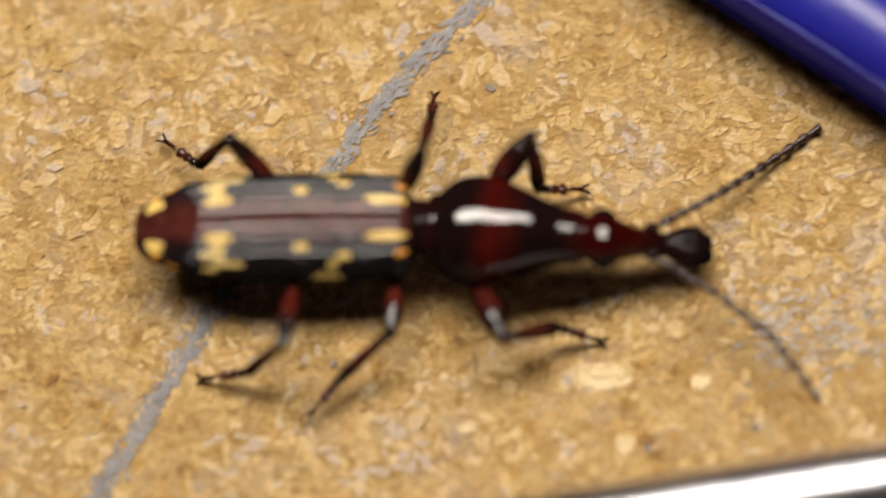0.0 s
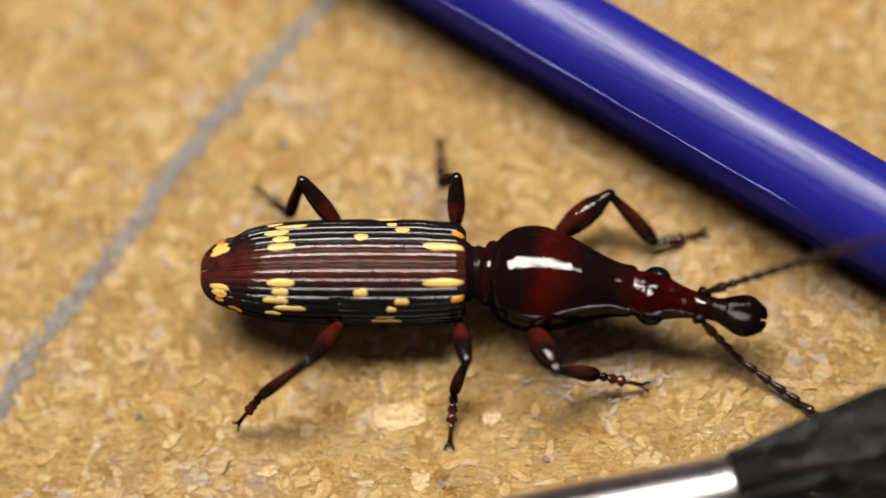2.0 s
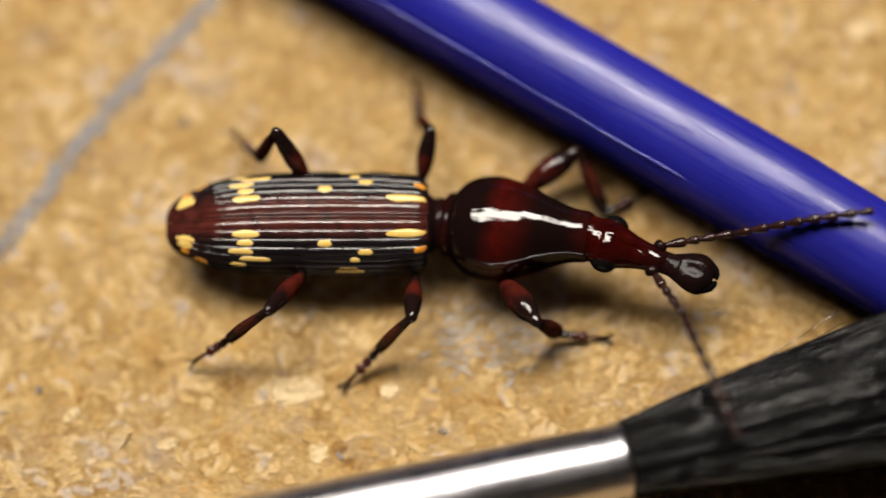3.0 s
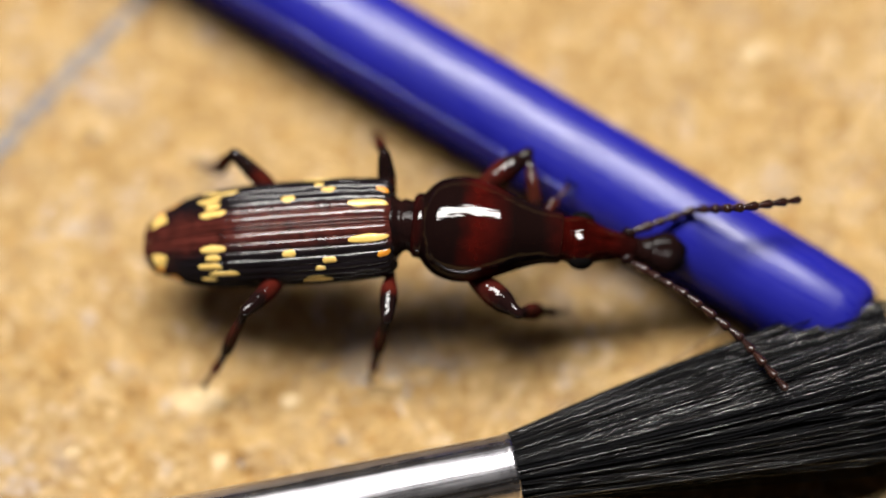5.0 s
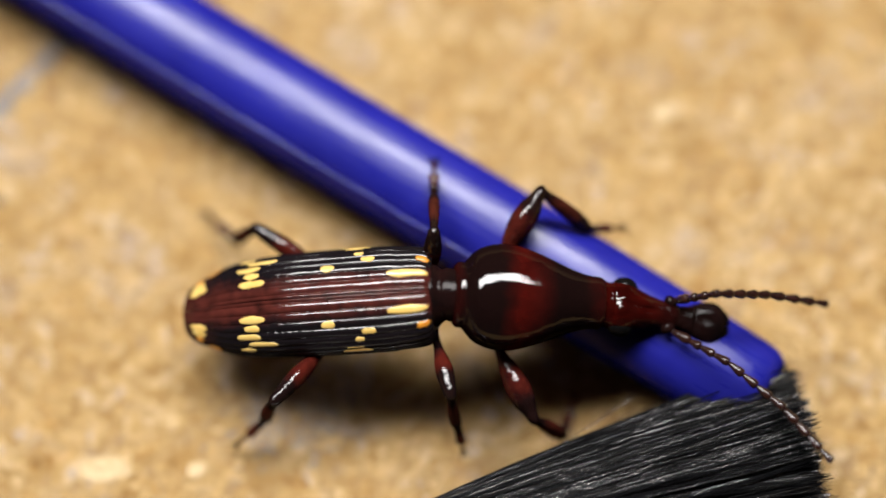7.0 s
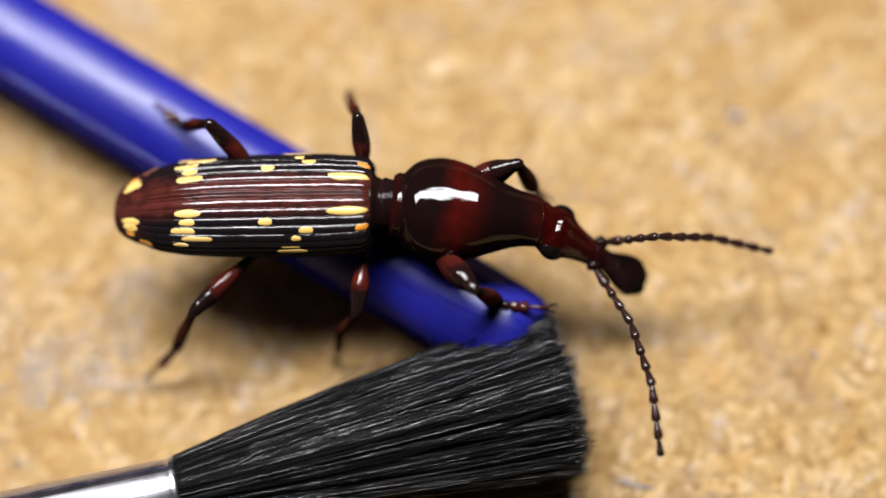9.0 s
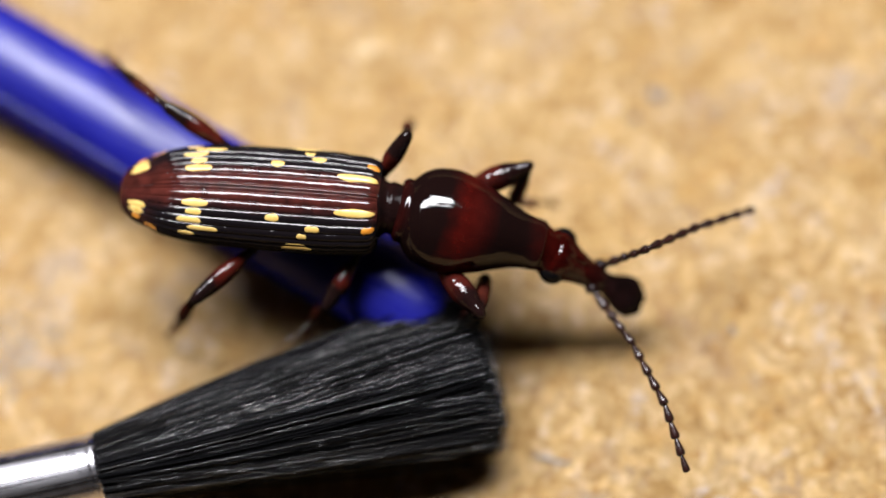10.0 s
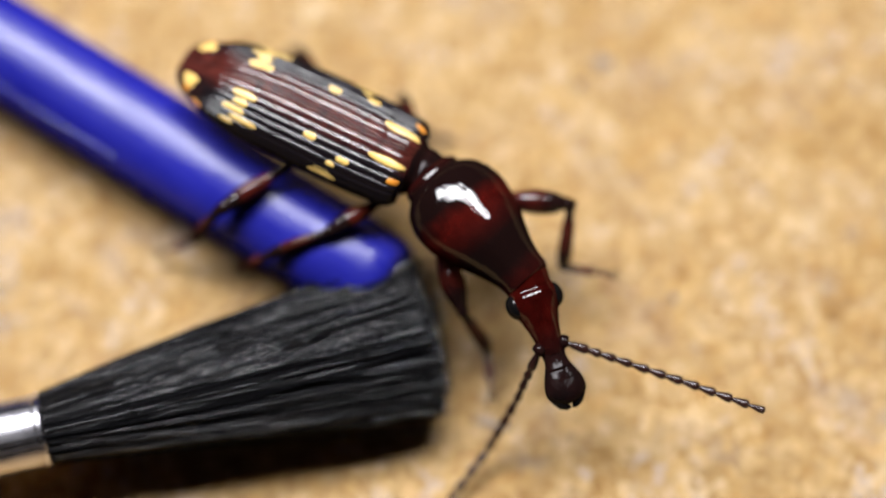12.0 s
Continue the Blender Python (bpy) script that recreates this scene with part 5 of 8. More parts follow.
    walk(PARTS["LMtibia"], [(0, mm(0.39, 2.07, 1.66, -2.8, 42.9, 77.9)), (0.25, mm(-0.24, 2.65, 1.48, -6.2, 64.8, 107.2)), (0.5, mm(-0.89, 3.03, 1.05, 26.3, 67.4, 179.4)), (0.75, mm(-0.41, 2.36, 1.89, -5.7, 61.4, 111.5)), (1, mm(0.05, 1.43, 2.39, -0.3, 39.1, 83.8)), (1.25, mm(0.20, 2.06, 2.09, -2.6, 42.7, 87.4)), (1.5, mm(0.31, 2.61, 1.62, -4.5, 46.7, 90.9)), (1.75, mm(-0.01, 2.93, 1.19, -5.4, 61.9, 105.2)), (2, mm(-0.34, 3.19, 0.70, -1.0, 73.1, 141.9)), (2.25, mm(-0.73, 3.29, 0.39, 5.6, 73.6, 165.2)), (2.5, mm(-1.12, 3.33, 0.04, 8.6, 71.5, -174.2)), (2.75, mm(-0.51, 3.31, 0.44, -1.0, 70.3, 138.8)), (3, mm(0.08, 3.16, 0.83, -3.7, 60.7, 109.9)), (3.25, mm(0.08, 3.02, 0.92, -0.4, 61.1, 102.9)), (3.5, mm(0.05, 2.82, 0.97, 4.2, 61.2, 96.3)), (3.75, mm(-0.12, 2.85, 0.85, 6.6, 61.0, 103.7)), (4, mm(-0.02, 2.70, 0.86, 8.1, 59.4, 100.0)), (4.25, mm(0.57, 2.63, 0.59, 8.8, 61.7, 75.4)), (4.5, mm(-0.11, 2.70, 0.63, 15.2, 62.0, 111.8)), (4.75, mm(-0.88, 2.65, 0.55, 14.4, 54.9, 138.1)), (5, mm(-0.23, 2.48, 0.57, 19.0, 58.9, 120.5)), (5.25, mm(-0.16, 2.52, 0.40, 23.5, 62.0, 120.2)), (5.5, mm(-0.36, 2.54, 0.29, 24.8, 60.8, 127.3)), (5.75, mm(-0.65, 2.43, 0.71, 24.9, 60.9, 133.1)), (6, mm(-0.93, 2.31, 1.08, 23.9, 61.1, 139.4)), (6.25, mm(-1.13, 2.29, 1.07, 25.3, 63.6, 140.3)), (6.5, mm(-1.34, 2.28, 1.04, 28.2, 66.4, 142.2)), (6.75, mm(-0.55, 2.20, 1.19, 20.2, 56.1, 115.1)), (7, mm(0.23, 1.99, 1.13, 16.7, 42.6, 100.4)), (7.25, mm(0.38, 2.37, 0.77, 21.1, 54.9, 99.0)), (7.5, mm(0.50, 2.69, 0.31, 26.3, 67.2, 95.8)), (7.75, mm(0.33, 2.76, 0.45, 26.1, 65.3, 104.3)), (8, mm(0.33, 2.68, 0.66, 20.6, 61.6, 98.1)), (8.25, mm(0.72, 2.70, 0.55, 14.0, 60.7, 73.0)), (8.5, mm(-0.08, 2.87, 0.85, 14.0, 60.3, 106.7)), (8.75, mm(-1.02, 2.85, 0.95, 4.8, 53.2, 131.8)), (9, mm(-0.50, 2.77, 1.19, 3.7, 54.1, 111.8)), (9.25, mm(-0.51, 2.89, 1.21, 0.9, 55.3, 108.5)), (9.5, mm(-0.71, 2.87, 1.33, -3.6, 52.8, 113.6)), (9.75, mm(0.04, 2.72, 1.15, -2.8, 59.0, 107.4)), (10, mm(0.74, 2.42, 0.84, -3.1, 64.6, 98.4)), (10.25, mm(0.70, 2.15, 1.17, -5.5, 66.5, 97.7)), (10.5, mm(0.65, 1.87, 1.49, -8.0, 68.5, 96.7)), (10.75, mm(0.54, 1.93, 1.50, -8.6, 67.2, 98.9)), (11, mm(0.43, 1.98, 1.51, -10.2, 66.0, 100.2)), (11.25, mm(0.06, 3.72, -0.05, -24.4, 75.7, 100.1)), (11.5, mm(-0.71, 3.53, -2.24, -60.1, 85.5, 99.4)), (11.75, mm(-1.27, 3.35, -2.18, -126.1, 88.5, 68.4)), (12, mm(-1.80, 3.10, -2.06, 89.9, 87.5, -40.7))])
    walk(PARTS["LMtarsus"], [(0, mm(0.75, 3.72, 0.09, -3.3, 41.3, 83.0)), (0.25, mm(-0.52, 3.59, -0.61, -2.6, 32.0, 91.6)), (0.5, mm(-1.77, 3.04, -1.07, -1.5, 21.9, 98.4)), (0.75, mm(-0.81, 3.38, -0.13, -1.7, 32.9, 92.5)), (1, mm(0.24, 3.20, 0.94, -0.6, 43.5, 85.3)), (1.25, mm(0.27, 3.75, 0.53, -2.7, 45.1, 86.4)), (1.5, mm(0.28, 4.19, -0.05, -4.4, 46.7, 87.7)), (1.75, mm(-0.30, 3.98, -0.84, -3.1, 32.6, 90.7)), (2, mm(-0.87, 3.60, -1.50, -2.3, 18.5, 92.8)), (2.25, mm(-1.36, 3.46, -1.82, -0.8, 14.4, 99.8)), (2.5, mm(-1.84, 3.25, -2.14, 0.6, 9.7, 106.5)), (2.75, mm(-1.09, 3.82, -1.72, -1.2, 16.0, 100.9)), (3, mm(-0.30, 4.22, -1.18, -2.7, 21.7, 94.7)), (3.25, mm(-0.17, 4.10, -1.10, -0.5, 39.1, 93.7)), (3.5, mm(-0.07, 3.92, -1.05, 3.3, 56.7, 92.6)), (3.75, mm(-0.38, 3.93, -1.16, 5.7, 57.0, 99.4)), (4, mm(-0.22, 3.85, -1.12, 7.9, 58.0, 96.8)), (4.25, mm(0.84, 3.69, -1.43, -14.4, 21.2, 50.7)), (4.5, mm(-0.52, 3.70, -1.40, 13.9, 59.9, 106.3)), (4.75, mm(-1.86, 3.53, -1.33, 14.5, 54.7, 133.5)), (5, mm(-0.83, 3.50, -1.40, 20.1, 60.9, 116.6)), (5.25, mm(-0.70, 3.46, -1.64, 23.0, 62.2, 114.5)), (5.5, mm(-1.04, 3.43, -1.72, 25.0, 61.3, 122.0)), (5.75, mm(-1.41, 3.25, -1.30, 26.6, 62.9, 128.2)), (6, mm(-1.77, 3.03, -0.94, 26.9, 64.4, 135.2)), (6.25, mm(-1.92, 2.95, -0.99, 23.8, 61.9, 139.2)), (6.5, mm(-2.07, 2.84, -1.07, 21.7, 59.3, 142.7)), (6.75, mm(-1.10, 3.37, -0.71, 14.7, 22.2, 109.2)), (7, mm(-0.08, 3.66, -0.43, 14.7, 34.0, 97.2)), (7.25, mm(0.18, 3.68, -1.12, 17.1, 45.3, 93.1)), (7.5, mm(0.41, 3.57, -1.81, 18.1, 56.2, 86.4)), (7.75, mm(0.09, 3.69, -1.64, 18.3, 55.2, 93.2)), (8, mm(0.17, 3.76, -1.36, 16.1, 54.0, 91.0)), (8.25, mm(1.05, 3.77, -1.45, 11.3, 50.7, 72.3)), (8.5, mm(-0.41, 3.96, -1.15, 11.3, 52.1, 99.5)), (8.75, mm(-1.93, 3.87, -0.89, 5.1, 47.6, 123.8)), (9, mm(-1.00, 4.02, -0.68, 4.0, 49.6, 107.3)), (9.25, mm(-0.93, 4.13, -0.68, 1.2, 48.7, 105.0)), (9.5, mm(-1.27, 4.14, -0.50, -2.3, 46.6, 110.1)), (9.75, mm(-0.32, 3.85, -0.82, -2.1, 55.5, 104.3)), (10, mm(0.60, 3.39, -1.24, -2.8, 64.1, 95.2)), (10.25, mm(0.58, 3.05, -0.94, -5.5, 66.2, 93.4)), (10.5, mm(0.55, 2.71, -0.65, -8.1, 68.1, 91.1)), (10.75, mm(0.41, 2.81, -0.62, -8.3, 66.4, 93.9)), (11, mm(0.27, 2.90, -0.59, -9.0, 64.6, 96.3)), (11.25, mm(-0.03, 4.28, -2.28, -77.1, 55.3, -14.5)), (11.5, mm(-0.74, 3.71, -4.54, -57.3, 10.6, -40.2)), (11.75, mm(-1.25, 3.41, -4.48, -18.5, 7.1, -15.6)), (12, mm(-1.72, 3.03, -4.36, 7.5, 2.7, 8.7))])
    walk(PARTS["LHfemur"], [(0, mm(-3.63, 0.84, -1.01, -5.6, -33.5, 140.0)), (0.25, mm(-3.66, 0.86, -0.99, -5.0, -39.8, 137.9)), (0.5, mm(-3.70, 0.90, -0.95, -4.4, -45.8, 134.9)), (0.75, mm(-3.77, 0.95, -0.87, -6.4, -44.4, 141.2)), (1, mm(-3.83, 0.99, -0.81, -9.0, -42.6, 146.3)), (1.25, mm(-3.76, 0.94, -0.91, -6.3, -31.5, 146.4)), (1.5, mm(-3.67, 0.88, -0.96, -3.5, -19.9, 147.5)), (1.75, mm(-3.65, 0.86, -0.99, -3.6, -28.3, 141.4)), (2, mm(-3.60, 0.79, -1.06, -3.5, -36.7, 133.8)), (2.25, mm(-3.59, 0.76, -1.09, -2.4, -39.7, 127.9)), (2.5, mm(-3.60, 0.73, -1.13, -1.0, -42.4, 121.3)), (2.75, mm(-3.64, 0.82, -1.05, -2.6, -45.5, 125.3)), (3, mm(-3.70, 0.90, -0.95, -4.0, -48.3, 129.7)), (3.25, mm(-3.63, 0.83, -1.04, -0.9, -42.4, 133.8)), (3.5, mm(-3.57, 0.78, -1.08, 1.5, -35.8, 137.7)), (3.75, mm(-3.54, 0.74, -1.11, 2.9, -35.7, 134.5)), (4, mm(-3.50, 0.71, -1.13, 4.0, -32.8, 136.8)), (4.25, mm(-3.47, 0.75, -1.07, 4.5, -24.3, 146.9)), (4.5, mm(-3.43, 0.62, -1.24, 7.0, -36.5, 134.7)), (4.75, mm(-3.48, 0.48, -1.32, 9.6, -37.6, 117.4)), (5, mm(-3.38, 0.57, -1.20, 9.1, -28.7, 134.4)), (5.25, mm(-3.35, 0.58, -1.17, 9.8, -25.4, 137.3)), (5.5, mm(-3.33, 0.53, -1.19, 11.0, -25.0, 134.6)), (5.75, mm(-3.41, 0.51, -1.26, 11.8, -33.0, 126.5)), (6, mm(-3.52, 0.56, -1.27, 12.9, -40.0, 117.1)), (6.25, mm(-3.47, 0.55, -1.22, 10.2, -33.1, 124.0)), (6.5, mm(-3.41, 0.56, -1.16, 8.7, -25.8, 130.2)), (6.75, mm(-3.46, 0.68, -1.06, 8.9, -18.9, 137.8)), (7, mm(-3.57, 0.80, -0.99, 8.6, -12.2, 144.1)), (7.25, mm(-3.46, 0.78, -1.04, 8.3, -18.3, 152.7)), (7.5, mm(-3.38, 0.80, -1.11, 7.1, -24.8, 162.1)), (7.75, mm(-3.40, 0.78, -1.13, 6.0, -28.9, 158.7)), (8, mm(-3.45, 0.80, -1.11, 4.4, -30.5, 157.8)), (8.25, mm(-3.53, 0.84, -1.04, 2.2, -26.4, 162.1)), (8.5, mm(-3.53, 0.80, -1.14, 1.2, -44.2, 149.8)), (8.75, mm(-3.60, 0.78, -1.15, 1.6, -51.8, 128.0)), (9, mm(-3.63, 0.85, -1.04, -2.5, -46.6, 141.5)), (9.25, mm(-3.68, 0.88, -0.98, -5.0, -47.6, 141.8)), (9.5, mm(-3.70, 0.90, -0.95, -10.3, -33.8, 140.9)), (9.75, mm(-3.66, 0.87, -0.98, -4.0, -31.3, 141.7)), (10, mm(-4.63, 1.36, -0.62, -3.6, -17.6, 153.7)), (10.25, mm(-3.62, 0.85, -0.97, -1.9, -12.6, 149.2)), (10.5, mm(-3.60, 0.85, -0.98, -2.8, -14.6, 152.8)), (10.75, mm(-3.64, 0.87, -0.97, -4.0, -13.6, 154.4)), (11, mm(-3.68, 0.89, -0.96, -5.2, -12.5, 155.9)), (11.25, mm(-3.73, 0.93, -0.95, -6.5, 0.7, 138.3)), (11.5, mm(-3.74, 0.97, -0.97, -7.1, 13.1, 120.6)), (11.75, mm(-3.69, 0.89, -0.94, -6.8, 19.3, 127.6)), (12, mm(-3.61, 0.81, -0.89, -6.3, 25.5, 135.5))])
    walk(PARTS["LHtibia"], [(0, mm(-5.99, 2.82, 1.03, -5.0, 61.8, -168.4)), (0.25, mm(-5.77, 2.77, 1.37, -2.4, 59.0, -174.0)), (0.5, mm(-5.52, 2.72, 1.70, 0.4, 56.4, -178.8)), (0.75, mm(-5.83, 2.61, 1.72, -7.1, 58.0, 178.1)), (1, mm(-6.10, 2.50, 1.70, -15.0, 59.5, 175.0)), (1.25, mm(-6.38, 2.69, 1.02, -6.5, 53.2, -177.8)), (1.5, mm(-6.61, 2.75, 0.30, -0.4, 46.5, -172.9)), (1.75, mm(-6.19, 2.89, 0.77, 2.1, 60.3, -160.7)), (2, mm(-5.65, 2.94, 1.15, 7.7, 71.3, -132.9)), (2.25, mm(-5.34, 3.01, 1.27, 8.4, 74.6, -155.5)), (2.5, mm(-5.02, 3.06, 1.36, 10.4, 75.0, 177.2)), (2.75, mm(-5.14, 2.93, 1.59, 8.9, 74.3, -170.9)), (3, mm(-5.27, 2.79, 1.81, 8.5, 73.0, -160.6)), (3.25, mm(-5.52, 2.80, 1.45, 4.5, 66.7, -172.3)), (3.5, mm(-5.79, 2.80, 1.09, 3.1, 60.2, -178.8)), (3.75, mm(-5.64, 2.88, 1.04, 4.2, 62.8, -178.5)), (4, mm(-5.77, 2.84, 0.88, 4.7, 60.5, -179.0)), (4.25, mm(-6.30, 2.59, 0.45, 4.2, 50.6, -179.6)), (4.5, mm(-5.52, 2.74, 0.96, 7.0, 58.7, 178.7)), (4.75, mm(-4.83, 3.08, 0.94, 29.8, 75.9, 175.7)), (5, mm(-5.65, 2.89, 0.57, 11.6, 62.6, 177.4)), (5.25, mm(-5.81, 2.85, 0.41, 11.7, 60.5, 177.2)), (5.5, mm(-5.69, 2.91, 0.37, 15.7, 63.1, 177.2)), (5.75, mm(-5.26, 3.01, 0.75, 18.7, 66.3, 176.4)), (6, mm(-4.81, 3.08, 1.10, 23.5, 69.2, 176.1)), (6.25, mm(-5.20, 3.12, 0.80, 15.8, 68.8, -168.8)), (6.5, mm(-5.56, 3.11, 0.44, 9.5, 66.9, -154.7)), (6.75, mm(-6.05, 3.04, 0.14, 9.9, 63.1, -171.9)), (7, mm(-6.50, 2.92, -0.20, 8.9, 57.9, 176.3)), (7.25, mm(-6.58, 2.39, 0.12, 12.2, 50.5, 173.8)), (7.5, mm(-6.58, 1.83, 0.44, 13.5, 43.2, 171.8)), (7.75, mm(-6.42, 1.96, 0.66, 11.7, 45.4, 168.7)), (8, mm(-6.40, 2.00, 0.77, 8.6, 45.0, 167.1)), (8.25, mm(-6.68, 1.86, 0.61, 4.2, 39.3, 169.1)), (8.5, mm(-5.82, 2.14, 1.44, 3.6, 45.9, 159.2)), (8.75, mm(-5.01, 2.58, 1.76, 5.2, 62.4, 137.0)), (9, mm(-5.62, 2.43, 1.65, -2.9, 54.2, 149.3)), (9.25, mm(-5.64, 2.43, 1.75, -6.7, 53.0, 148.0)), (9.5, mm(-6.09, 2.84, 1.11, -13.4, 38.6, 138.4)), (9.75, mm(-6.14, 2.83, 0.95, -5.2, 52.6, 144.9)), (10, mm(-7.80, 2.92, 0.50, -5.6, 22.0, 141.8)), (10.25, mm(-6.73, 2.70, -0.16, -1.0, 44.1, 153.0)), (10.5, mm(-6.78, 2.48, -0.05, -1.0, 37.2, 157.6)), (10.75, mm(-6.88, 2.42, -0.10, -3.9, 43.0, 152.5)), (11, mm(-6.97, 2.37, -0.16, -7.2, 48.2, 145.6)), (11.25, mm(-6.49, 3.39, -1.00, -10.2, 49.3, 137.3)), (11.5, mm(-5.58, 4.07, -1.81, -12.6, 49.6, 128.8)), (11.75, mm(-5.82, 3.65, -2.16, -14.6, 56.7, 131.5)), (12, mm(-5.99, 3.15, -2.48, -17.9, 63.6, 134.9))])
    walk(PARTS["LHtarsus"], [(0, mm(-7.15, 2.59, -1.17, -4.7, 23.9, 137.1)), (0.25, mm(-7.05, 2.64, -0.77, -3.0, 37.5, 148.0)), (0.5, mm(-6.90, 2.70, -0.38, -0.2, 49.1, 164.5)), (0.75, mm(-7.15, 2.66, -0.40, -4.7, 34.1, 145.2)), (1, mm(-7.36, 2.61, -0.46, -6.5, 16.5, 133.5)), (1.25, mm(-7.88, 2.63, -0.98, -4.6, 14.8, 133.1)), (1.5, mm(-8.31, 2.53, -1.52, -2.8, 13.2, 132.5)), (1.75, mm(-7.36, 2.48, -1.40, -1.8, 19.2, 133.7)), (2, mm(-6.20, 2.35, -1.22, -0.8, 25.2, 135.1)), (2.25, mm(-5.95, 2.73, -1.14, 0.3, 30.2, 126.3)), (2.5, mm(-5.66, 3.10, -1.05, 1.4, 35.0, 116.9)), (2.75, mm(-5.81, 2.83, -0.82, -0.0, 33.6, 122.6)), (3, mm(-5.96, 2.55, -0.58, -1.0, 32.2, 128.3)), (3.25, mm(-6.51, 2.67, -0.84, 0.8, 30.2, 130.8)), (3.5, mm(-7.03, 2.78, -1.08, 2.7, 28.2, 133.1)), (3.75, mm(-6.78, 2.85, -1.18, 4.0, 30.0, 131.2)), (4, mm(-7.00, 2.82, -1.30, 5.2, 31.4, 135.4)), (4.25, mm(-7.89, 2.59, -1.48, 5.9, 29.6, 147.2)), (4.5, mm(-6.82, 2.77, -1.17, 8.4, 37.9, 140.5)), (4.75, mm(-5.44, 3.13, -1.48, 12.8, 48.3, 128.3)), (5, mm(-6.80, 2.94, -1.65, 12.0, 44.1, 146.5)), (5.25, mm(-7.04, 2.91, -1.76, 12.9, 44.3, 151.2)), (5.5, mm(-6.82, 2.97, -1.86, 15.1, 46.8, 150.1)), (5.75, mm(-6.26, 3.07, -1.54, 17.0, 50.0, 145.4)), (6, mm(-5.70, 3.14, -1.23, 18.2, 52.7, 139.9)), (6.25, mm(-6.08, 2.95, -1.53, 15.0, 44.1, 141.5)), (6.5, mm(-6.45, 2.69, -1.86, 13.3, 35.5, 142.7)), (6.75, mm(-7.17, 2.88, -2.09, 11.9, 26.6, 139.1)), (7, mm(-7.83, 3.01, -2.32, 11.1, 17.6, 136.2)), (7.25, mm(-8.16, 2.56, -1.81, 13.5, 24.4, 138.3)), (7.5, mm(-8.38, 2.09, -1.27, 15.7, 31.2, 140.8)), (7.75, mm(-8.14, 2.31, -1.12, 13.9, 31.8, 137.3)), (8, mm(-8.13, 2.40, -1.00, 11.2, 32.1, 138.8)), (8.25, mm(-8.58, 2.23, -0.98, 7.0, 29.5, 147.5)), (8.5, mm(-7.45, 2.76, -0.36, 6.8, 28.9, 136.6)), (8.75, mm(-5.86, 3.37, -0.46, 5.1, 20.7, 114.7)), (9, mm(-6.88, 3.18, -0.38, 5.3, 16.1, 138.4)), (9.25, mm(-6.91, 3.23, -0.24, 0.7, 27.3, 138.7)), (9.5, mm(-7.55, 4.14, -0.45, -3.8, 16.8, 131.3)), (9.75, mm(-7.39, 3.71, -1.04, -3.6, 40.7, 132.5)), (10, mm(-9.62, 4.35, -0.44, -1.8, 34.8, 134.9)), (10.25, mm(-8.33, 3.52, -1.90, -0.4, 24.5, 141.5)), (10.5, mm(-8.62, 3.24, -1.56, -1.7, 26.1, 142.4)), (10.75, mm(-8.50, 3.27, -1.80, -2.5, 25.3, 142.2)), (11, mm(-8.35, 3.31, -2.02, -6.3, 40.3, 136.1)), (11.25, mm(-7.69, 4.49, -2.89, -8.5, 39.2, 147.6)), (11.5, mm(-6.59, 5.33, -3.71, -10.6, 37.5, 158.7)), (11.75, mm(-6.73, 4.68, -4.25, 42.0, 53.1, -94.8)), (12, mm(-6.78, 3.94, -4.72, 34.4, -0.9, -42.2))])
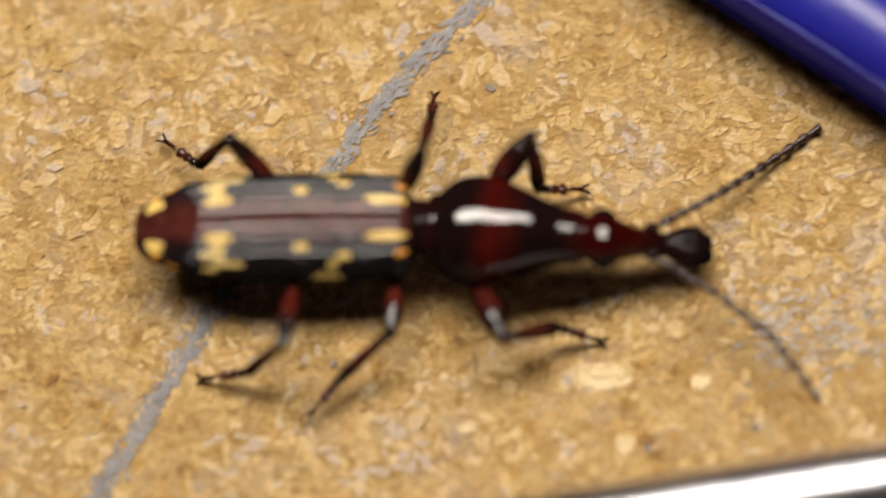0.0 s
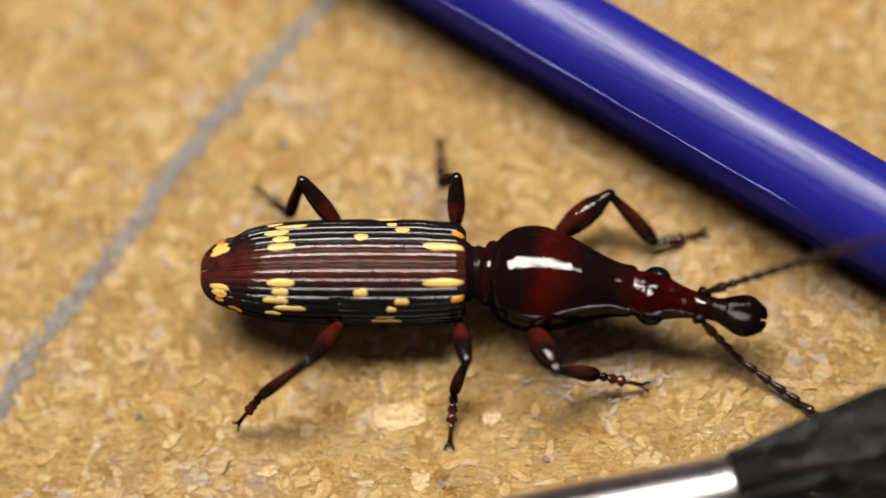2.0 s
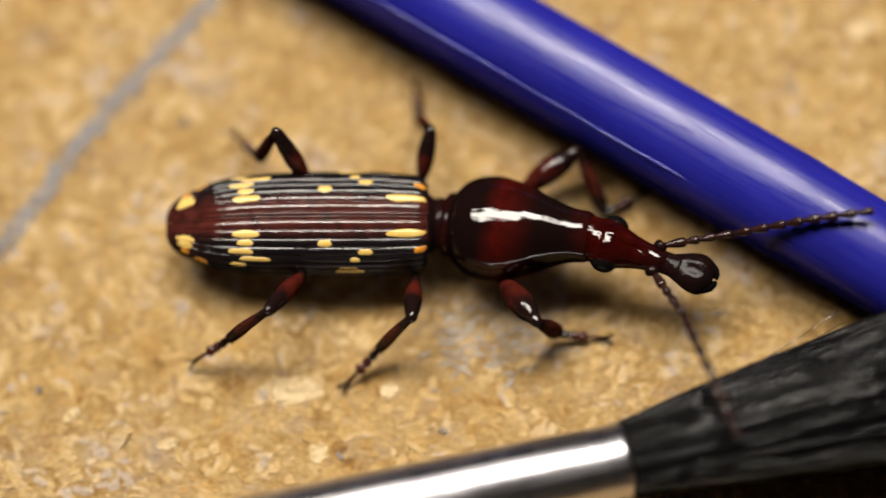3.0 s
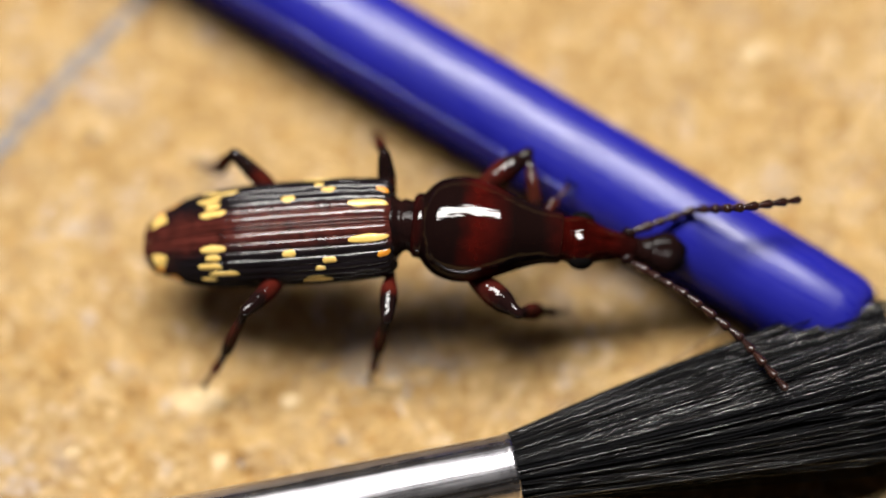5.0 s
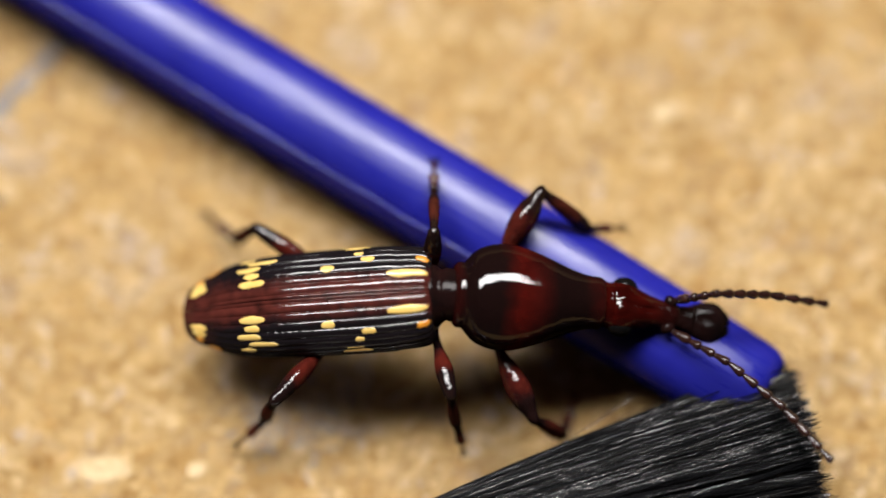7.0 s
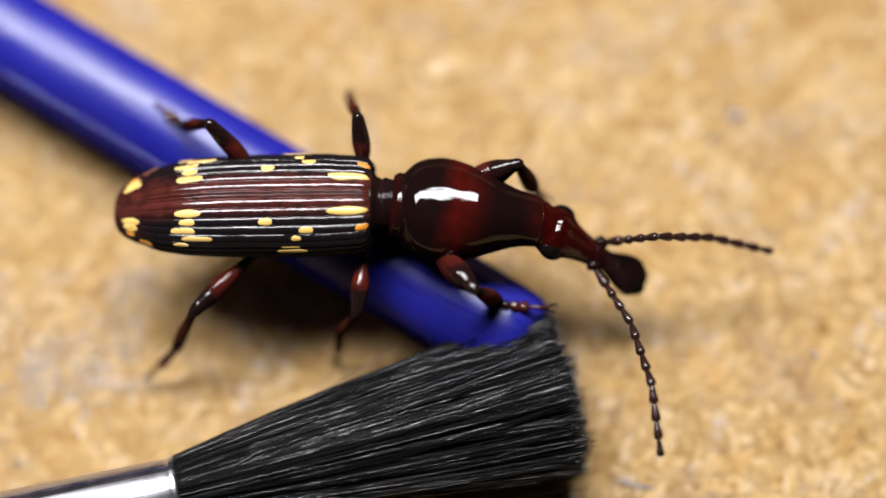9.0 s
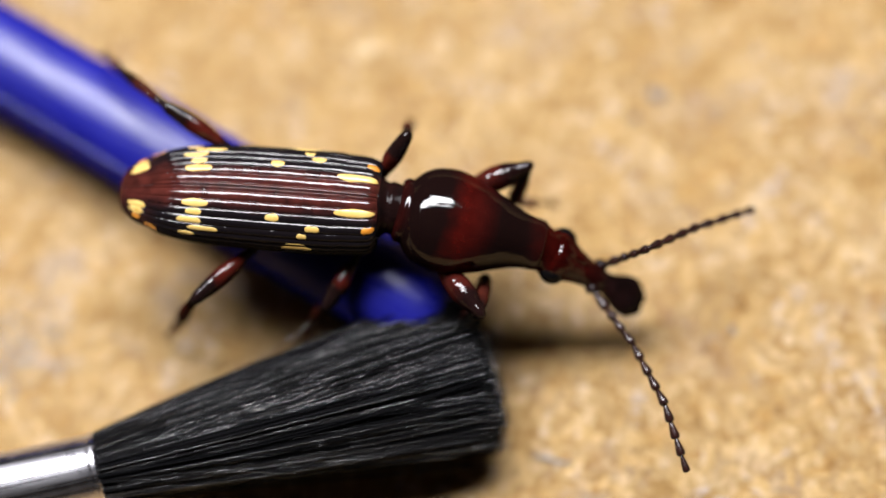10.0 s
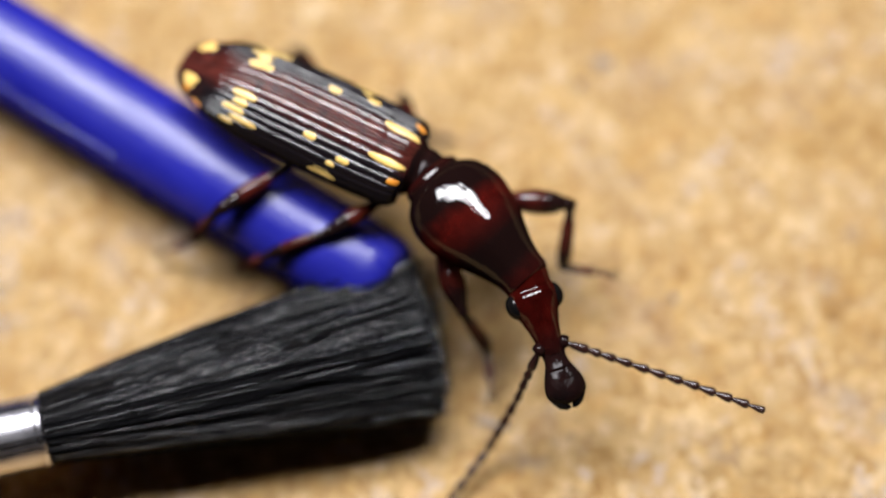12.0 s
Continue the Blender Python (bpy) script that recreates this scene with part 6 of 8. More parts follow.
    walk(PARTS["RFfemur"], [(0, mm(1.89, -0.89, -0.91, 4.2, -22.6, -69.9)), (0.25, mm(1.90, -1.01, -0.74, 3.4, -28.9, -69.9)), (0.5, mm(1.89, -1.10, -0.58, 2.4, -35.3, -69.0)), (0.75, mm(1.95, -0.99, -0.66, 3.7, -25.0, -62.6)), (1, mm(1.99, -0.87, -0.74, 5.7, -14.8, -57.0)), (1.25, mm(2.03, -0.96, -0.73, 5.2, -28.2, -60.3)), (1.5, mm(2.05, -1.10, -0.63, 5.5, -40.8, -63.9)), (1.75, mm(1.95, -1.07, -0.78, 4.3, -38.7, -64.7)), (2, mm(1.87, -1.03, -0.91, 3.0, -36.3, -65.7)), (2.25, mm(1.82, -1.00, -0.99, 0.4, -16.4, -59.3)), (2.5, mm(1.80, -0.98, -1.03, -1.8, 3.9, -55.2)), (2.75, mm(1.95, -1.11, -0.83, 0.3, -15.4, -56.2)), (3, mm(2.11, -1.31, -0.49, 2.6, -33.2, -58.3)), (3.25, mm(1.97, -1.12, -0.60, -0.2, -18.6, -51.8)), (3.5, mm(1.84, -1.03, -0.56, -2.2, -1.8, -45.9)), (3.75, mm(1.82, -1.01, -0.68, -3.2, -1.8, -48.1)), (4, mm(1.76, -0.96, -0.82, -4.2, -7.1, -45.1)), (4.25, mm(1.71, -0.96, -0.94, -5.0, -2.5, -36.4)), (4.5, mm(1.67, -0.92, -1.05, -6.5, -3.7, -44.4)), (4.75, mm(1.63, -0.89, -1.17, -8.2, -5.4, -55.8)), (5, mm(1.50, -0.86, -1.28, -8.8, -9.1, -42.4)), (5.25, mm(1.44, -0.87, -1.35, -9.6, -4.2, -40.4)), (5.5, mm(1.36, -0.87, -1.43, -10.8, -3.9, -41.9)), (5.75, mm(1.55, -0.94, -1.38, -10.4, 4.0, -43.6)), (6, mm(1.65, -0.94, -1.35, -10.4, 11.9, -45.0)), (6.25, mm(1.67, -1.02, -1.32, -11.4, 7.7, -54.3)), (6.5, mm(1.68, -1.12, -1.30, -11.6, 3.3, -63.2)), (6.75, mm(1.56, -1.04, -1.39, -11.9, 8.4, -64.6)), (7, mm(1.46, -0.94, -1.46, -12.4, 13.7, -66.3)), (7.25, mm(1.58, -0.91, -1.37, -12.9, -6.4, -55.8)), (7.5, mm(1.66, -0.86, -1.29, -14.1, -25.9, -44.0)), (7.75, mm(1.65, -0.84, -1.30, -12.5, -25.7, -47.0)), (8, mm(1.62, -0.81, -1.30, -10.2, -27.9, -44.6)), (8.25, mm(1.59, -0.81, -1.30, -6.3, -20.3, -36.3)), (8.5, mm(1.57, -0.78, -1.31, -5.1, -22.9, -47.7)), (8.75, mm(1.57, -0.76, -1.32, -3.6, -25.3, -64.0)), (9, mm(1.50, -0.75, -1.33, -0.1, -25.9, -50.0)), (9.25, mm(1.45, -0.74, -1.32, 2.3, -20.2, -48.1)), (9.5, mm(1.42, -0.70, -1.33, 4.1, -19.6, -51.3)), (9.75, mm(1.43, -0.74, -1.33, 2.8, -16.5, -49.5)), (10, mm(1.45, -0.80, -1.32, 1.1, -13.3, -48.0)), (10.25, mm(1.55, -0.94, -1.22, 2.3, -14.7, -51.6)), (10.5, mm(1.62, -1.12, -1.11, 3.2, -15.8, -54.9)), (10.75, mm(1.48, -1.00, -1.22, 3.3, -0.8, -53.1)), (11, mm(1.35, -0.89, -1.29, 4.4, 14.8, -50.2)), (11.25, mm(1.30, -0.90, -1.30, 6.5, 16.5, -43.5)), (11.5, mm(1.27, -0.91, -1.28, 8.9, 17.7, -36.6)), (11.75, mm(1.27, -0.95, -1.12, 8.4, 18.2, -40.2)), (12, mm(1.26, -0.99, -0.95, 7.8, 18.8, -43.4))])
    walk(PARTS["RFtibia"], [(0, mm(3.04, -4.01, 0.48, 2.7, 33.9, 21.1)), (0.25, mm(2.98, -3.97, 1.00, 2.0, 47.8, 9.5)), (0.5, mm(2.94, -3.85, 1.50, 0.1, 59.2, -11.1)), (0.75, mm(3.45, -3.89, 0.86, 6.5, 55.8, 10.6)), (1, mm(3.89, -3.79, 0.18, 10.7, 48.7, 26.3)), (1.25, mm(3.60, -3.71, 0.97, 5.2, 39.2, 9.3)), (1.5, mm(3.24, -3.54, 1.72, 1.0, 27.3, -1.4)), (1.75, mm(3.15, -3.61, 1.48, -0.7, 40.7, 2.9)), (2, mm(3.06, -3.68, 1.22, -2.9, 53.8, 8.9)), (2.25, mm(3.58, -3.97, 0.02, -2.9, 35.3, 22.1)), (2.5, mm(3.85, -3.93, -1.28, -2.5, 16.1, 30.4)), (2.75, mm(3.88, -3.99, 0.13, -3.9, 43.0, 23.8)), (3, mm(3.69, -3.88, 1.48, -7.1, 69.7, 7.7)), (3.25, mm(4.08, -3.80, 0.55, -4.3, 68.1, 39.4)), (3.5, mm(4.34, -3.62, -0.45, 1.4, 61.6, 61.6)), (3.75, mm(4.22, -3.69, -0.57, 4.5, 63.9, 68.3)), (4, mm(4.28, -3.49, -0.38, 4.8, 62.3, 60.7)), (4.25, mm(4.61, -3.09, -0.78, 2.6, 58.7, 37.8)), (4.5, mm(4.24, -3.44, -0.82, 10.2, 70.6, 59.6)), (4.75, mm(3.64, -3.86, -0.83, 32.0, 75.2, 113.9)), (5, mm(4.13, -3.26, -0.71, 9.3, 74.3, 54.6)), (5.25, mm(4.18, -3.20, -1.09, 11.1, 76.3, 44.0)), (5.5, mm(4.03, -3.27, -1.18, 18.3, 79.0, 53.4)), (5.75, mm(4.15, -3.41, -1.63, 5.2, 74.7, 30.0)), (6, mm(4.14, -3.43, -2.09, -0.1, 68.6, 18.3)), (6.25, mm(3.75, -3.92, -1.80, -9.1, 73.8, 4.8)), (6.5, mm(3.30, -4.33, -1.50, -25.1, 76.9, -18.5)), (6.75, mm(3.08, -4.26, -1.92, -19.9, 76.0, -21.5)), (7, mm(2.87, -4.15, -2.31, -17.5, 75.1, -25.8)), (7.25, mm(3.59, -3.86, -0.97, -10.0, 73.0, -3.6)), (7.5, mm(3.99, -3.11, 0.28, -6.3, 69.5, 11.9)), (7.75, mm(3.86, -3.21, 0.26, -1.7, 72.6, 17.9)), (8, mm(3.89, -3.04, 0.39, 1.1, 68.2, 18.9)), (8.25, mm(4.31, -2.81, -0.05, 1.4, 59.8, 13.6)), (8.5, mm(3.81, -3.24, 0.10, 4.5, 72.7, 20.4)), (8.75, mm(3.00, -3.68, 0.22, 55.2, 83.6, 103.6)), (9, mm(3.59, -3.23, 0.24, 12.1, 74.7, 24.8)), (9.25, mm(3.70, -3.26, -0.08, 9.1, 72.7, 18.3)), (9.5, mm(3.54, -3.35, -0.12, 17.1, 76.6, 27.9)), (9.75, mm(3.67, -3.37, -0.30, 30.5, 61.5, 79.0)), (10, mm(3.79, -3.40, -0.49, 5.4, 44.6, 91.2)), (10.25, mm(3.72, -3.67, -0.31, -3.0, 41.8, 87.7)), (10.5, mm(3.61, -3.95, -0.12, -3.9, 39.2, 84.8)), (10.75, mm(3.64, -3.87, -1.17, -2.5, -37.7, 66.5)), (11, mm(3.57, -3.57, -2.21, 101.1, -59.7, -81.3)), (11.25, mm(3.80, -3.27, -2.32, 35.1, 2.3, -28.6)), (11.5, mm(4.03, -2.96, -2.38, 39.1, 59.2, 34.1)), (11.75, mm(3.88, -3.16, -2.24, 16.7, 61.9, 15.7)), (12, mm(3.73, -3.33, -2.11, 16.9, 61.3, -3.9))])
    walk(PARTS["RFtarsus"], [(0, mm(4.97, -3.27, -0.92, 4.6, 32.6, -10.0)), (0.25, mm(4.64, -3.69, -0.85, 2.2, 31.8, -8.1)), (0.5, mm(4.20, -4.10, -0.64, -0.1, 31.0, -6.3)), (0.75, mm(4.84, -3.63, -1.21, 4.2, 21.0, -17.4)), (1, mm(5.37, -3.06, -1.70, 7.3, 11.8, -28.6)), (1.25, mm(5.52, -3.40, -0.61, 5.0, 23.0, -17.4)), (1.5, mm(5.46, -3.60, 0.57, 1.3, 34.8, -5.7)), (1.75, mm(5.04, -3.52, -0.15, 0.1, 28.1, -7.0)), (2, mm(4.52, -3.45, -0.80, -1.1, 21.3, -7.9)), (2.25, mm(5.47, -3.20, -1.42, -0.3, 16.1, -54.1)), (2.5, mm(5.93, -2.72, -1.97, 0.4, 0.6, -95.7)), (2.75, mm(5.55, -3.26, -1.58, -0.3, 10.4, -50.3)), (3, mm(4.55, -3.76, -0.86, -1.9, 11.4, -3.2)), (3.25, mm(4.80, -3.21, -1.77, -1.5, 7.9, -14.9)), (3.5, mm(4.90, -2.58, -2.65, -2.1, 4.0, -26.4)), (3.75, mm(4.63, -2.66, -2.81, -2.9, 6.8, -27.0)), (4, mm(4.85, -2.48, -2.59, -3.6, 13.1, -22.7)), (4.25, mm(5.64, -2.30, -2.92, -3.7, 19.5, -13.9)), (4.5, mm(4.66, -2.72, -3.18, -4.6, 40.1, -9.8)), (4.75, mm(3.38, -3.28, -3.25, -4.7, 68.3, 4.5)), (5, mm(4.52, -2.71, -3.12, -0.0, 64.1, 19.2)), (5.25, mm(4.60, -2.79, -3.52, 3.6, 65.9, 30.1)), (5.5, mm(4.31, -2.89, -3.64, 8.1, 69.6, 40.2)), (5.75, mm(4.73, -3.08, -4.05, -6.0, 56.1, -2.6)), (6, mm(5.01, -3.15, -4.42, -7.9, 36.1, -19.4)), (6.25, mm(4.44, -3.86, -4.20, -9.3, 28.5, -24.9)), (6.5, mm(3.83, -4.51, -3.94, -10.3, 20.6, -29.3)), (6.75, mm(3.65, -4.48, -4.35, -0.6, 42.3, 20.1)), (7, mm(3.45, -4.43, -4.73, 12.9, 32.4, 78.7)), (7.25, mm(4.32, -3.91, -3.36, 4.0, 27.8, 41.4)), (7.5, mm(4.85, -2.93, -2.06, -6.0, 26.9, 7.8)), (7.75, mm(4.57, -2.98, -2.12, -5.8, 20.4, 6.5)), (8, mm(4.77, -2.74, -1.94, -3.5, 19.6, 5.8)), (8.25, mm(5.53, -2.51, -2.21, -0.3, 21.1, 6.2)), (8.5, mm(4.50, -2.98, -2.29, -0.9, 1.6, -1.8)), (8.75, mm(2.94, -3.41, -2.26, -0.1, -4.9, -7.9)), (9, mm(4.19, -2.96, -2.17, 3.7, 7.9, -2.8)), (9.25, mm(4.41, -3.02, -2.46, 5.4, 4.0, -4.5)), (9.5, mm(4.05, -3.08, -2.56, 7.2, 3.4, -5.8)), (9.75, mm(3.90, -2.19, -2.50, 2.0, 6.9, -60.4)), (10, mm(3.75, -1.62, -2.25, 1.3, 3.0, -115.1)), (10.25, mm(3.79, -1.81, -1.97, 2.2, 2.0, -97.9)), (10.5, mm(3.79, -2.02, -1.70, 3.0, 0.5, -80.9)), (10.75, mm(4.43, -2.06, 0.36, 5.3, 49.7, -64.6)), (11, mm(3.76, -4.81, -0.05, 80.6, 71.3, 52.0)), (11.25, mm(6.00, -4.47, -2.42, -20.0, 48.6, -88.4)), (11.5, mm(5.08, -2.24, -4.52, 2.2, -7.1, -100.2)), (11.75, mm(5.02, -2.84, -4.45, 4.2, -1.8, -79.3)), (12, mm(4.93, -3.41, -4.30, 5.7, 4.4, -58.6))])
    walk(PARTS["RMfemur"], [(0, mm(-0.34, -0.90, -0.96, 2.3, -14.4, -97.1)), (0.25, mm(-0.34, -1.02, -0.94, 2.3, -10.1, -80.4)), (0.5, mm(-0.29, -1.08, -0.94, 1.1, -5.3, -65.4)), (0.75, mm(-0.36, -1.02, -0.95, 1.0, 3.3, -94.8)), (1, mm(-0.35, -0.95, -0.95, -3.5, 8.6, -126.1)), (1.25, mm(-0.42, -1.14, -0.90, 0.3, -14.9, -109.3)), (1.5, mm(-0.37, -1.29, -0.69, 3.2, -37.1, -92.5)), (1.75, mm(-0.34, -1.19, -0.77, 3.1, -36.9, -87.1)), (2, mm(-0.33, -1.08, -0.85, 2.8, -36.4, -81.2)), (2.25, mm(-0.33, -1.06, -0.87, 1.4, -37.9, -81.4)), (2.5, mm(-0.34, -1.03, -0.89, 0.1, -39.5, -81.6)), (2.75, mm(-0.35, -1.23, -0.73, 1.6, -38.7, -89.0)), (3, mm(-0.39, -1.42, -0.59, 2.6, -37.4, -95.5)), (3.25, mm(-0.42, -1.24, -0.77, 0.3, -31.3, -103.7)), (3.5, mm(-0.40, -1.08, -0.89, -1.7, -24.1, -112.5)), (3.75, mm(-0.38, -1.03, -0.91, -2.6, -23.3, -108.8)), (4, mm(-0.36, -0.98, -0.94, -3.5, -22.2, -109.3)), (4.25, mm(-0.35, -0.95, -0.95, -3.8, -18.9, -119.1)), (4.5, mm(-0.33, -0.82, -1.02, -6.3, -28.3, -99.7)), (4.75, mm(-0.39, -0.75, -1.03, -8.2, -22.5, -79.1)), (5, mm(-0.34, -0.70, -1.05, -8.7, -21.6, -91.2)), (5.25, mm(-0.34, -0.64, -1.06, -9.4, -20.2, -92.1)), (5.5, mm(-0.36, -0.56, -1.08, -10.3, -18.4, -88.1)), (5.75, mm(-0.34, -0.79, -1.02, -10.9, -23.2, -94.5)), (6, mm(-0.36, -0.98, -0.93, -10.8, -26.6, -100.2)), (6.25, mm(-0.41, -1.13, -0.86, -8.3, -26.4, -109.8)), (6.5, mm(-0.51, -1.24, -0.79, -5.7, -25.4, -118.6)), (6.75, mm(-0.37, -1.12, -0.88, -10.3, -23.1, -96.9)), (7, mm(-0.36, -0.91, -0.96, -12.5, -16.0, -73.9)), (7.25, mm(-0.35, -0.95, -0.95, -14.4, -24.8, -76.4)), (7.5, mm(-0.34, -0.98, -0.93, -15.9, -33.1, -79.0)), (7.75, mm(-0.35, -0.94, -0.96, -14.3, -30.5, -76.4)), (8, mm(-0.35, -0.92, -0.97, -11.9, -25.4, -82.2)), (8.25, mm(-0.34, -0.90, -0.97, -8.7, -16.6, -100.6)), (8.5, mm(-0.35, -0.84, -0.98, -7.4, -15.3, -88.5)), (8.75, mm(-0.37, -0.84, -0.95, -4.8, 0.0, -78.3)), (9, mm(-0.33, -0.82, -0.93, -4.0, 8.9, -96.7)), (9.25, mm(-0.31, -0.79, -0.91, -3.6, 15.0, -102.7)), (9.5, mm(-0.31, -0.75, -0.88, -2.8, 18.5, -101.1)), (9.75, mm(-0.31, -0.84, -0.91, -1.4, 17.7, -111.2)), (10, mm(-0.34, -0.93, -0.94, 0.9, 17.3, -120.2)), (10.25, mm(-0.37, -0.99, -0.96, 2.1, 12.4, -119.2)), (10.5, mm(-0.41, -1.06, -0.97, 3.2, 7.7, -118.4)), (10.75, mm(-0.35, -0.96, -0.95, 2.4, -10.5, -110.2)), (11, mm(-0.32, -0.78, -1.06, 3.1, -31.0, -99.1)), (11.25, mm(-0.30, -0.76, -1.02, 2.2, -20.4, -103.3)), (11.5, mm(-0.29, -0.75, -0.99, 1.4, -9.7, -107.2)), (11.75, mm(-0.27, -0.78, -0.95, -0.7, 0.3, -115.2)), (12, mm(-0.23, -0.77, -0.91, -2.8, 10.0, -123.8))])
    walk(PARTS["RMtibia"], [(0, mm(-0.68, -3.60, -0.27, -1.1, 28.5, -143.5)), (0.25, mm(0.12, -3.74, -0.44, 1.2, -6.2, -115.6)), (0.5, mm(0.87, -3.61, -0.68, 1.6, -39.3, -83.7)), (0.75, mm(-0.59, -3.81, -1.11, -0.3, -8.3, -112.0)), (1, mm(-1.98, -3.18, -1.37, -5.2, 22.9, -137.3)), (1.25, mm(-1.31, -3.69, -0.18, -2.5, 30.8, -144.1)), (1.5, mm(-0.46, -3.52, 1.00, 1.0, 39.2, -151.1)), (1.75, mm(-0.22, -3.43, 0.91, 3.1, 55.8, -143.1)), (2, mm(0.02, -3.31, 0.81, 8.1, 70.9, -122.8)), (2.25, mm(-0.00, -3.24, 0.85, 4.9, 63.3, -120.1)), (2.5, mm(-0.02, -3.16, 0.89, 2.7, 55.6, -118.6)), (2.75, mm(-0.31, -3.41, 1.02, 4.8, 55.4, -133.1)), (3, mm(-0.61, -3.63, 1.11, 5.1, 54.0, -146.8)), (3.25, mm(-0.99, -3.56, 0.69, 2.5, 46.8, -147.6)), (3.5, mm(-1.38, -3.44, 0.25, 0.4, 39.7, -148.3)), (3.75, mm(-1.21, -3.47, 0.19, -0.2, 42.0, -145.5)), (4, mm(-1.22, -3.43, 0.12, -0.6, 43.7, -146.6)), (4.25, mm(-1.63, -3.26, -0.04, -0.4, 40.7, -154.4)), (4.5, mm(-0.74, -3.25, 0.31, -3.6, 49.9, -142.5)), (4.75, mm(0.10, -3.29, 0.04, -14.0, 66.6, -114.1)), (5, mm(-0.40, -3.31, -0.02, -12.6, 63.2, -136.4)), (5.25, mm(-0.43, -3.27, -0.10, -15.0, 64.1, -138.4)), (5.5, mm(-0.28, -3.22, -0.19, -25.1, 67.0, -132.3)), (5.75, mm(-0.54, -3.35, 0.09, -11.3, 64.7, -148.5)), (6, mm(-0.80, -3.45, 0.32, 0.4, 60.9, -161.0)), (6.25, mm(-1.26, -3.49, 0.39, 3.5, 53.4, -160.7)), (6.5, mm(-1.72, -3.46, 0.41, 5.5, 46.1, -160.5)), (6.75, mm(-0.68, -3.67, 0.22, -7.5, 60.5, -145.9)), (7, mm(0.38, -3.50, -0.19, -11.4, 71.4, -112.1)), (7.25, mm(0.25, -3.42, 0.22, -31.2, 65.6, -122.0)), (7.5, mm(0.10, -3.28, 0.60, -18.5, 59.3, -128.5)), (7.75, mm(0.22, -3.29, 0.47, -21.1, 62.5, -126.8)), (8, mm(-0.01, -3.42, 0.23, -15.6, 62.8, -137.4)), (8.25, mm(-0.83, -3.54, -0.17, -5.0, 54.8, -156.8)), (8.5, mm(-0.28, -3.54, -0.24, -10.5, 64.5, -154.7)), (8.75, mm(0.19, -3.58, -0.95, -39.8, 81.3, -148.8)), (9, mm(-0.66, -3.57, -1.36, -33.0, 67.8, -177.9)), (9.25, mm(-0.91, -3.43, -1.63, -13.9, 64.6, 174.5)), (9.5, mm(-0.82, -3.36, -1.77, -19.3, 66.6, 167.7)), (9.75, mm(-1.27, -3.33, -1.77, -11.3, 70.7, 170.6)), (10, mm(-1.68, -3.24, -1.78, -0.2, 74.7, 175.7)), (10.25, mm(-1.71, -3.37, -1.56, 1.0, 71.2, -178.0)), (10.5, mm(-1.73, -3.50, -1.34, 1.9, 67.2, -173.9)), (10.75, mm(-1.30, -3.54, -0.44, -4.3, 67.7, 175.7)), (11, mm(-0.70, -3.15, 0.39, -10.1, 67.6, 165.4)), (11.25, mm(-0.91, -3.31, -0.05, -13.4, 66.8, 169.3)), (11.5, mm(-1.10, -3.38, -0.52, -10.8, 64.3, 179.2)), (11.75, mm(-1.46, -3.31, -0.96, 0.9, 49.7, -156.3)), (12, mm(-1.76, -3.06, -1.40, 9.4, 22.4, -138.5))])
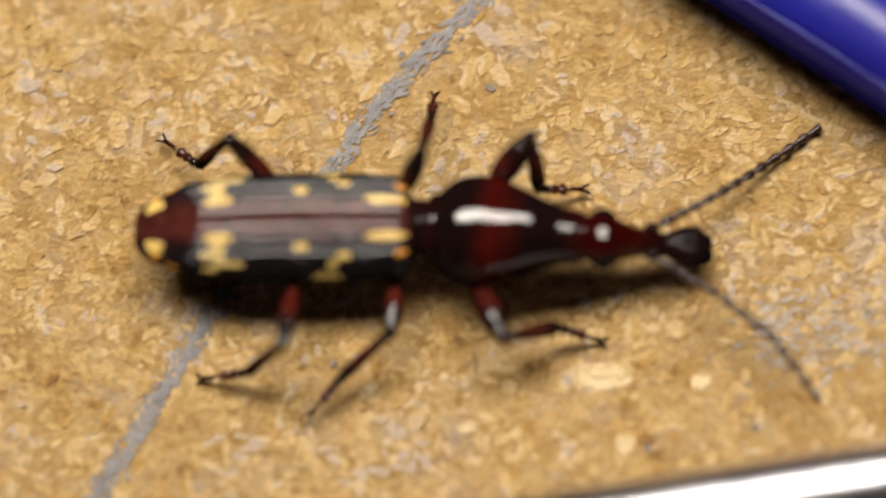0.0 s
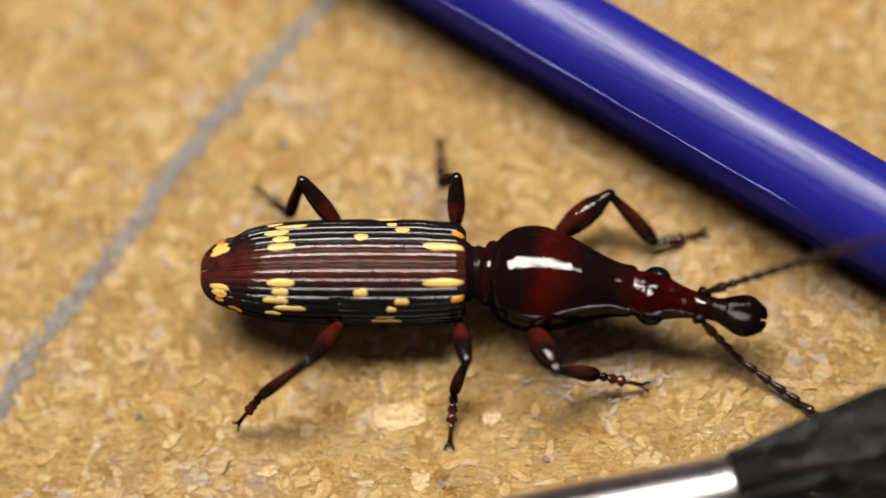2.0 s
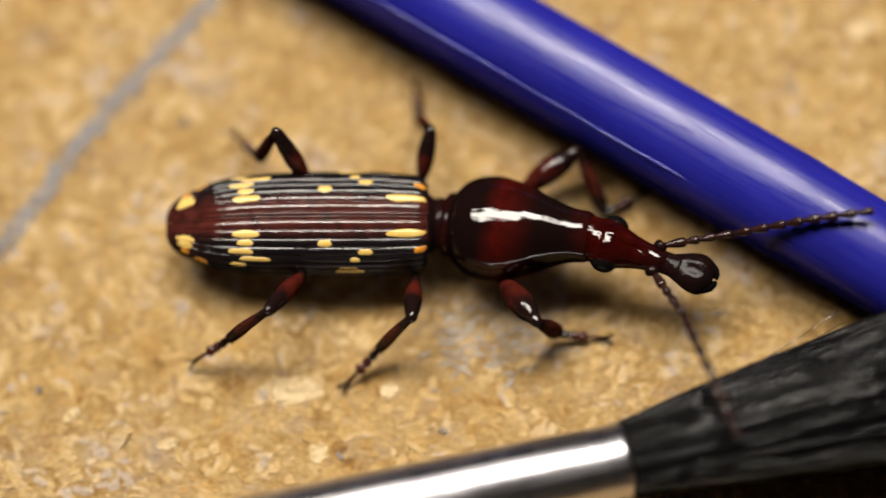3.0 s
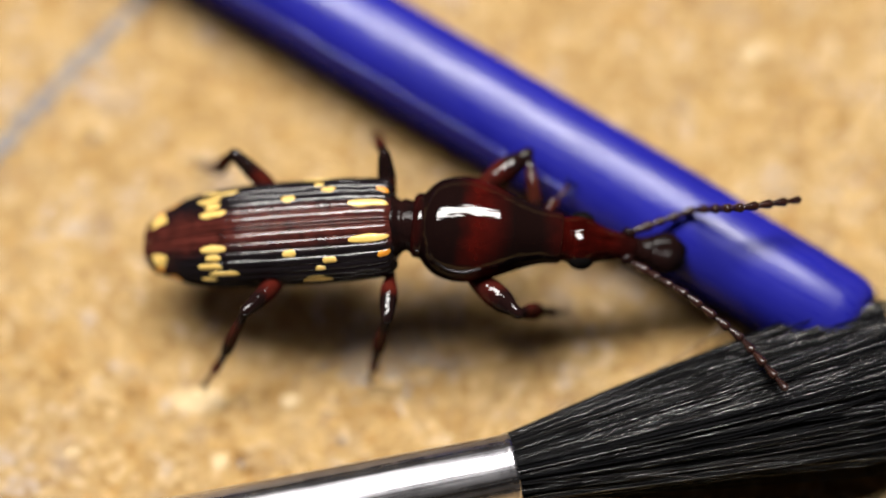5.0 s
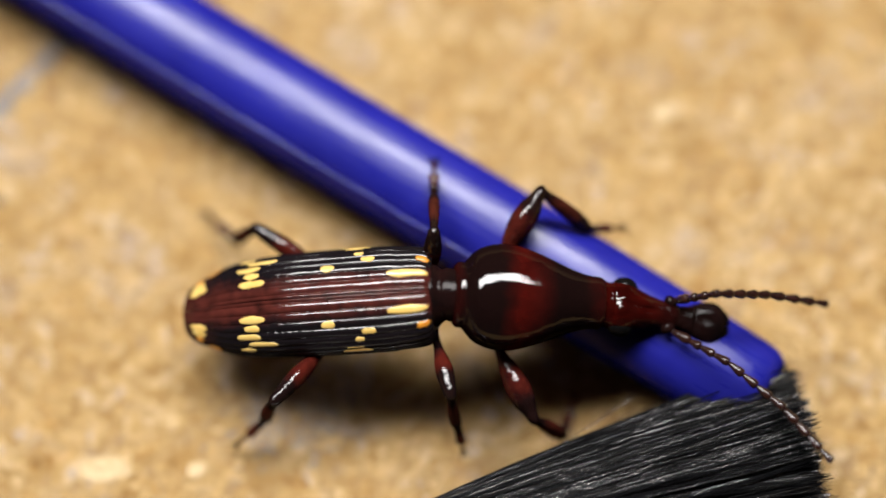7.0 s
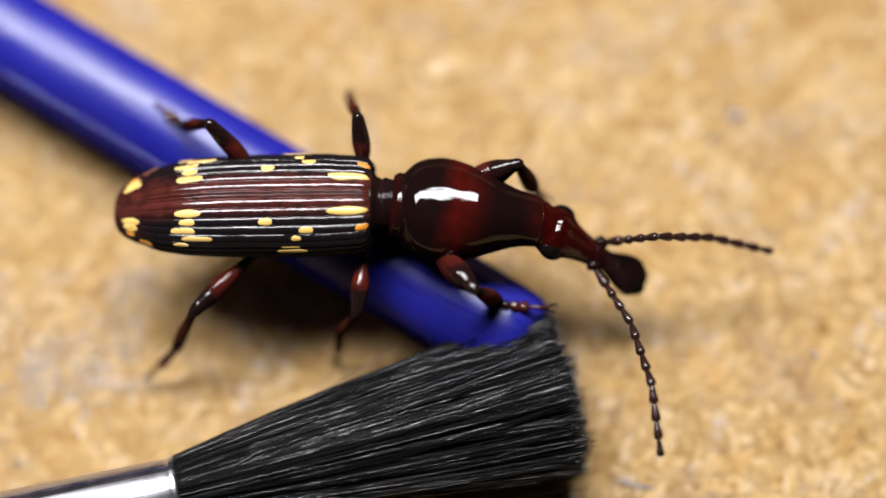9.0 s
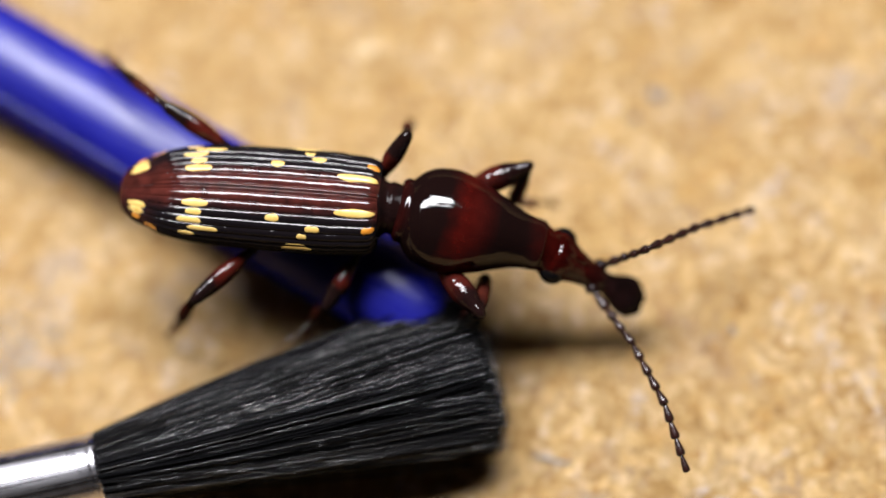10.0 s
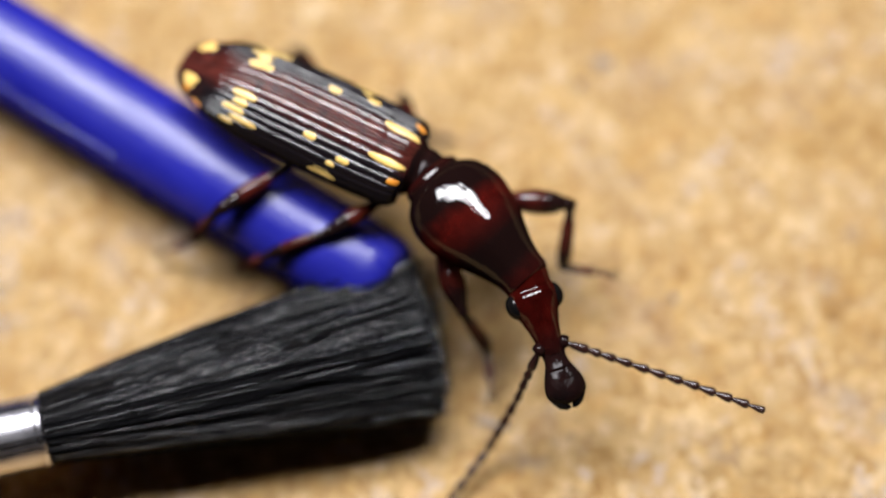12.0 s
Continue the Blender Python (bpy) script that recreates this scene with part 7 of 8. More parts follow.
    walk(PARTS["RMtarsus"], [(0, mm(-2.30, -4.80, -1.36, -0.4, 28.1, -134.3)), (0.25, mm(-0.87, -5.80, -0.20, 1.2, 55.8, -126.4)), (0.5, mm(1.07, -5.38, 0.78, 10.2, 80.4, -80.4)), (0.75, mm(-1.44, -5.92, -0.78, -0.4, 46.4, -112.1)), (1, mm(-3.54, -4.62, -2.26, -2.6, 10.8, -116.9)), (1.25, mm(-2.91, -4.85, -1.36, -0.5, 27.6, -120.9)), (1.5, mm(-2.02, -4.38, -0.45, 2.8, 44.5, -124.8)), (1.75, mm(-1.26, -4.20, -0.99, 3.1, 31.6, -107.5)), (2, mm(-0.39, -3.94, -1.36, 2.5, 17.0, -94.8)), (2.25, mm(-0.52, -4.14, -1.20, 1.9, 23.3, -106.3)), (2.5, mm(-0.64, -4.30, -1.01, 1.8, 28.4, -119.1)), (2.75, mm(-1.20, -4.37, -0.87, 3.0, 27.6, -127.9)), (3, mm(-1.74, -4.37, -0.75, 3.6, 26.7, -136.6)), (3.25, mm(-2.32, -4.41, -0.99, 2.0, 30.5, -147.6)), (3.5, mm(-2.89, -4.37, -1.22, 0.9, 33.2, -159.4)), (3.75, mm(-2.62, -4.44, -1.34, 0.7, 35.9, -157.0)), (4, mm(-2.60, -4.34, -1.47, 0.2, 37.9, -156.0)), (4.25, mm(-3.21, -4.01, -1.54, 0.3, 36.1, -159.0)), (4.5, mm(-1.92, -4.16, -1.45, -2.7, 48.8, -146.4)), (4.75, mm(-0.27, -4.12, -2.07, -13.3, 61.9, -117.2)), (5, mm(-1.15, -4.02, -2.07, -11.8, 58.4, -131.8)), (5.25, mm(-1.19, -3.93, -2.17, -15.0, 59.3, -130.2)), (5.5, mm(-0.88, -3.89, -2.31, -21.4, 61.6, -122.8)), (5.75, mm(-1.38, -3.87, -1.99, -17.4, 57.2, -124.5)), (6, mm(-1.86, -3.81, -1.69, -13.7, 52.9, -125.7)), (6.25, mm(-2.56, -3.94, -1.46, -7.8, 50.2, -132.0)), (6.5, mm(-3.22, -3.99, -1.25, -2.4, 47.3, -137.6)), (6.75, mm(-1.62, -4.31, -1.78, -15.9, 57.0, -121.9)), (7, mm(0.11, -4.17, -2.37, -28.7, 63.6, -97.5)), (7.25, mm(-0.26, -4.22, -1.87, -27.7, 61.0, -109.9)), (7.5, mm(-0.63, -4.20, -1.38, -20.4, 57.2, -120.0)), (7.75, mm(-0.42, -4.13, -1.57, -22.3, 60.1, -116.2)), (8, mm(-0.78, -4.13, -1.81, -18.9, 60.8, -122.0)), (8.25, mm(-2.05, -4.06, -2.05, -9.6, 55.1, -140.9)), (8.5, mm(-1.18, -3.96, -2.32, -16.7, 65.8, -122.2)), (8.75, mm(-0.10, -3.76, -3.22, -11.8, 71.9, -79.7)), (9, mm(-1.52, -3.60, -3.49, -17.8, 70.9, -122.8)), (9.25, mm(-1.89, -3.34, -3.71, -14.5, 71.1, -131.8)), (9.5, mm(-1.72, -3.16, -3.88, -15.3, 74.5, -128.0)), (9.75, mm(-2.02, -3.21, -3.94, -5.0, 66.2, -132.0)), (10, mm(-2.29, -3.20, -3.99, 1.9, 58.0, -134.8)), (10.25, mm(-2.45, -3.40, -3.74, 2.9, 62.0, -147.1)), (10.5, mm(-2.62, -3.60, -3.46, 2.8, 64.6, -162.3)), (10.75, mm(-2.17, -3.47, -2.57, -2.2, 65.4, -168.9)), (11, mm(-1.55, -2.93, -1.74, 15.9, 44.1, -151.2)), (11.25, mm(-1.80, -3.14, -2.16, 14.2, 43.5, -147.0)), (11.5, mm(-2.10, -3.37, -2.59, 9.4, 47.0, -146.3)), (11.75, mm(-2.82, -3.91, -2.72, -11.7, 60.6, -163.6)), (12, mm(-3.36, -4.47, -2.27, -10.2, 56.2, -157.0))])
    walk(PARTS["RHfemur"], [(0, mm(-3.69, -0.80, -0.99, 2.2, -23.9, -98.7)), (0.25, mm(-3.74, -0.98, -0.92, 0.7, -19.3, -115.6)), (0.5, mm(-3.84, -1.06, -0.90, 0.5, -13.7, -129.9)), (0.75, mm(-3.78, -1.05, -0.90, -1.2, -16.1, -117.0)), (1, mm(-3.73, -1.01, -0.92, -1.1, -17.0, -103.1)), (1.25, mm(-3.76, -1.11, -0.85, 0.4, -25.1, -104.9)), (1.5, mm(-3.79, -1.19, -0.76, 2.0, -32.8, -107.4)), (1.75, mm(-3.78, -1.07, -0.82, 1.8, -35.2, -114.6)), (2, mm(-3.74, -0.96, -0.90, 1.8, -37.1, -122.6)), (2.25, mm(-3.74, -0.96, -0.90, 1.2, -34.4, -126.1)), (2.5, mm(-3.75, -0.96, -0.90, 0.9, -31.7, -129.4)), (2.75, mm(-3.81, -1.04, -0.82, 1.3, -35.6, -126.9)), (3, mm(-3.87, -1.14, -0.71, 1.6, -39.0, -124.6)), (3.25, mm(-3.77, -1.02, -0.82, -0.4, -42.1, -119.1)), (3.5, mm(-3.69, -0.89, -0.97, -2.7, -45.1, -112.6)), (3.75, mm(-3.66, -0.83, -1.02, -3.3, -42.9, -117.5)), (4, mm(-3.64, -0.76, -1.11, -4.8, -46.0, -115.1)), (4.25, mm(-3.67, -0.68, -1.17, -7.1, -45.3, -97.4)), (4.5, mm(-3.56, -0.68, -1.16, -5.7, -38.8, -121.0)), (4.75, mm(-3.51, -0.72, -1.09, -3.8, -29.1, -137.4)), (5, mm(-3.48, -0.59, -1.25, -6.3, -38.1, -126.0)), (5.25, mm(-3.46, -0.56, -1.23, -6.8, -33.7, -125.2)), (5.5, mm(-3.42, -0.56, -1.21, -6.0, -30.2, -130.0)), (5.75, mm(-3.55, -0.71, -1.10, -7.5, -30.9, -129.0)), (6, mm(-3.65, -0.84, -1.00, -8.2, -31.4, -127.9)), (6.25, mm(-3.74, -0.96, -0.90, -8.2, -33.8, -122.7)), (6.5, mm(-3.81, -1.10, -0.79, -7.9, -36.1, -118.2)), (6.75, mm(-3.74, -0.96, -0.91, -8.7, -31.6, -122.6)), (7, mm(-3.65, -0.84, -0.99, -9.5, -26.8, -127.5)), (7.25, mm(-3.67, -0.86, -0.98, -11.0, -33.5, -123.8)), (7.5, mm(-3.69, -0.88, -0.96, -12.7, -40.0, -119.9)), (7.75, mm(-3.68, -0.87, -0.97, -11.0, -36.3, -123.6)), (8, mm(-3.67, -0.85, -0.99, -10.7, -35.8, -121.8)), (8.25, mm(-3.69, -0.88, -0.96, -9.8, -28.6, -111.4)), (8.5, mm(-3.71, -0.91, -0.95, -6.4, -13.2, -128.8)), (8.75, mm(-3.73, -0.92, -0.95, -5.1, -1.0, -140.3)), (9, mm(-3.71, -0.91, -0.95, -5.4, 1.1, -134.9)), (9.25, mm(-3.72, -0.92, -0.96, -5.7, 11.7, -135.9)), (9.5, mm(-3.71, -0.90, -0.95, -6.6, 13.9, -139.9)), (9.75, mm(-3.70, -0.90, -0.95, -2.4, 6.5, -136.1)), (10, mm(-3.69, -0.89, -0.95, 1.1, -1.2, -133.0)), (10.25, mm(-3.76, -0.97, -0.94, 1.7, -4.1, -129.7)), (10.5, mm(-3.83, -1.07, -0.92, 2.2, -6.8, -126.6)), (10.75, mm(-3.78, -1.00, -0.96, 1.2, 3.8, -129.2)), (11, mm(-3.76, -0.96, -0.97, -0.2, 14.6, -132.2)), (11.25, mm(-3.73, -0.93, -0.96, -0.7, 12.3, -126.0)), (11.5, mm(-3.70, -0.90, -0.95, -0.7, 10.1, -119.5)), (11.75, mm(-3.72, -0.94, -0.96, -1.6, 9.8, -120.3)), (12, mm(-3.74, -0.97, -0.96, -2.3, 9.6, -121.1))])
    walk(PARTS["RHtibia"], [(0, mm(-4.20, -4.15, 0.51, -3.7, 58.0, -161.5)), (0.25, mm(-5.25, -4.13, 0.31, -0.4, 53.7, -149.6)), (0.5, mm(-6.14, -3.82, -0.02, 1.5, 48.1, -140.3)), (0.75, mm(-5.39, -4.22, 0.13, -4.1, 49.2, -154.0)), (1, mm(-4.53, -4.46, 0.16, -10.3, 48.5, -167.9)), (1.25, mm(-4.62, -4.35, 0.72, -6.5, 57.6, -168.9)), (1.5, mm(-4.72, -4.15, 1.25, -0.5, 67.0, -169.4)), (1.75, mm(-5.04, -3.82, 1.31, 1.8, 54.0, -158.4)), (2, mm(-5.33, -3.45, 1.33, 2.8, 40.6, -152.8)), (2.25, mm(-5.54, -3.43, 1.19, 2.9, 37.4, -149.4)), (2.5, mm(-5.75, -3.39, 1.04, 3.0, 34.2, -146.0)), (2.75, mm(-5.61, -3.45, 1.33, 3.9, 43.0, -151.4)), (3, mm(-5.50, -3.51, 1.62, 4.4, 51.4, -158.3)), (3.25, mm(-5.10, -3.42, 1.66, 4.0, 65.7, -144.9)), (3.5, mm(-4.70, -3.30, 1.65, 6.6, 76.4, -105.4)), (3.75, mm(-4.91, -3.23, 1.49, -7.2, 74.1, -119.9)), (4, mm(-4.73, -3.09, 1.55, -11.0, 71.4, -117.6)), (4.25, mm(-4.01, -3.26, 1.46, -13.9, 72.0, -83.9)), (4.5, mm(-5.05, -3.15, 1.16, -24.8, 63.4, -133.0)), (4.75, mm(-5.89, -2.91, 0.70, -4.7, 49.4, -150.7)), (5, mm(-5.19, -2.95, 1.03, -6.6, 50.9, -139.9)), (5.25, mm(-5.24, -3.07, 0.82, -8.5, 51.6, -139.0)), (5.5, mm(-5.48, -3.01, 0.66, -7.3, 48.4, -142.5)), (5.75, mm(-5.54, -3.18, 0.80, -4.9, 47.8, -148.5)), (6, mm(-5.59, -3.33, 0.93, -2.4, 46.6, -154.6)), (6.25, mm(-5.40, -3.55, 1.16, -4.4, 62.8, -146.8)), (6.5, mm(-5.22, -3.73, 1.39, -14.0, 77.5, -120.0)), (6.75, mm(-5.44, -3.61, 1.03, -15.2, 73.4, -150.1)), (7, mm(-5.66, -3.46, 0.68, -3.2, 66.9, -166.0)), (7.25, mm(-5.39, -3.42, 1.06, 3.1, 60.7, -164.8)), (7.5, mm(-5.10, -3.34, 1.41, 6.7, 54.1, -163.8)), (7.75, mm(-5.33, -3.36, 1.22, 3.8, 52.4, -165.9)), (8, mm(-5.25, -3.40, 1.18, -0.3, 54.0, -163.9)), (8.25, mm(-4.87, -3.90, 0.81, -16.6, 70.3, -147.7)), (8.5, mm(-5.96, -3.72, -0.10, -7.7, 60.0, -156.7)), (8.75, mm(-6.58, -3.29, -0.88, -6.9, 51.6, -160.9)), (9, mm(-6.32, -3.53, -1.02, -11.3, 61.4, -147.4)), (9.25, mm(-6.33, -3.44, -1.71, -14.0, 67.4, -142.2)), (9.5, mm(-6.45, -3.22, -1.84, -15.1, 65.9, -148.0)), (9.75, mm(-6.35, -3.45, -1.37, -8.3, 69.0, -156.5)), (10, mm(-6.22, -3.60, -0.87, 1.6, 71.7, -167.0)), (10.25, mm(-6.11, -3.81, -0.68, 1.5, 73.2, -174.3)), (10.5, mm(-6.02, -4.02, -0.49, 0.6, 74.0, 177.5)), (10.75, mm(-6.11, -3.86, -1.20, -5.1, 73.9, 178.3)), (11, mm(-6.16, -3.62, -1.90, -11.3, 73.7, 178.5)), (11.25, mm(-5.85, -3.86, -1.75, -24.9, 78.5, 167.6)), (11.5, mm(-5.49, -4.07, -1.60, -54.7, 82.1, 142.3)), (11.75, mm(-5.56, -4.09, -1.59, -20.0, 77.8, -160.1)), (12, mm(-5.63, -4.09, -1.58, -10.6, 69.0, -140.9))])
    walk(PARTS["RHtarsus"], [(0, mm(-5.45, -4.57, -1.61, -3.9, 32.2, 178.6)), (0.25, mm(-6.53, -4.88, -1.71, -0.2, 21.2, -146.8)), (0.5, mm(-7.43, -4.89, -1.88, 1.3, 3.7, -118.5)), (0.75, mm(-6.86, -4.94, -1.77, 0.0, 16.1, -107.1)), (1, mm(-6.15, -4.81, -1.71, 0.4, 28.4, -94.6)), (1.25, mm(-5.94, -4.61, -1.39, 0.2, 29.6, -113.3)), (1.5, mm(-5.68, -4.33, -1.05, 1.9, 29.0, -131.9)), (1.75, mm(-6.40, -4.36, -0.71, 2.7, 41.3, -135.6)), (2, mm(-7.02, -4.31, -0.29, 4.1, 53.5, -140.9)), (2.25, mm(-7.25, -4.44, -0.33, 3.4, 44.9, -143.4)), (2.5, mm(-7.46, -4.54, -0.37, 3.0, 36.3, -145.2)), (2.75, mm(-7.22, -4.32, -0.37, 3.6, 38.2, -151.2)), (3, mm(-6.94, -4.08, -0.34, 3.5, 39.9, -157.5)), (3.25, mm(-5.94, -4.01, -0.62, 2.3, 41.2, -148.4)), (3.5, mm(-4.86, -3.86, -0.78, -0.1, 41.9, -139.1)), (3.75, mm(-5.26, -3.83, -0.91, -0.6, 40.3, -141.6)), (4, mm(-5.10, -3.80, -0.82, -1.6, 41.6, -139.5)), (4.25, mm(-3.93, -4.03, -0.92, -5.3, 48.3, -124.2)), (4.5, mm(-5.81, -3.97, -1.08, -3.3, 41.7, -140.9)), (4.75, mm(-7.31, -3.71, -1.19, -1.8, 35.4, -150.8)), (5, mm(-6.39, -3.96, -0.91, -4.8, 41.6, -142.3)), (5.25, mm(-6.41, -4.09, -1.13, -6.5, 43.1, -140.1)), (5.5, mm(-6.79, -4.02, -1.21, -6.1, 41.4, -142.7)), (5.75, mm(-6.97, -4.06, -1.05, -3.8, 39.2, -149.4)), (6, mm(-7.14, -4.07, -0.88, -1.5, 36.6, -155.7)), (6.25, mm(-6.36, -4.17, -1.06, -1.0, 37.8, -149.3)), (6.5, mm(-5.49, -4.20, -1.05, -0.5, 38.5, -142.7)), (6.75, mm(-6.05, -3.97, -1.36, -2.6, 36.2, -148.4)), (7, mm(-6.61, -3.69, -1.62, -4.8, 33.6, -153.6)), (7.25, mm(-6.57, -3.74, -1.12, -0.7, 37.2, -159.5)), (7.5, mm(-6.51, -3.75, -0.61, 5.1, 40.5, -166.0)), (7.75, mm(-6.82, -3.73, -0.76, 3.0, 38.8, -167.0)), (8, mm(-6.66, -3.81, -0.85, 0.3, 41.0, -165.1)), (8.25, mm(-5.58, -4.35, -1.55, -4.9, 52.0, -155.6)), (8.5, mm(-7.11, -4.21, -2.27, -4.3, 42.1, -159.0)), (8.75, mm(-8.04, -3.80, -2.84, -4.9, 35.4, -160.9)), (9, mm(-7.33, -4.18, -3.22, -7.2, 43.4, -152.8)), (9.25, mm(-7.08, -4.03, -4.01, -8.4, 45.9, -149.4)), (9.5, mm(-7.32, -3.76, -4.12, -9.5, 44.6, -151.8)), (9.75, mm(-7.17, -3.81, -3.70, -5.5, 55.9, -157.4)), (10, mm(-6.98, -3.77, -3.25, 1.3, 67.4, -165.0)), (10.25, mm(-6.83, -3.88, -3.07, 2.1, 68.6, -165.7)), (10.5, mm(-6.71, -3.99, -2.89, 2.9, 69.9, -166.4)), (10.75, mm(-6.81, -3.84, -3.60, -1.3, 62.2, -162.5)), (11, mm(-6.86, -3.60, -4.30, -3.7, 54.5, -159.5)), (11.25, mm(-6.34, -3.75, -4.20, -6.6, 56.7, -158.3)), (11.5, mm(-5.76, -3.86, -4.07, -9.4, 58.9, -157.1)), (11.75, mm(-6.06, -4.27, -4.03, -8.4, 52.7, -154.2)), (12, mm(-6.32, -4.65, -3.91, -7.8, 46.6, -151.5))])
    walk(PARTS["Lanta"], [(0, mm(8.14, -0.14, 0.13, 0.3, 7.1, 28.7)), (0.25, mm(8.02, -0.83, 0.89, -0.9, 6.9, 30.5)), (0.5, mm(7.79, -1.40, 1.66, -2.9, -4.7, 27.9)), (0.75, mm(8.00, -0.89, 1.35, 9.7, -44.7, 35.2)), (1, mm(8.13, -0.34, 1.10, -151.7, -76.3, -130.0)), (1.25, mm(8.15, -0.35, 1.07, 34.2, -71.1, 10.7)), (1.5, mm(8.14, -0.53, 1.09, 0.9, -38.7, 20.5)), (1.75, mm(8.20, -0.71, 0.88, 0.3, -42.4, 14.3)), (2, mm(8.23, -0.82, 0.66, 0.3, -44.9, 7.0)), (2.25, mm(8.25, -0.90, 0.42, -0.8, -40.6, 4.2)), (2.5, mm(8.26, -0.91, 0.18, -1.8, -35.7, 1.4)), (2.75, mm(8.19, -1.06, 0.86, -2.2, -15.9, 6.7)), (3, mm(8.06, -1.18, 1.46, -1.8, -9.6, 7.7)), (3.25, mm(8.00, -1.20, 1.54, -0.6, -9.1, 13.3)), (3.5, mm(7.92, -1.21, 1.58, 1.4, -8.5, 18.8)), (3.75, mm(8.05, -1.09, 1.03, 0.6, -0.1, 22.4)), (4, mm(8.14, -0.96, 0.44, 0.1, 6.5, 25.1)), (4.25, mm(8.18, -0.81, -0.14, 0.2, 10.8, 25.8)), (4.5, mm(8.17, -0.65, -0.73, 0.4, 11.3, 24.4)), (4.75, mm(8.11, -0.50, -1.31, 0.0, 11.4, 21.8)), (5, mm(8.01, -0.35, -1.87, -0.9, 11.4, 19.4)), (5.25, mm(7.87, -0.23, -2.41, -2.0, 9.9, 17.0)), (5.5, mm(7.70, -0.11, -2.91, -3.0, 8.6, 15.1)), (5.75, mm(7.79, -0.06, -2.63, -4.5, 7.6, 13.2)), (6, mm(7.89, -0.07, -2.27, -6.7, 6.5, 10.8)), (6.25, mm(8.03, -0.34, -1.93, -39.7, -36.1, 3.6)), (6.5, mm(8.10, -0.54, -1.65, -75.7, -48.0, 5.1)), (6.75, mm(7.99, -0.44, -2.15, -89.3, -45.2, -0.4)), (7, mm(7.84, -0.23, -2.64, -90.5, -41.9, -5.4)), (7.25, mm(7.79, 0.13, -2.73, -98.3, -46.0, -0.9)), (7.5, mm(7.74, 0.38, -2.72, -101.5, -52.0, 3.1)), (7.75, mm(7.77, 0.29, -2.62, -99.6, -52.9, 1.1)), (8, mm(7.81, 0.13, -2.52, -93.7, -51.2, -0.8)), (8.25, mm(7.83, -0.06, -2.42, -82.9, -48.2, -3.5)), (8.5, mm(7.85, -0.27, -2.34, -65.4, -44.0, -5.7)), (8.75, mm(7.85, -0.49, -2.28, -46.0, -40.0, -7.9)), (9, mm(7.85, -0.68, -2.23, -31.2, -36.7, -10.2)), (9.25, mm(7.83, -0.85, -2.20, -23.2, -35.2, -12.3)), (9.5, mm(7.82, -0.94, -2.19, -22.2, -36.2, -16.0)), (9.75, mm(7.84, -0.91, -2.20, -36.9, -45.0, -6.9)), (10, mm(7.85, -0.83, -2.23, -49.7, -51.0, 6.3)), (10.25, mm(7.88, -1.18, -1.89, -22.8, -42.8, 6.0)), (10.5, mm(7.86, -1.62, -1.55, -9.4, -34.1, 5.3)), (10.75, mm(7.80, -1.51, -2.04, -0.3, -27.4, 5.1)), (11, mm(7.71, -1.44, -2.50, 5.2, -22.6, 4.8)), (11.25, mm(7.68, -1.91, -2.29, 8.0, -10.7, -11.2)), (11.5, mm(7.59, -2.36, -2.03, 10.3, -7.9, -32.0)), (11.75, mm(7.59, -2.87, -1.25, 9.3, -13.8, -15.9)), (12, mm(7.54, -3.23, -0.51, 7.5, 9.4, 11.5))])
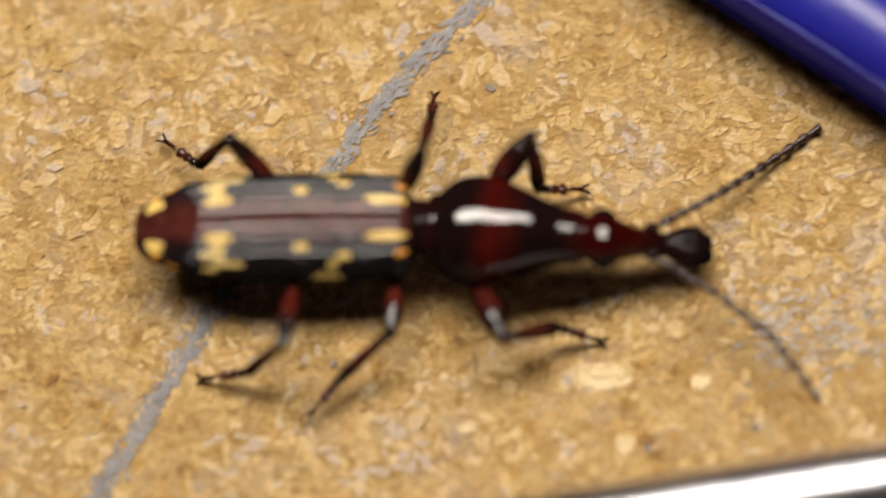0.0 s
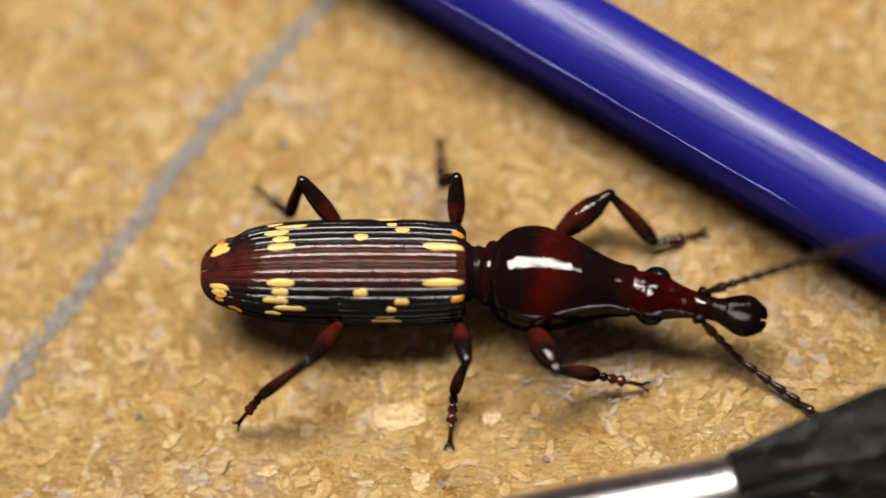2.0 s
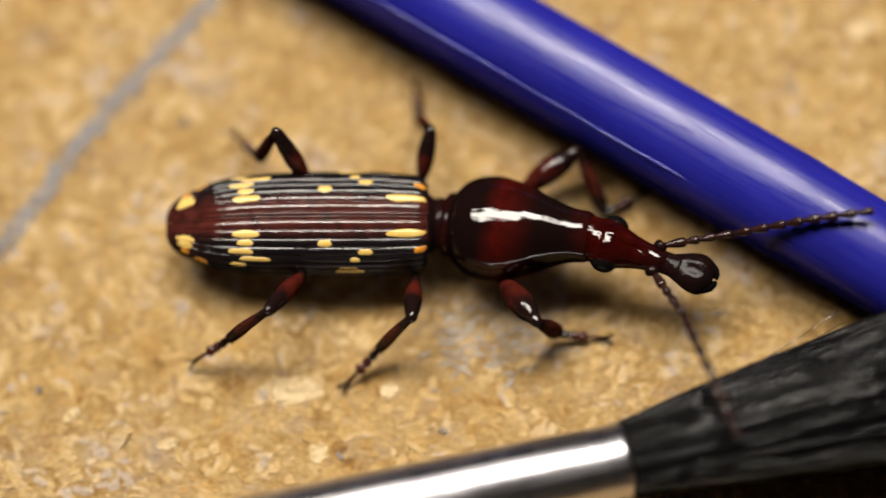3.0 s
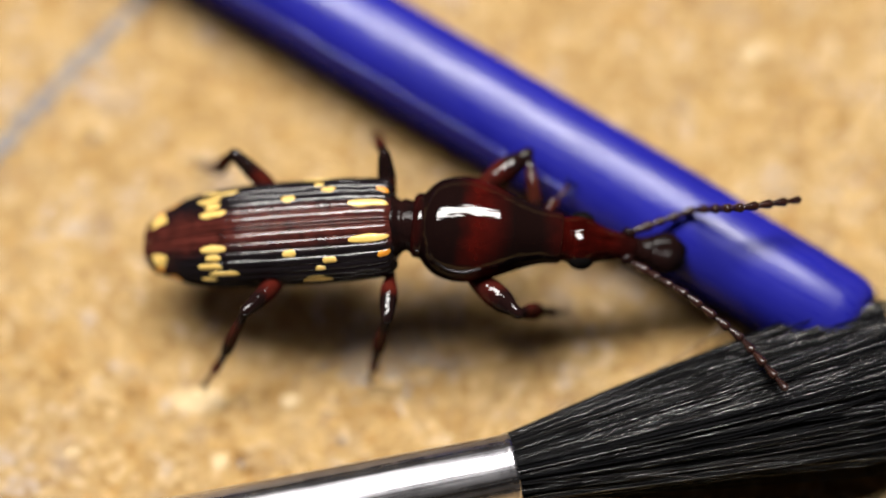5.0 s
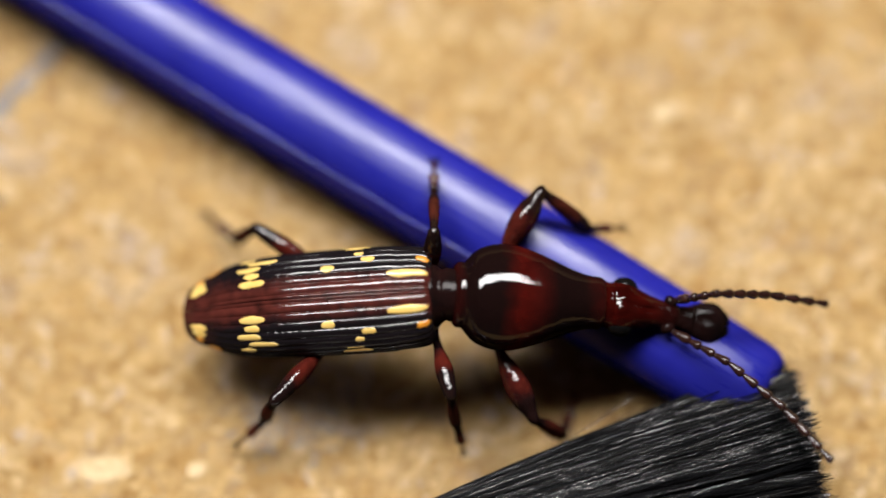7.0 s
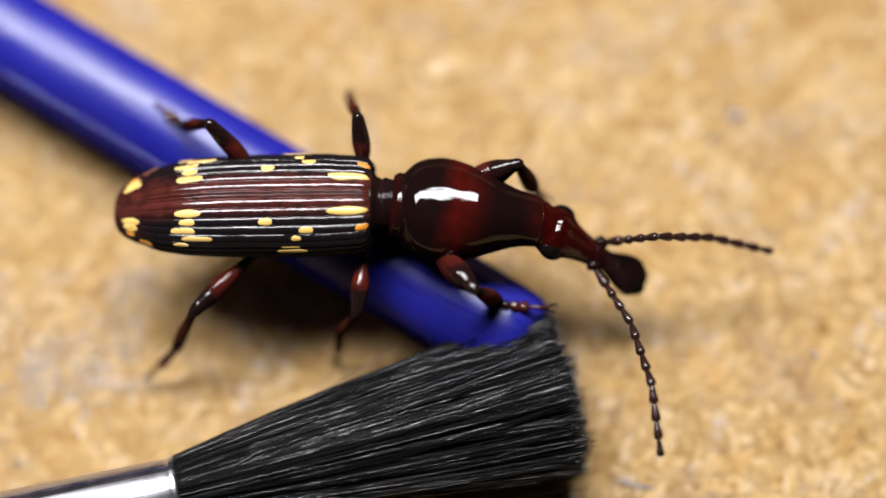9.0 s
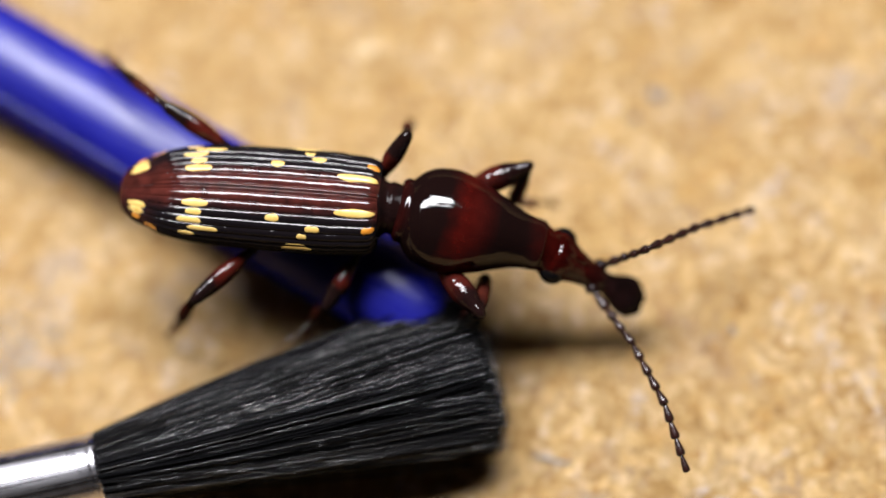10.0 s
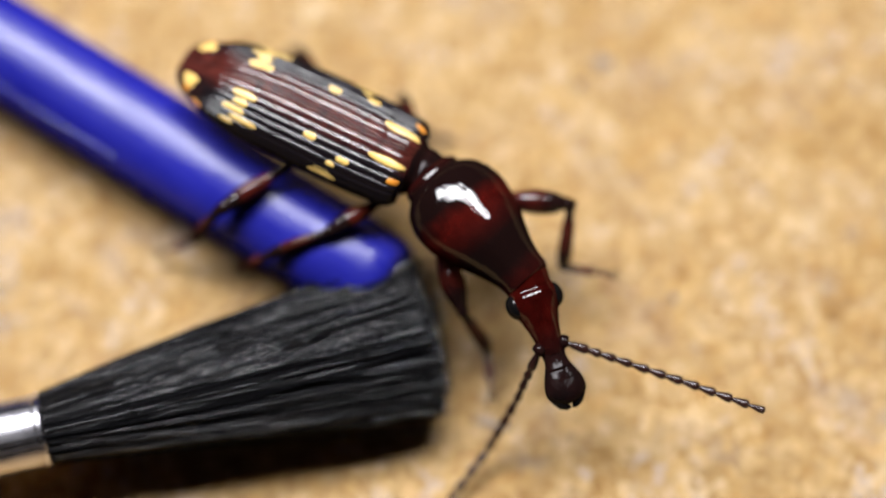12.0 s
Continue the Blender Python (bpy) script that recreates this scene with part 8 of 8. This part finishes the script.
    walk(PARTS["Lantb"], [(0, mm(10.28, 1.02, -0.17, 1.1, 19.0, 35.9)), (0.25, mm(10.12, 0.40, 0.60, 0.1, 14.7, 35.9)), (0.5, mm(9.95, -0.26, 1.86, -1.0, 11.5, 36.3)), (0.75, mm(9.42, 0.12, 3.08, 1.8, 21.2, 47.7)), (1, mm(7.76, -0.79, 3.48, 3.4, 30.8, 62.6)), (1.25, mm(8.93, -0.20, 3.38, 1.8, -0.8, 43.2)), (1.5, mm(9.93, 0.14, 2.62, -0.7, -36.3, 26.3)), (1.75, mm(9.95, -0.27, 2.53, -1.4, -40.4, 17.9)), (2, mm(9.95, -0.61, 2.39, -2.2, -43.4, 8.3)), (2.25, mm(10.10, -0.77, 2.02, -2.7, -38.1, 2.9)), (2.5, mm(10.25, -0.87, 1.61, -3.4, -33.5, -2.1)), (2.75, mm(10.53, -0.78, 1.53, -2.8, -23.8, 3.1)), (3, mm(10.46, -0.86, 1.87, -2.0, -20.3, 5.9)), (3.25, mm(10.35, -0.64, 1.92, -2.0, -11.0, 14.6)), (3.5, mm(10.22, -0.43, 1.95, -0.7, -10.5, 20.7)), (3.75, mm(10.32, -0.16, 1.03, -1.3, -3.1, 22.3)), (4, mm(10.34, 0.08, 0.16, -2.1, 0.5, 20.8)), (4.25, mm(10.35, 0.24, -0.60, -1.4, -20.0, 10.7)), (4.5, mm(10.36, 0.34, -1.21, -2.0, -29.1, 2.4)), (4.75, mm(10.34, 0.39, -1.79, -3.2, -36.4, -6.3)), (5, mm(10.28, 0.44, -2.36, -4.5, -41.7, -14.7)), (5.25, mm(10.18, 0.48, -2.83, -6.1, -44.2, -20.6)), (5.5, mm(10.04, 0.52, -3.27, -8.4, -44.2, -21.1)), (5.75, mm(10.15, 0.49, -2.95, -3.1, -21.4, -2.2)), (6, mm(10.28, 0.39, -2.54, 1.9, 37.7, 23.0)), (6.25, mm(10.00, -0.21, -0.48, -0.9, 39.3, 21.4)), (6.5, mm(9.74, -0.39, 0.17, -2.7, 49.6, 22.9)), (6.75, mm(9.72, -0.45, -0.41, -1.3, 50.8, 16.0)), (7, mm(9.66, -0.41, -1.01, -0.2, 51.8, 8.8)), (7.25, mm(9.49, 0.10, -0.97, -0.3, 54.1, 15.4)), (7.5, mm(9.24, 0.46, -0.79, -1.2, 56.0, 21.5)), (7.75, mm(9.25, 0.31, -0.66, 1.0, 54.9, 23.0)), (8, mm(9.34, 0.11, -0.61, 1.9, 52.3, 22.0)), (8.25, mm(9.46, -0.16, -0.59, 3.1, 48.8, 20.8)), (8.5, mm(9.60, -0.44, -0.64, 3.7, 45.0, 18.2)), (8.75, mm(9.71, -0.75, -0.70, 4.9, 40.8, 16.3)), (9, mm(9.78, -1.03, -0.76, 6.1, 37.3, 14.6)), (9.25, mm(9.79, -1.27, -0.79, 7.6, 34.9, 13.7)), (9.5, mm(9.72, -1.48, -0.74, 9.5, 34.2, 14.0)), (9.75, mm(9.55, -1.12, -0.47, 4.1, 31.7, 25.8)), (10, mm(9.38, -0.66, -0.32, -0.7, 29.7, 37.4)), (10.25, mm(9.67, -0.99, -0.23, -1.2, 16.8, 29.1)), (10.5, mm(9.88, -1.43, -0.18, -1.5, 4.1, 21.9)), (10.75, mm(9.97, -1.32, -0.91, 0.9, -16.5, 15.4)), (11, mm(9.97, -1.25, -1.56, 2.7, -9.7, 16.0)), (11.25, mm(10.04, -2.38, -1.83, 6.2, -12.3, -9.5)), (11.5, mm(9.65, -3.64, -1.70, 8.7, -13.4, -37.4)), (11.75, mm(9.88, -3.52, -0.66, 8.5, -10.2, -15.5)), (12, mm(9.91, -2.75, -0.91, 7.5, 0.4, 7.8))])
    walk(PARTS["Lantc"], [(0, mm(12.15, 2.38, -0.97, 1.1, 1.4, 35.2)), (0.25, mm(12.04, 1.79, -0.03, 0.1, 8.2, 34.8)), (0.5, mm(11.88, 1.16, 1.37, -0.9, 9.7, 34.4)), (0.75, mm(10.96, 1.81, 2.19, 2.0, -3.6, 42.2)), (1, mm(8.73, 1.08, 2.22, 4.2, -15.6, 49.5)), (1.25, mm(10.72, 1.48, 3.42, 1.9, -14.1, 39.1)), (1.5, mm(11.70, 1.02, 4.07, -1.0, -12.3, 28.8)), (1.75, mm(11.73, 0.31, 4.11, -1.2, -27.0, 18.5)), (2, mm(11.72, -0.36, 4.08, -1.9, -36.7, 7.7)), (2.25, mm(12.03, -0.67, 3.53, -2.4, -32.8, -0.0)), (2.5, mm(12.29, -0.94, 2.96, -3.2, -28.7, -7.2)), (2.75, mm(12.77, -0.66, 2.52, -2.6, -19.0, -0.5)), (3, mm(12.74, -0.62, 2.72, -2.2, -12.2, 5.1)), (3.25, mm(12.68, -0.03, 2.39, -1.8, -11.5, 10.3)), (3.5, mm(12.47, 0.42, 2.39, -1.3, -6.5, 16.7)), (3.75, mm(12.58, 0.77, 1.16, -1.1, -5.2, 16.5)), (4, mm(12.64, 0.95, 0.14, -0.8, -11.3, 13.0)), (4.25, mm(12.61, 0.67, 0.24, -0.8, 5.9, 15.5)), (4.5, mm(12.50, 0.43, -0.02, -0.8, 16.3, 15.3)), (4.75, mm(12.30, 0.18, -0.34, -0.8, 26.5, 14.9)), (5, mm(12.05, -0.02, -0.73, -0.9, 34.9, 14.4)), (5.25, mm(11.83, -0.14, -1.12, -1.0, 40.5, 14.0)), (5.5, mm(11.68, -0.11, -1.57, -1.2, 42.5, 13.6)), (5.75, mm(12.43, 0.40, -2.06, -1.5, 22.8, 11.0)), (6, mm(12.06, 1.14, -4.04, -2.1, 0.8, 8.6)), (6.25, mm(11.77, 0.48, -2.03, -13.3, 25.6, 6.4)), (6.5, mm(11.20, 0.22, -1.69, -52.4, 46.6, -0.5)), (6.75, mm(11.21, -0.02, -2.31, -22.2, 19.3, -9.0)), (7, mm(11.15, -0.17, -2.93, -3.5, 37.2, -5.6)), (7.25, mm(10.88, 0.49, -2.95, -5.0, 38.7, -2.9)), (7.5, mm(10.52, 0.96, -2.82, -6.5, 40.2, -0.3)), (7.75, mm(10.55, 0.86, -2.67, -4.5, 39.8, 0.5)), (8, mm(10.73, 0.67, -2.55, -2.6, 38.5, 0.5)), (8.25, mm(10.97, 0.41, -2.44, -0.9, 36.5, -0.1)), (8.5, mm(11.25, 0.10, -2.37, 0.9, 34.1, -0.9)), (8.75, mm(11.49, -0.23, -2.30, 2.7, 31.8, -2.0)), (9, mm(11.66, -0.54, -2.25, 4.5, 29.9, -2.8)), (9.25, mm(11.74, -0.80, -2.19, 6.5, 28.7, -3.1)), (9.5, mm(11.68, -0.99, -2.12, 8.6, 28.5, -2.8)), (9.75, mm(11.43, -0.21, -1.76, 4.3, 25.6, 13.4)), (10, mm(11.08, 0.63, -1.53, -0.5, 23.1, 29.5)), (10.25, mm(11.72, 0.15, -0.94, -1.0, 9.3, 22.5)), (10.5, mm(12.15, -0.52, -0.35, -1.6, -0.4, 17.1)), (10.75, mm(12.23, -0.70, -0.22, 0.5, -1.7, 15.3)), (11, mm(12.29, -0.58, -1.14, 3.0, -9.7, 11.1)), (11.25, mm(12.41, -2.77, -1.31, 6.4, -10.4, -16.9)), (11.5, mm(11.54, -5.09, -1.13, 8.1, -9.8, -46.6)), (11.75, mm(12.20, -4.17, -0.23, 8.5, -9.3, -21.0)), (12, mm(12.34, -2.42, -0.93, 7.6, -2.8, 5.5))])
    walk(PARTS["Ranta"], [(0, mm(8.13, -1.14, 0.14, 4.2, 2.2, -32.1)), (0.25, mm(7.90, -1.82, 0.91, 2.6, 3.6, -36.0)), (0.5, mm(7.56, -2.37, 1.67, 1.3, 4.3, -38.3)), (0.75, mm(7.82, -1.87, 1.33, 3.2, 5.0, -33.2)), (1, mm(8.01, -1.33, 1.06, 7.7, 26.8, -16.1)), (1.25, mm(8.03, -1.34, 1.02, 4.6, 8.6, -24.7)), (1.5, mm(8.01, -1.52, 1.04, 2.3, 1.9, -27.3)), (1.75, mm(8.03, -1.70, 0.83, 2.4, 21.5, -30.8)), (2, mm(8.02, -1.80, 0.63, 1.7, 40.3, -36.1)), (2.25, mm(8.01, -1.87, 0.40, 3.1, 51.7, -77.0)), (2.5, mm(8.00, -1.88, 0.16, 3.2, 46.2, -122.1)), (2.75, mm(7.89, -2.01, 0.87, 1.9, -1.6, -93.1)), (3, mm(7.73, -2.12, 1.48, -2.0, -37.0, -66.1)), (3.25, mm(7.70, -2.15, 1.57, -3.7, -29.0, -63.2)), (3.5, mm(7.68, -2.18, 1.64, -26.0, 40.8, -48.2)), (3.75, mm(7.83, -2.07, 1.08, -5.3, -21.0, -61.6)), (4, mm(7.94, -1.93, 0.50, -5.4, -20.6, -59.2)), (4.25, mm(8.01, -1.79, -0.09, -6.0, -17.3, -53.9)), (4.5, mm(8.03, -1.64, -0.68, -6.7, -12.4, -47.3)), (4.75, mm(8.00, -1.49, -1.26, -7.4, -7.4, -40.7)), (5, mm(7.92, -1.35, -1.83, -8.1, -3.6, -35.2)), (5.25, mm(7.80, -1.23, -2.37, -8.3, 3.8, -30.7)), (5.5, mm(7.64, -1.11, -2.88, -8.7, 10.8, -28.4)), (5.75, mm(7.72, -1.06, -2.63, -8.6, 1.8, -25.5)), (6, mm(7.81, -1.06, -2.30, -8.6, -17.7, -24.1)), (6.25, mm(7.89, -1.33, -1.94, -8.4, 3.7, -18.5)), (6.5, mm(7.92, -1.52, -1.66, -8.6, -1.3, -17.1)), (6.75, mm(7.81, -1.42, -2.14, -8.5, 4.3, -23.9)), (7, mm(7.68, -1.22, -2.62, -9.7, -3.5, -33.3)), (7.25, mm(7.69, -0.86, -2.67, -12.3, 0.3, -38.8)), (7.5, mm(7.69, -0.61, -2.62, -14.6, 7.6, -44.2)), (7.75, mm(7.69, -0.71, -2.52, -13.2, 12.9, -44.3)), (8, mm(7.69, -0.86, -2.41, -10.7, 7.8, -46.1)), (8.25, mm(7.68, -1.04, -2.31, -8.4, 5.5, -48.8)), (8.5, mm(7.65, -1.24, -2.23, -6.1, 2.7, -52.1)), (8.75, mm(7.61, -1.45, -2.16, -3.8, -0.1, -55.5)), (9, mm(7.56, -1.63, -2.11, -1.6, -1.1, -58.6)), (9.25, mm(7.51, -1.79, -2.08, 0.5, -1.4, -61.1)), (9.5, mm(7.47, -1.87, -2.07, 2.4, -0.6, -62.4)), (9.75, mm(7.52, -1.86, -2.13, 2.4, -3.6, -56.5)), (10, mm(7.58, -1.79, -2.20, 1.3, -4.7, -50.8)), (10.25, mm(7.56, -2.12, -1.83, 2.4, -16.2, -55.6)), (10.5, mm(7.49, -2.54, -1.45, 3.5, -25.2, -60.8)), (10.75, mm(7.44, -2.44, -1.96, 4.3, -21.9, -73.2)), (11, mm(7.33, -2.36, -2.43, 3.3, -17.0, -84.2)), (11.25, mm(7.18, -2.77, -2.20, 3.9, -14.1, -88.1)), (11.5, mm(6.97, -3.13, -1.93, 4.2, -11.2, -91.9)), (11.75, mm(6.92, -3.61, -1.20, 2.6, 19.0, -91.8)), (12, mm(6.86, -3.97, -0.51, 5.4, 59.0, -91.8))])
    walk(PARTS["Rantb"], [(0, mm(10.21, -2.44, 0.05, 4.3, 2.6, -39.3)), (0.25, mm(9.88, -3.26, 0.75, 2.0, 4.2, -44.4)), (0.5, mm(9.48, -3.88, 1.48, 0.0, 15.1, -47.5)), (0.75, mm(9.86, -3.21, 1.12, 3.8, 20.3, -36.4)), (1, mm(10.11, -1.94, -0.04, 7.9, 19.0, -26.5)), (1.25, mm(10.23, -2.36, 0.65, 5.0, 14.7, -32.1)), (1.5, mm(10.19, -2.64, 0.95, 2.4, 3.5, -38.8)), (1.75, mm(9.99, -2.86, -0.07, 1.4, 9.3, -35.7)), (2, mm(9.53, -2.90, -0.95, 0.1, 9.2, -33.8)), (2.25, mm(8.35, -3.35, -1.52, 0.3, 0.6, -84.5)), (2.5, mm(7.09, -3.32, -1.60, 2.0, 4.7, -131.3)), (2.75, mm(7.76, -4.46, 0.94, 2.0, -6.6, -101.7)), (3, mm(8.52, -3.91, 2.96, 2.1, -23.5, -71.2)), (3.25, mm(8.67, -4.06, 2.76, 0.0, -16.2, -74.0)), (3.5, mm(8.91, -3.56, 0.04, -2.2, -5.6, -76.5)), (3.75, mm(8.92, -4.08, 1.96, -5.3, 35.3, -70.4)), (4, mm(9.12, -3.90, 1.36, -6.2, 31.8, -66.6)), (4.25, mm(9.39, -3.68, 0.64, -6.9, 27.2, -60.9)), (4.5, mm(9.65, -3.40, -0.16, -7.6, 22.6, -53.8)), (4.75, mm(9.84, -3.08, -0.95, -8.0, 18.4, -46.7)), (5, mm(9.92, -2.76, -1.68, -8.5, 13.4, -41.3)), (5.25, mm(9.90, -2.47, -2.54, -9.2, 5.1, -37.8)), (5.5, mm(9.75, -2.25, -3.34, -9.7, 10.0, -35.7)), (5.75, mm(9.93, -2.12, -2.71, -9.5, 5.1, -34.0)), (6, mm(9.94, -2.02, -1.55, -9.3, -6.5, -33.1)), (6.25, mm(10.21, -2.10, -2.10, -9.3, 4.7, -28.4)), (6.5, mm(10.27, -2.24, -1.60, -9.5, 3.6, -25.0)), (6.75, mm(10.05, -2.41, -2.32, -9.5, 6.5, -33.9)), (7, mm(9.72, -2.56, -2.47, -10.0, 9.6, -42.9)), (7.25, mm(9.60, -2.40, -2.68, -12.7, -4.5, -48.3)), (7.5, mm(9.43, -2.31, -2.95, -15.3, -22.4, -53.8)), (7.75, mm(9.40, -2.37, -3.07, -13.2, -20.5, -55.1)), (8, mm(9.37, -2.60, -2.74, -11.0, -18.3, -57.9)), (8.25, mm(9.28, -2.87, -2.55, -8.7, -15.7, -61.5)), (8.5, mm(9.15, -3.18, -2.35, -6.5, -12.4, -65.3)), (8.75, mm(8.99, -3.47, -2.16, -4.3, -8.5, -69.4)), (9, mm(8.84, -3.72, -2.07, -2.4, -5.3, -72.7)), (9.25, mm(8.70, -3.93, -2.02, -0.7, -3.0, -74.9)), (9.5, mm(8.61, -4.04, -2.04, 0.6, -0.3, -75.7)), (9.75, mm(8.87, -3.89, -1.98, 1.6, -2.6, -67.6)), (10, mm(9.12, -3.68, -2.00, 1.0, -3.7, -58.9)), (10.25, mm(8.89, -4.07, -1.15, 1.9, -8.0, -64.8)), (10.5, mm(8.57, -4.48, -0.41, 2.9, -12.4, -71.0)), (10.75, mm(8.10, -4.62, -1.04, 3.4, -15.3, -81.9)), (11, mm(7.57, -4.69, -1.71, 3.1, -16.5, -93.1)), (11.25, mm(7.26, -5.14, -1.61, 2.5, -11.9, -98.5)), (11.5, mm(6.89, -5.54, -1.46, 1.7, -6.5, -104.0)), (11.75, mm(6.85, -5.93, -1.99, 1.7, 16.8, -100.2)), (12, mm(6.82, -5.23, -2.61, 0.9, 54.4, -99.4))])
    walk(PARTS["Rantc"], [(0, mm(12.10, -3.99, -0.06, 4.2, 5.6, -56.0)), (0.25, mm(11.62, -4.97, 0.57, 2.8, 13.2, -52.9)), (0.5, mm(11.08, -5.63, 0.84, 1.3, 17.9, -50.4)), (0.75, mm(11.71, -4.57, 0.27, 3.7, 19.1, -50.2)), (1, mm(12.18, -2.98, -0.84, 5.9, 23.3, -48.6)), (1.25, mm(12.23, -3.62, 0.03, 4.7, 20.8, -48.7)), (1.5, mm(12.09, -4.18, 0.81, 3.1, 33.6, -42.9)), (1.75, mm(11.95, -4.28, -0.46, 1.5, 12.4, -40.1)), (2, mm(11.54, -4.25, -1.35, 0.5, -13.1, -38.4)), (2.25, mm(8.59, -5.79, -1.55, 1.1, -11.2, -84.6)), (2.5, mm(5.48, -5.15, -1.80, 1.9, -2.7, -130.7)), (2.75, mm(7.27, -6.84, 1.22, 3.6, -59.4, -104.5)), (3, mm(9.25, -6.04, 3.94, 1.8, 6.8, -67.0)), (3.25, mm(9.32, -6.33, 3.44, 0.2, 16.5, -74.5)), (3.5, mm(9.48, -5.94, 0.28, -5.0, -43.7, -88.4)), (3.75, mm(9.59, -5.96, 0.55, -4.0, -18.2, -84.6)), (4, mm(9.94, -5.82, 0.07, -5.3, -16.8, -80.2)), (4.25, mm(10.45, -5.58, -0.48, -6.5, -17.2, -74.2)), (4.5, mm(10.99, -5.23, -1.10, -7.5, -16.0, -66.9)), (4.75, mm(11.43, -4.77, -1.72, -8.5, -11.7, -59.5)), (5, mm(11.71, -4.33, -2.25, -9.4, -7.4, -52.9)), (5.25, mm(11.83, -3.97, -2.76, -10.3, -8.3, -48.7)), (5.5, mm(11.71, -3.66, -3.77, -11.2, -16.2, -47.3)), (5.75, mm(11.95, -3.48, -2.93, -10.5, -3.3, -44.4)), (6, mm(11.98, -3.35, -1.28, -9.8, 8.3, -41.1)), (6.25, mm(12.36, -3.26, -2.30, -10.5, -9.0, -39.9)), (6.5, mm(12.48, -3.27, -1.75, -10.4, 3.0, -35.7)), (6.75, mm(12.06, -3.77, -2.60, -11.1, -13.0, -44.7)), (7, mm(11.49, -4.21, -2.88, -11.1, 2.9, -51.3)), (7.25, mm(11.22, -4.22, -2.49, -13.4, -9.1, -57.6)), (7.5, mm(10.77, -4.14, -2.01, -16.0, -29.2, -64.5)), (7.75, mm(10.72, -4.25, -2.21, -13.9, -26.0, -65.8)), (8, mm(10.61, -4.57, -1.97, -11.4, -20.6, -68.7)), (8.25, mm(10.41, -4.95, -1.88, -8.9, -12.9, -72.2)), (8.5, mm(10.15, -5.35, -1.82, -6.7, -3.7, -76.2)), (8.75, mm(9.85, -5.74, -1.79, -4.8, 6.3, -80.0)), (9, mm(9.56, -6.05, -1.84, -3.1, 15.6, -83.2)), (9.25, mm(9.33, -6.29, -1.89, -1.8, 17.1, -85.6)), (9.5, mm(9.21, -6.41, -2.03, -0.8, 19.2, -86.7)), (9.75, mm(9.80, -6.16, -1.87, 1.1, 14.7, -76.6)), (10, mm(10.38, -5.78, -1.85, 1.1, 10.1, -67.1)), (10.25, mm(9.92, -6.26, -0.80, 2.1, 10.1, -72.5)), (10.5, mm(9.35, -6.74, 0.12, 3.0, 10.4, -77.9)), (10.75, mm(8.43, -6.96, -0.40, 3.2, 12.9, -88.4)), (11, mm(7.44, -7.04, -1.01, 2.4, 14.7, -99.0)), (11.25, mm(6.91, -7.51, -1.10, 1.4, 15.8, -107.5)), (11.5, mm(6.31, -7.90, -1.18, -0.3, 15.7, -116.1)), (11.75, mm(6.43, -8.24, -2.70, 0.2, 14.3, -108.2)), (12, mm(6.59, -6.64, -4.60, 0.2, 21.9, -101.9))])


motions()
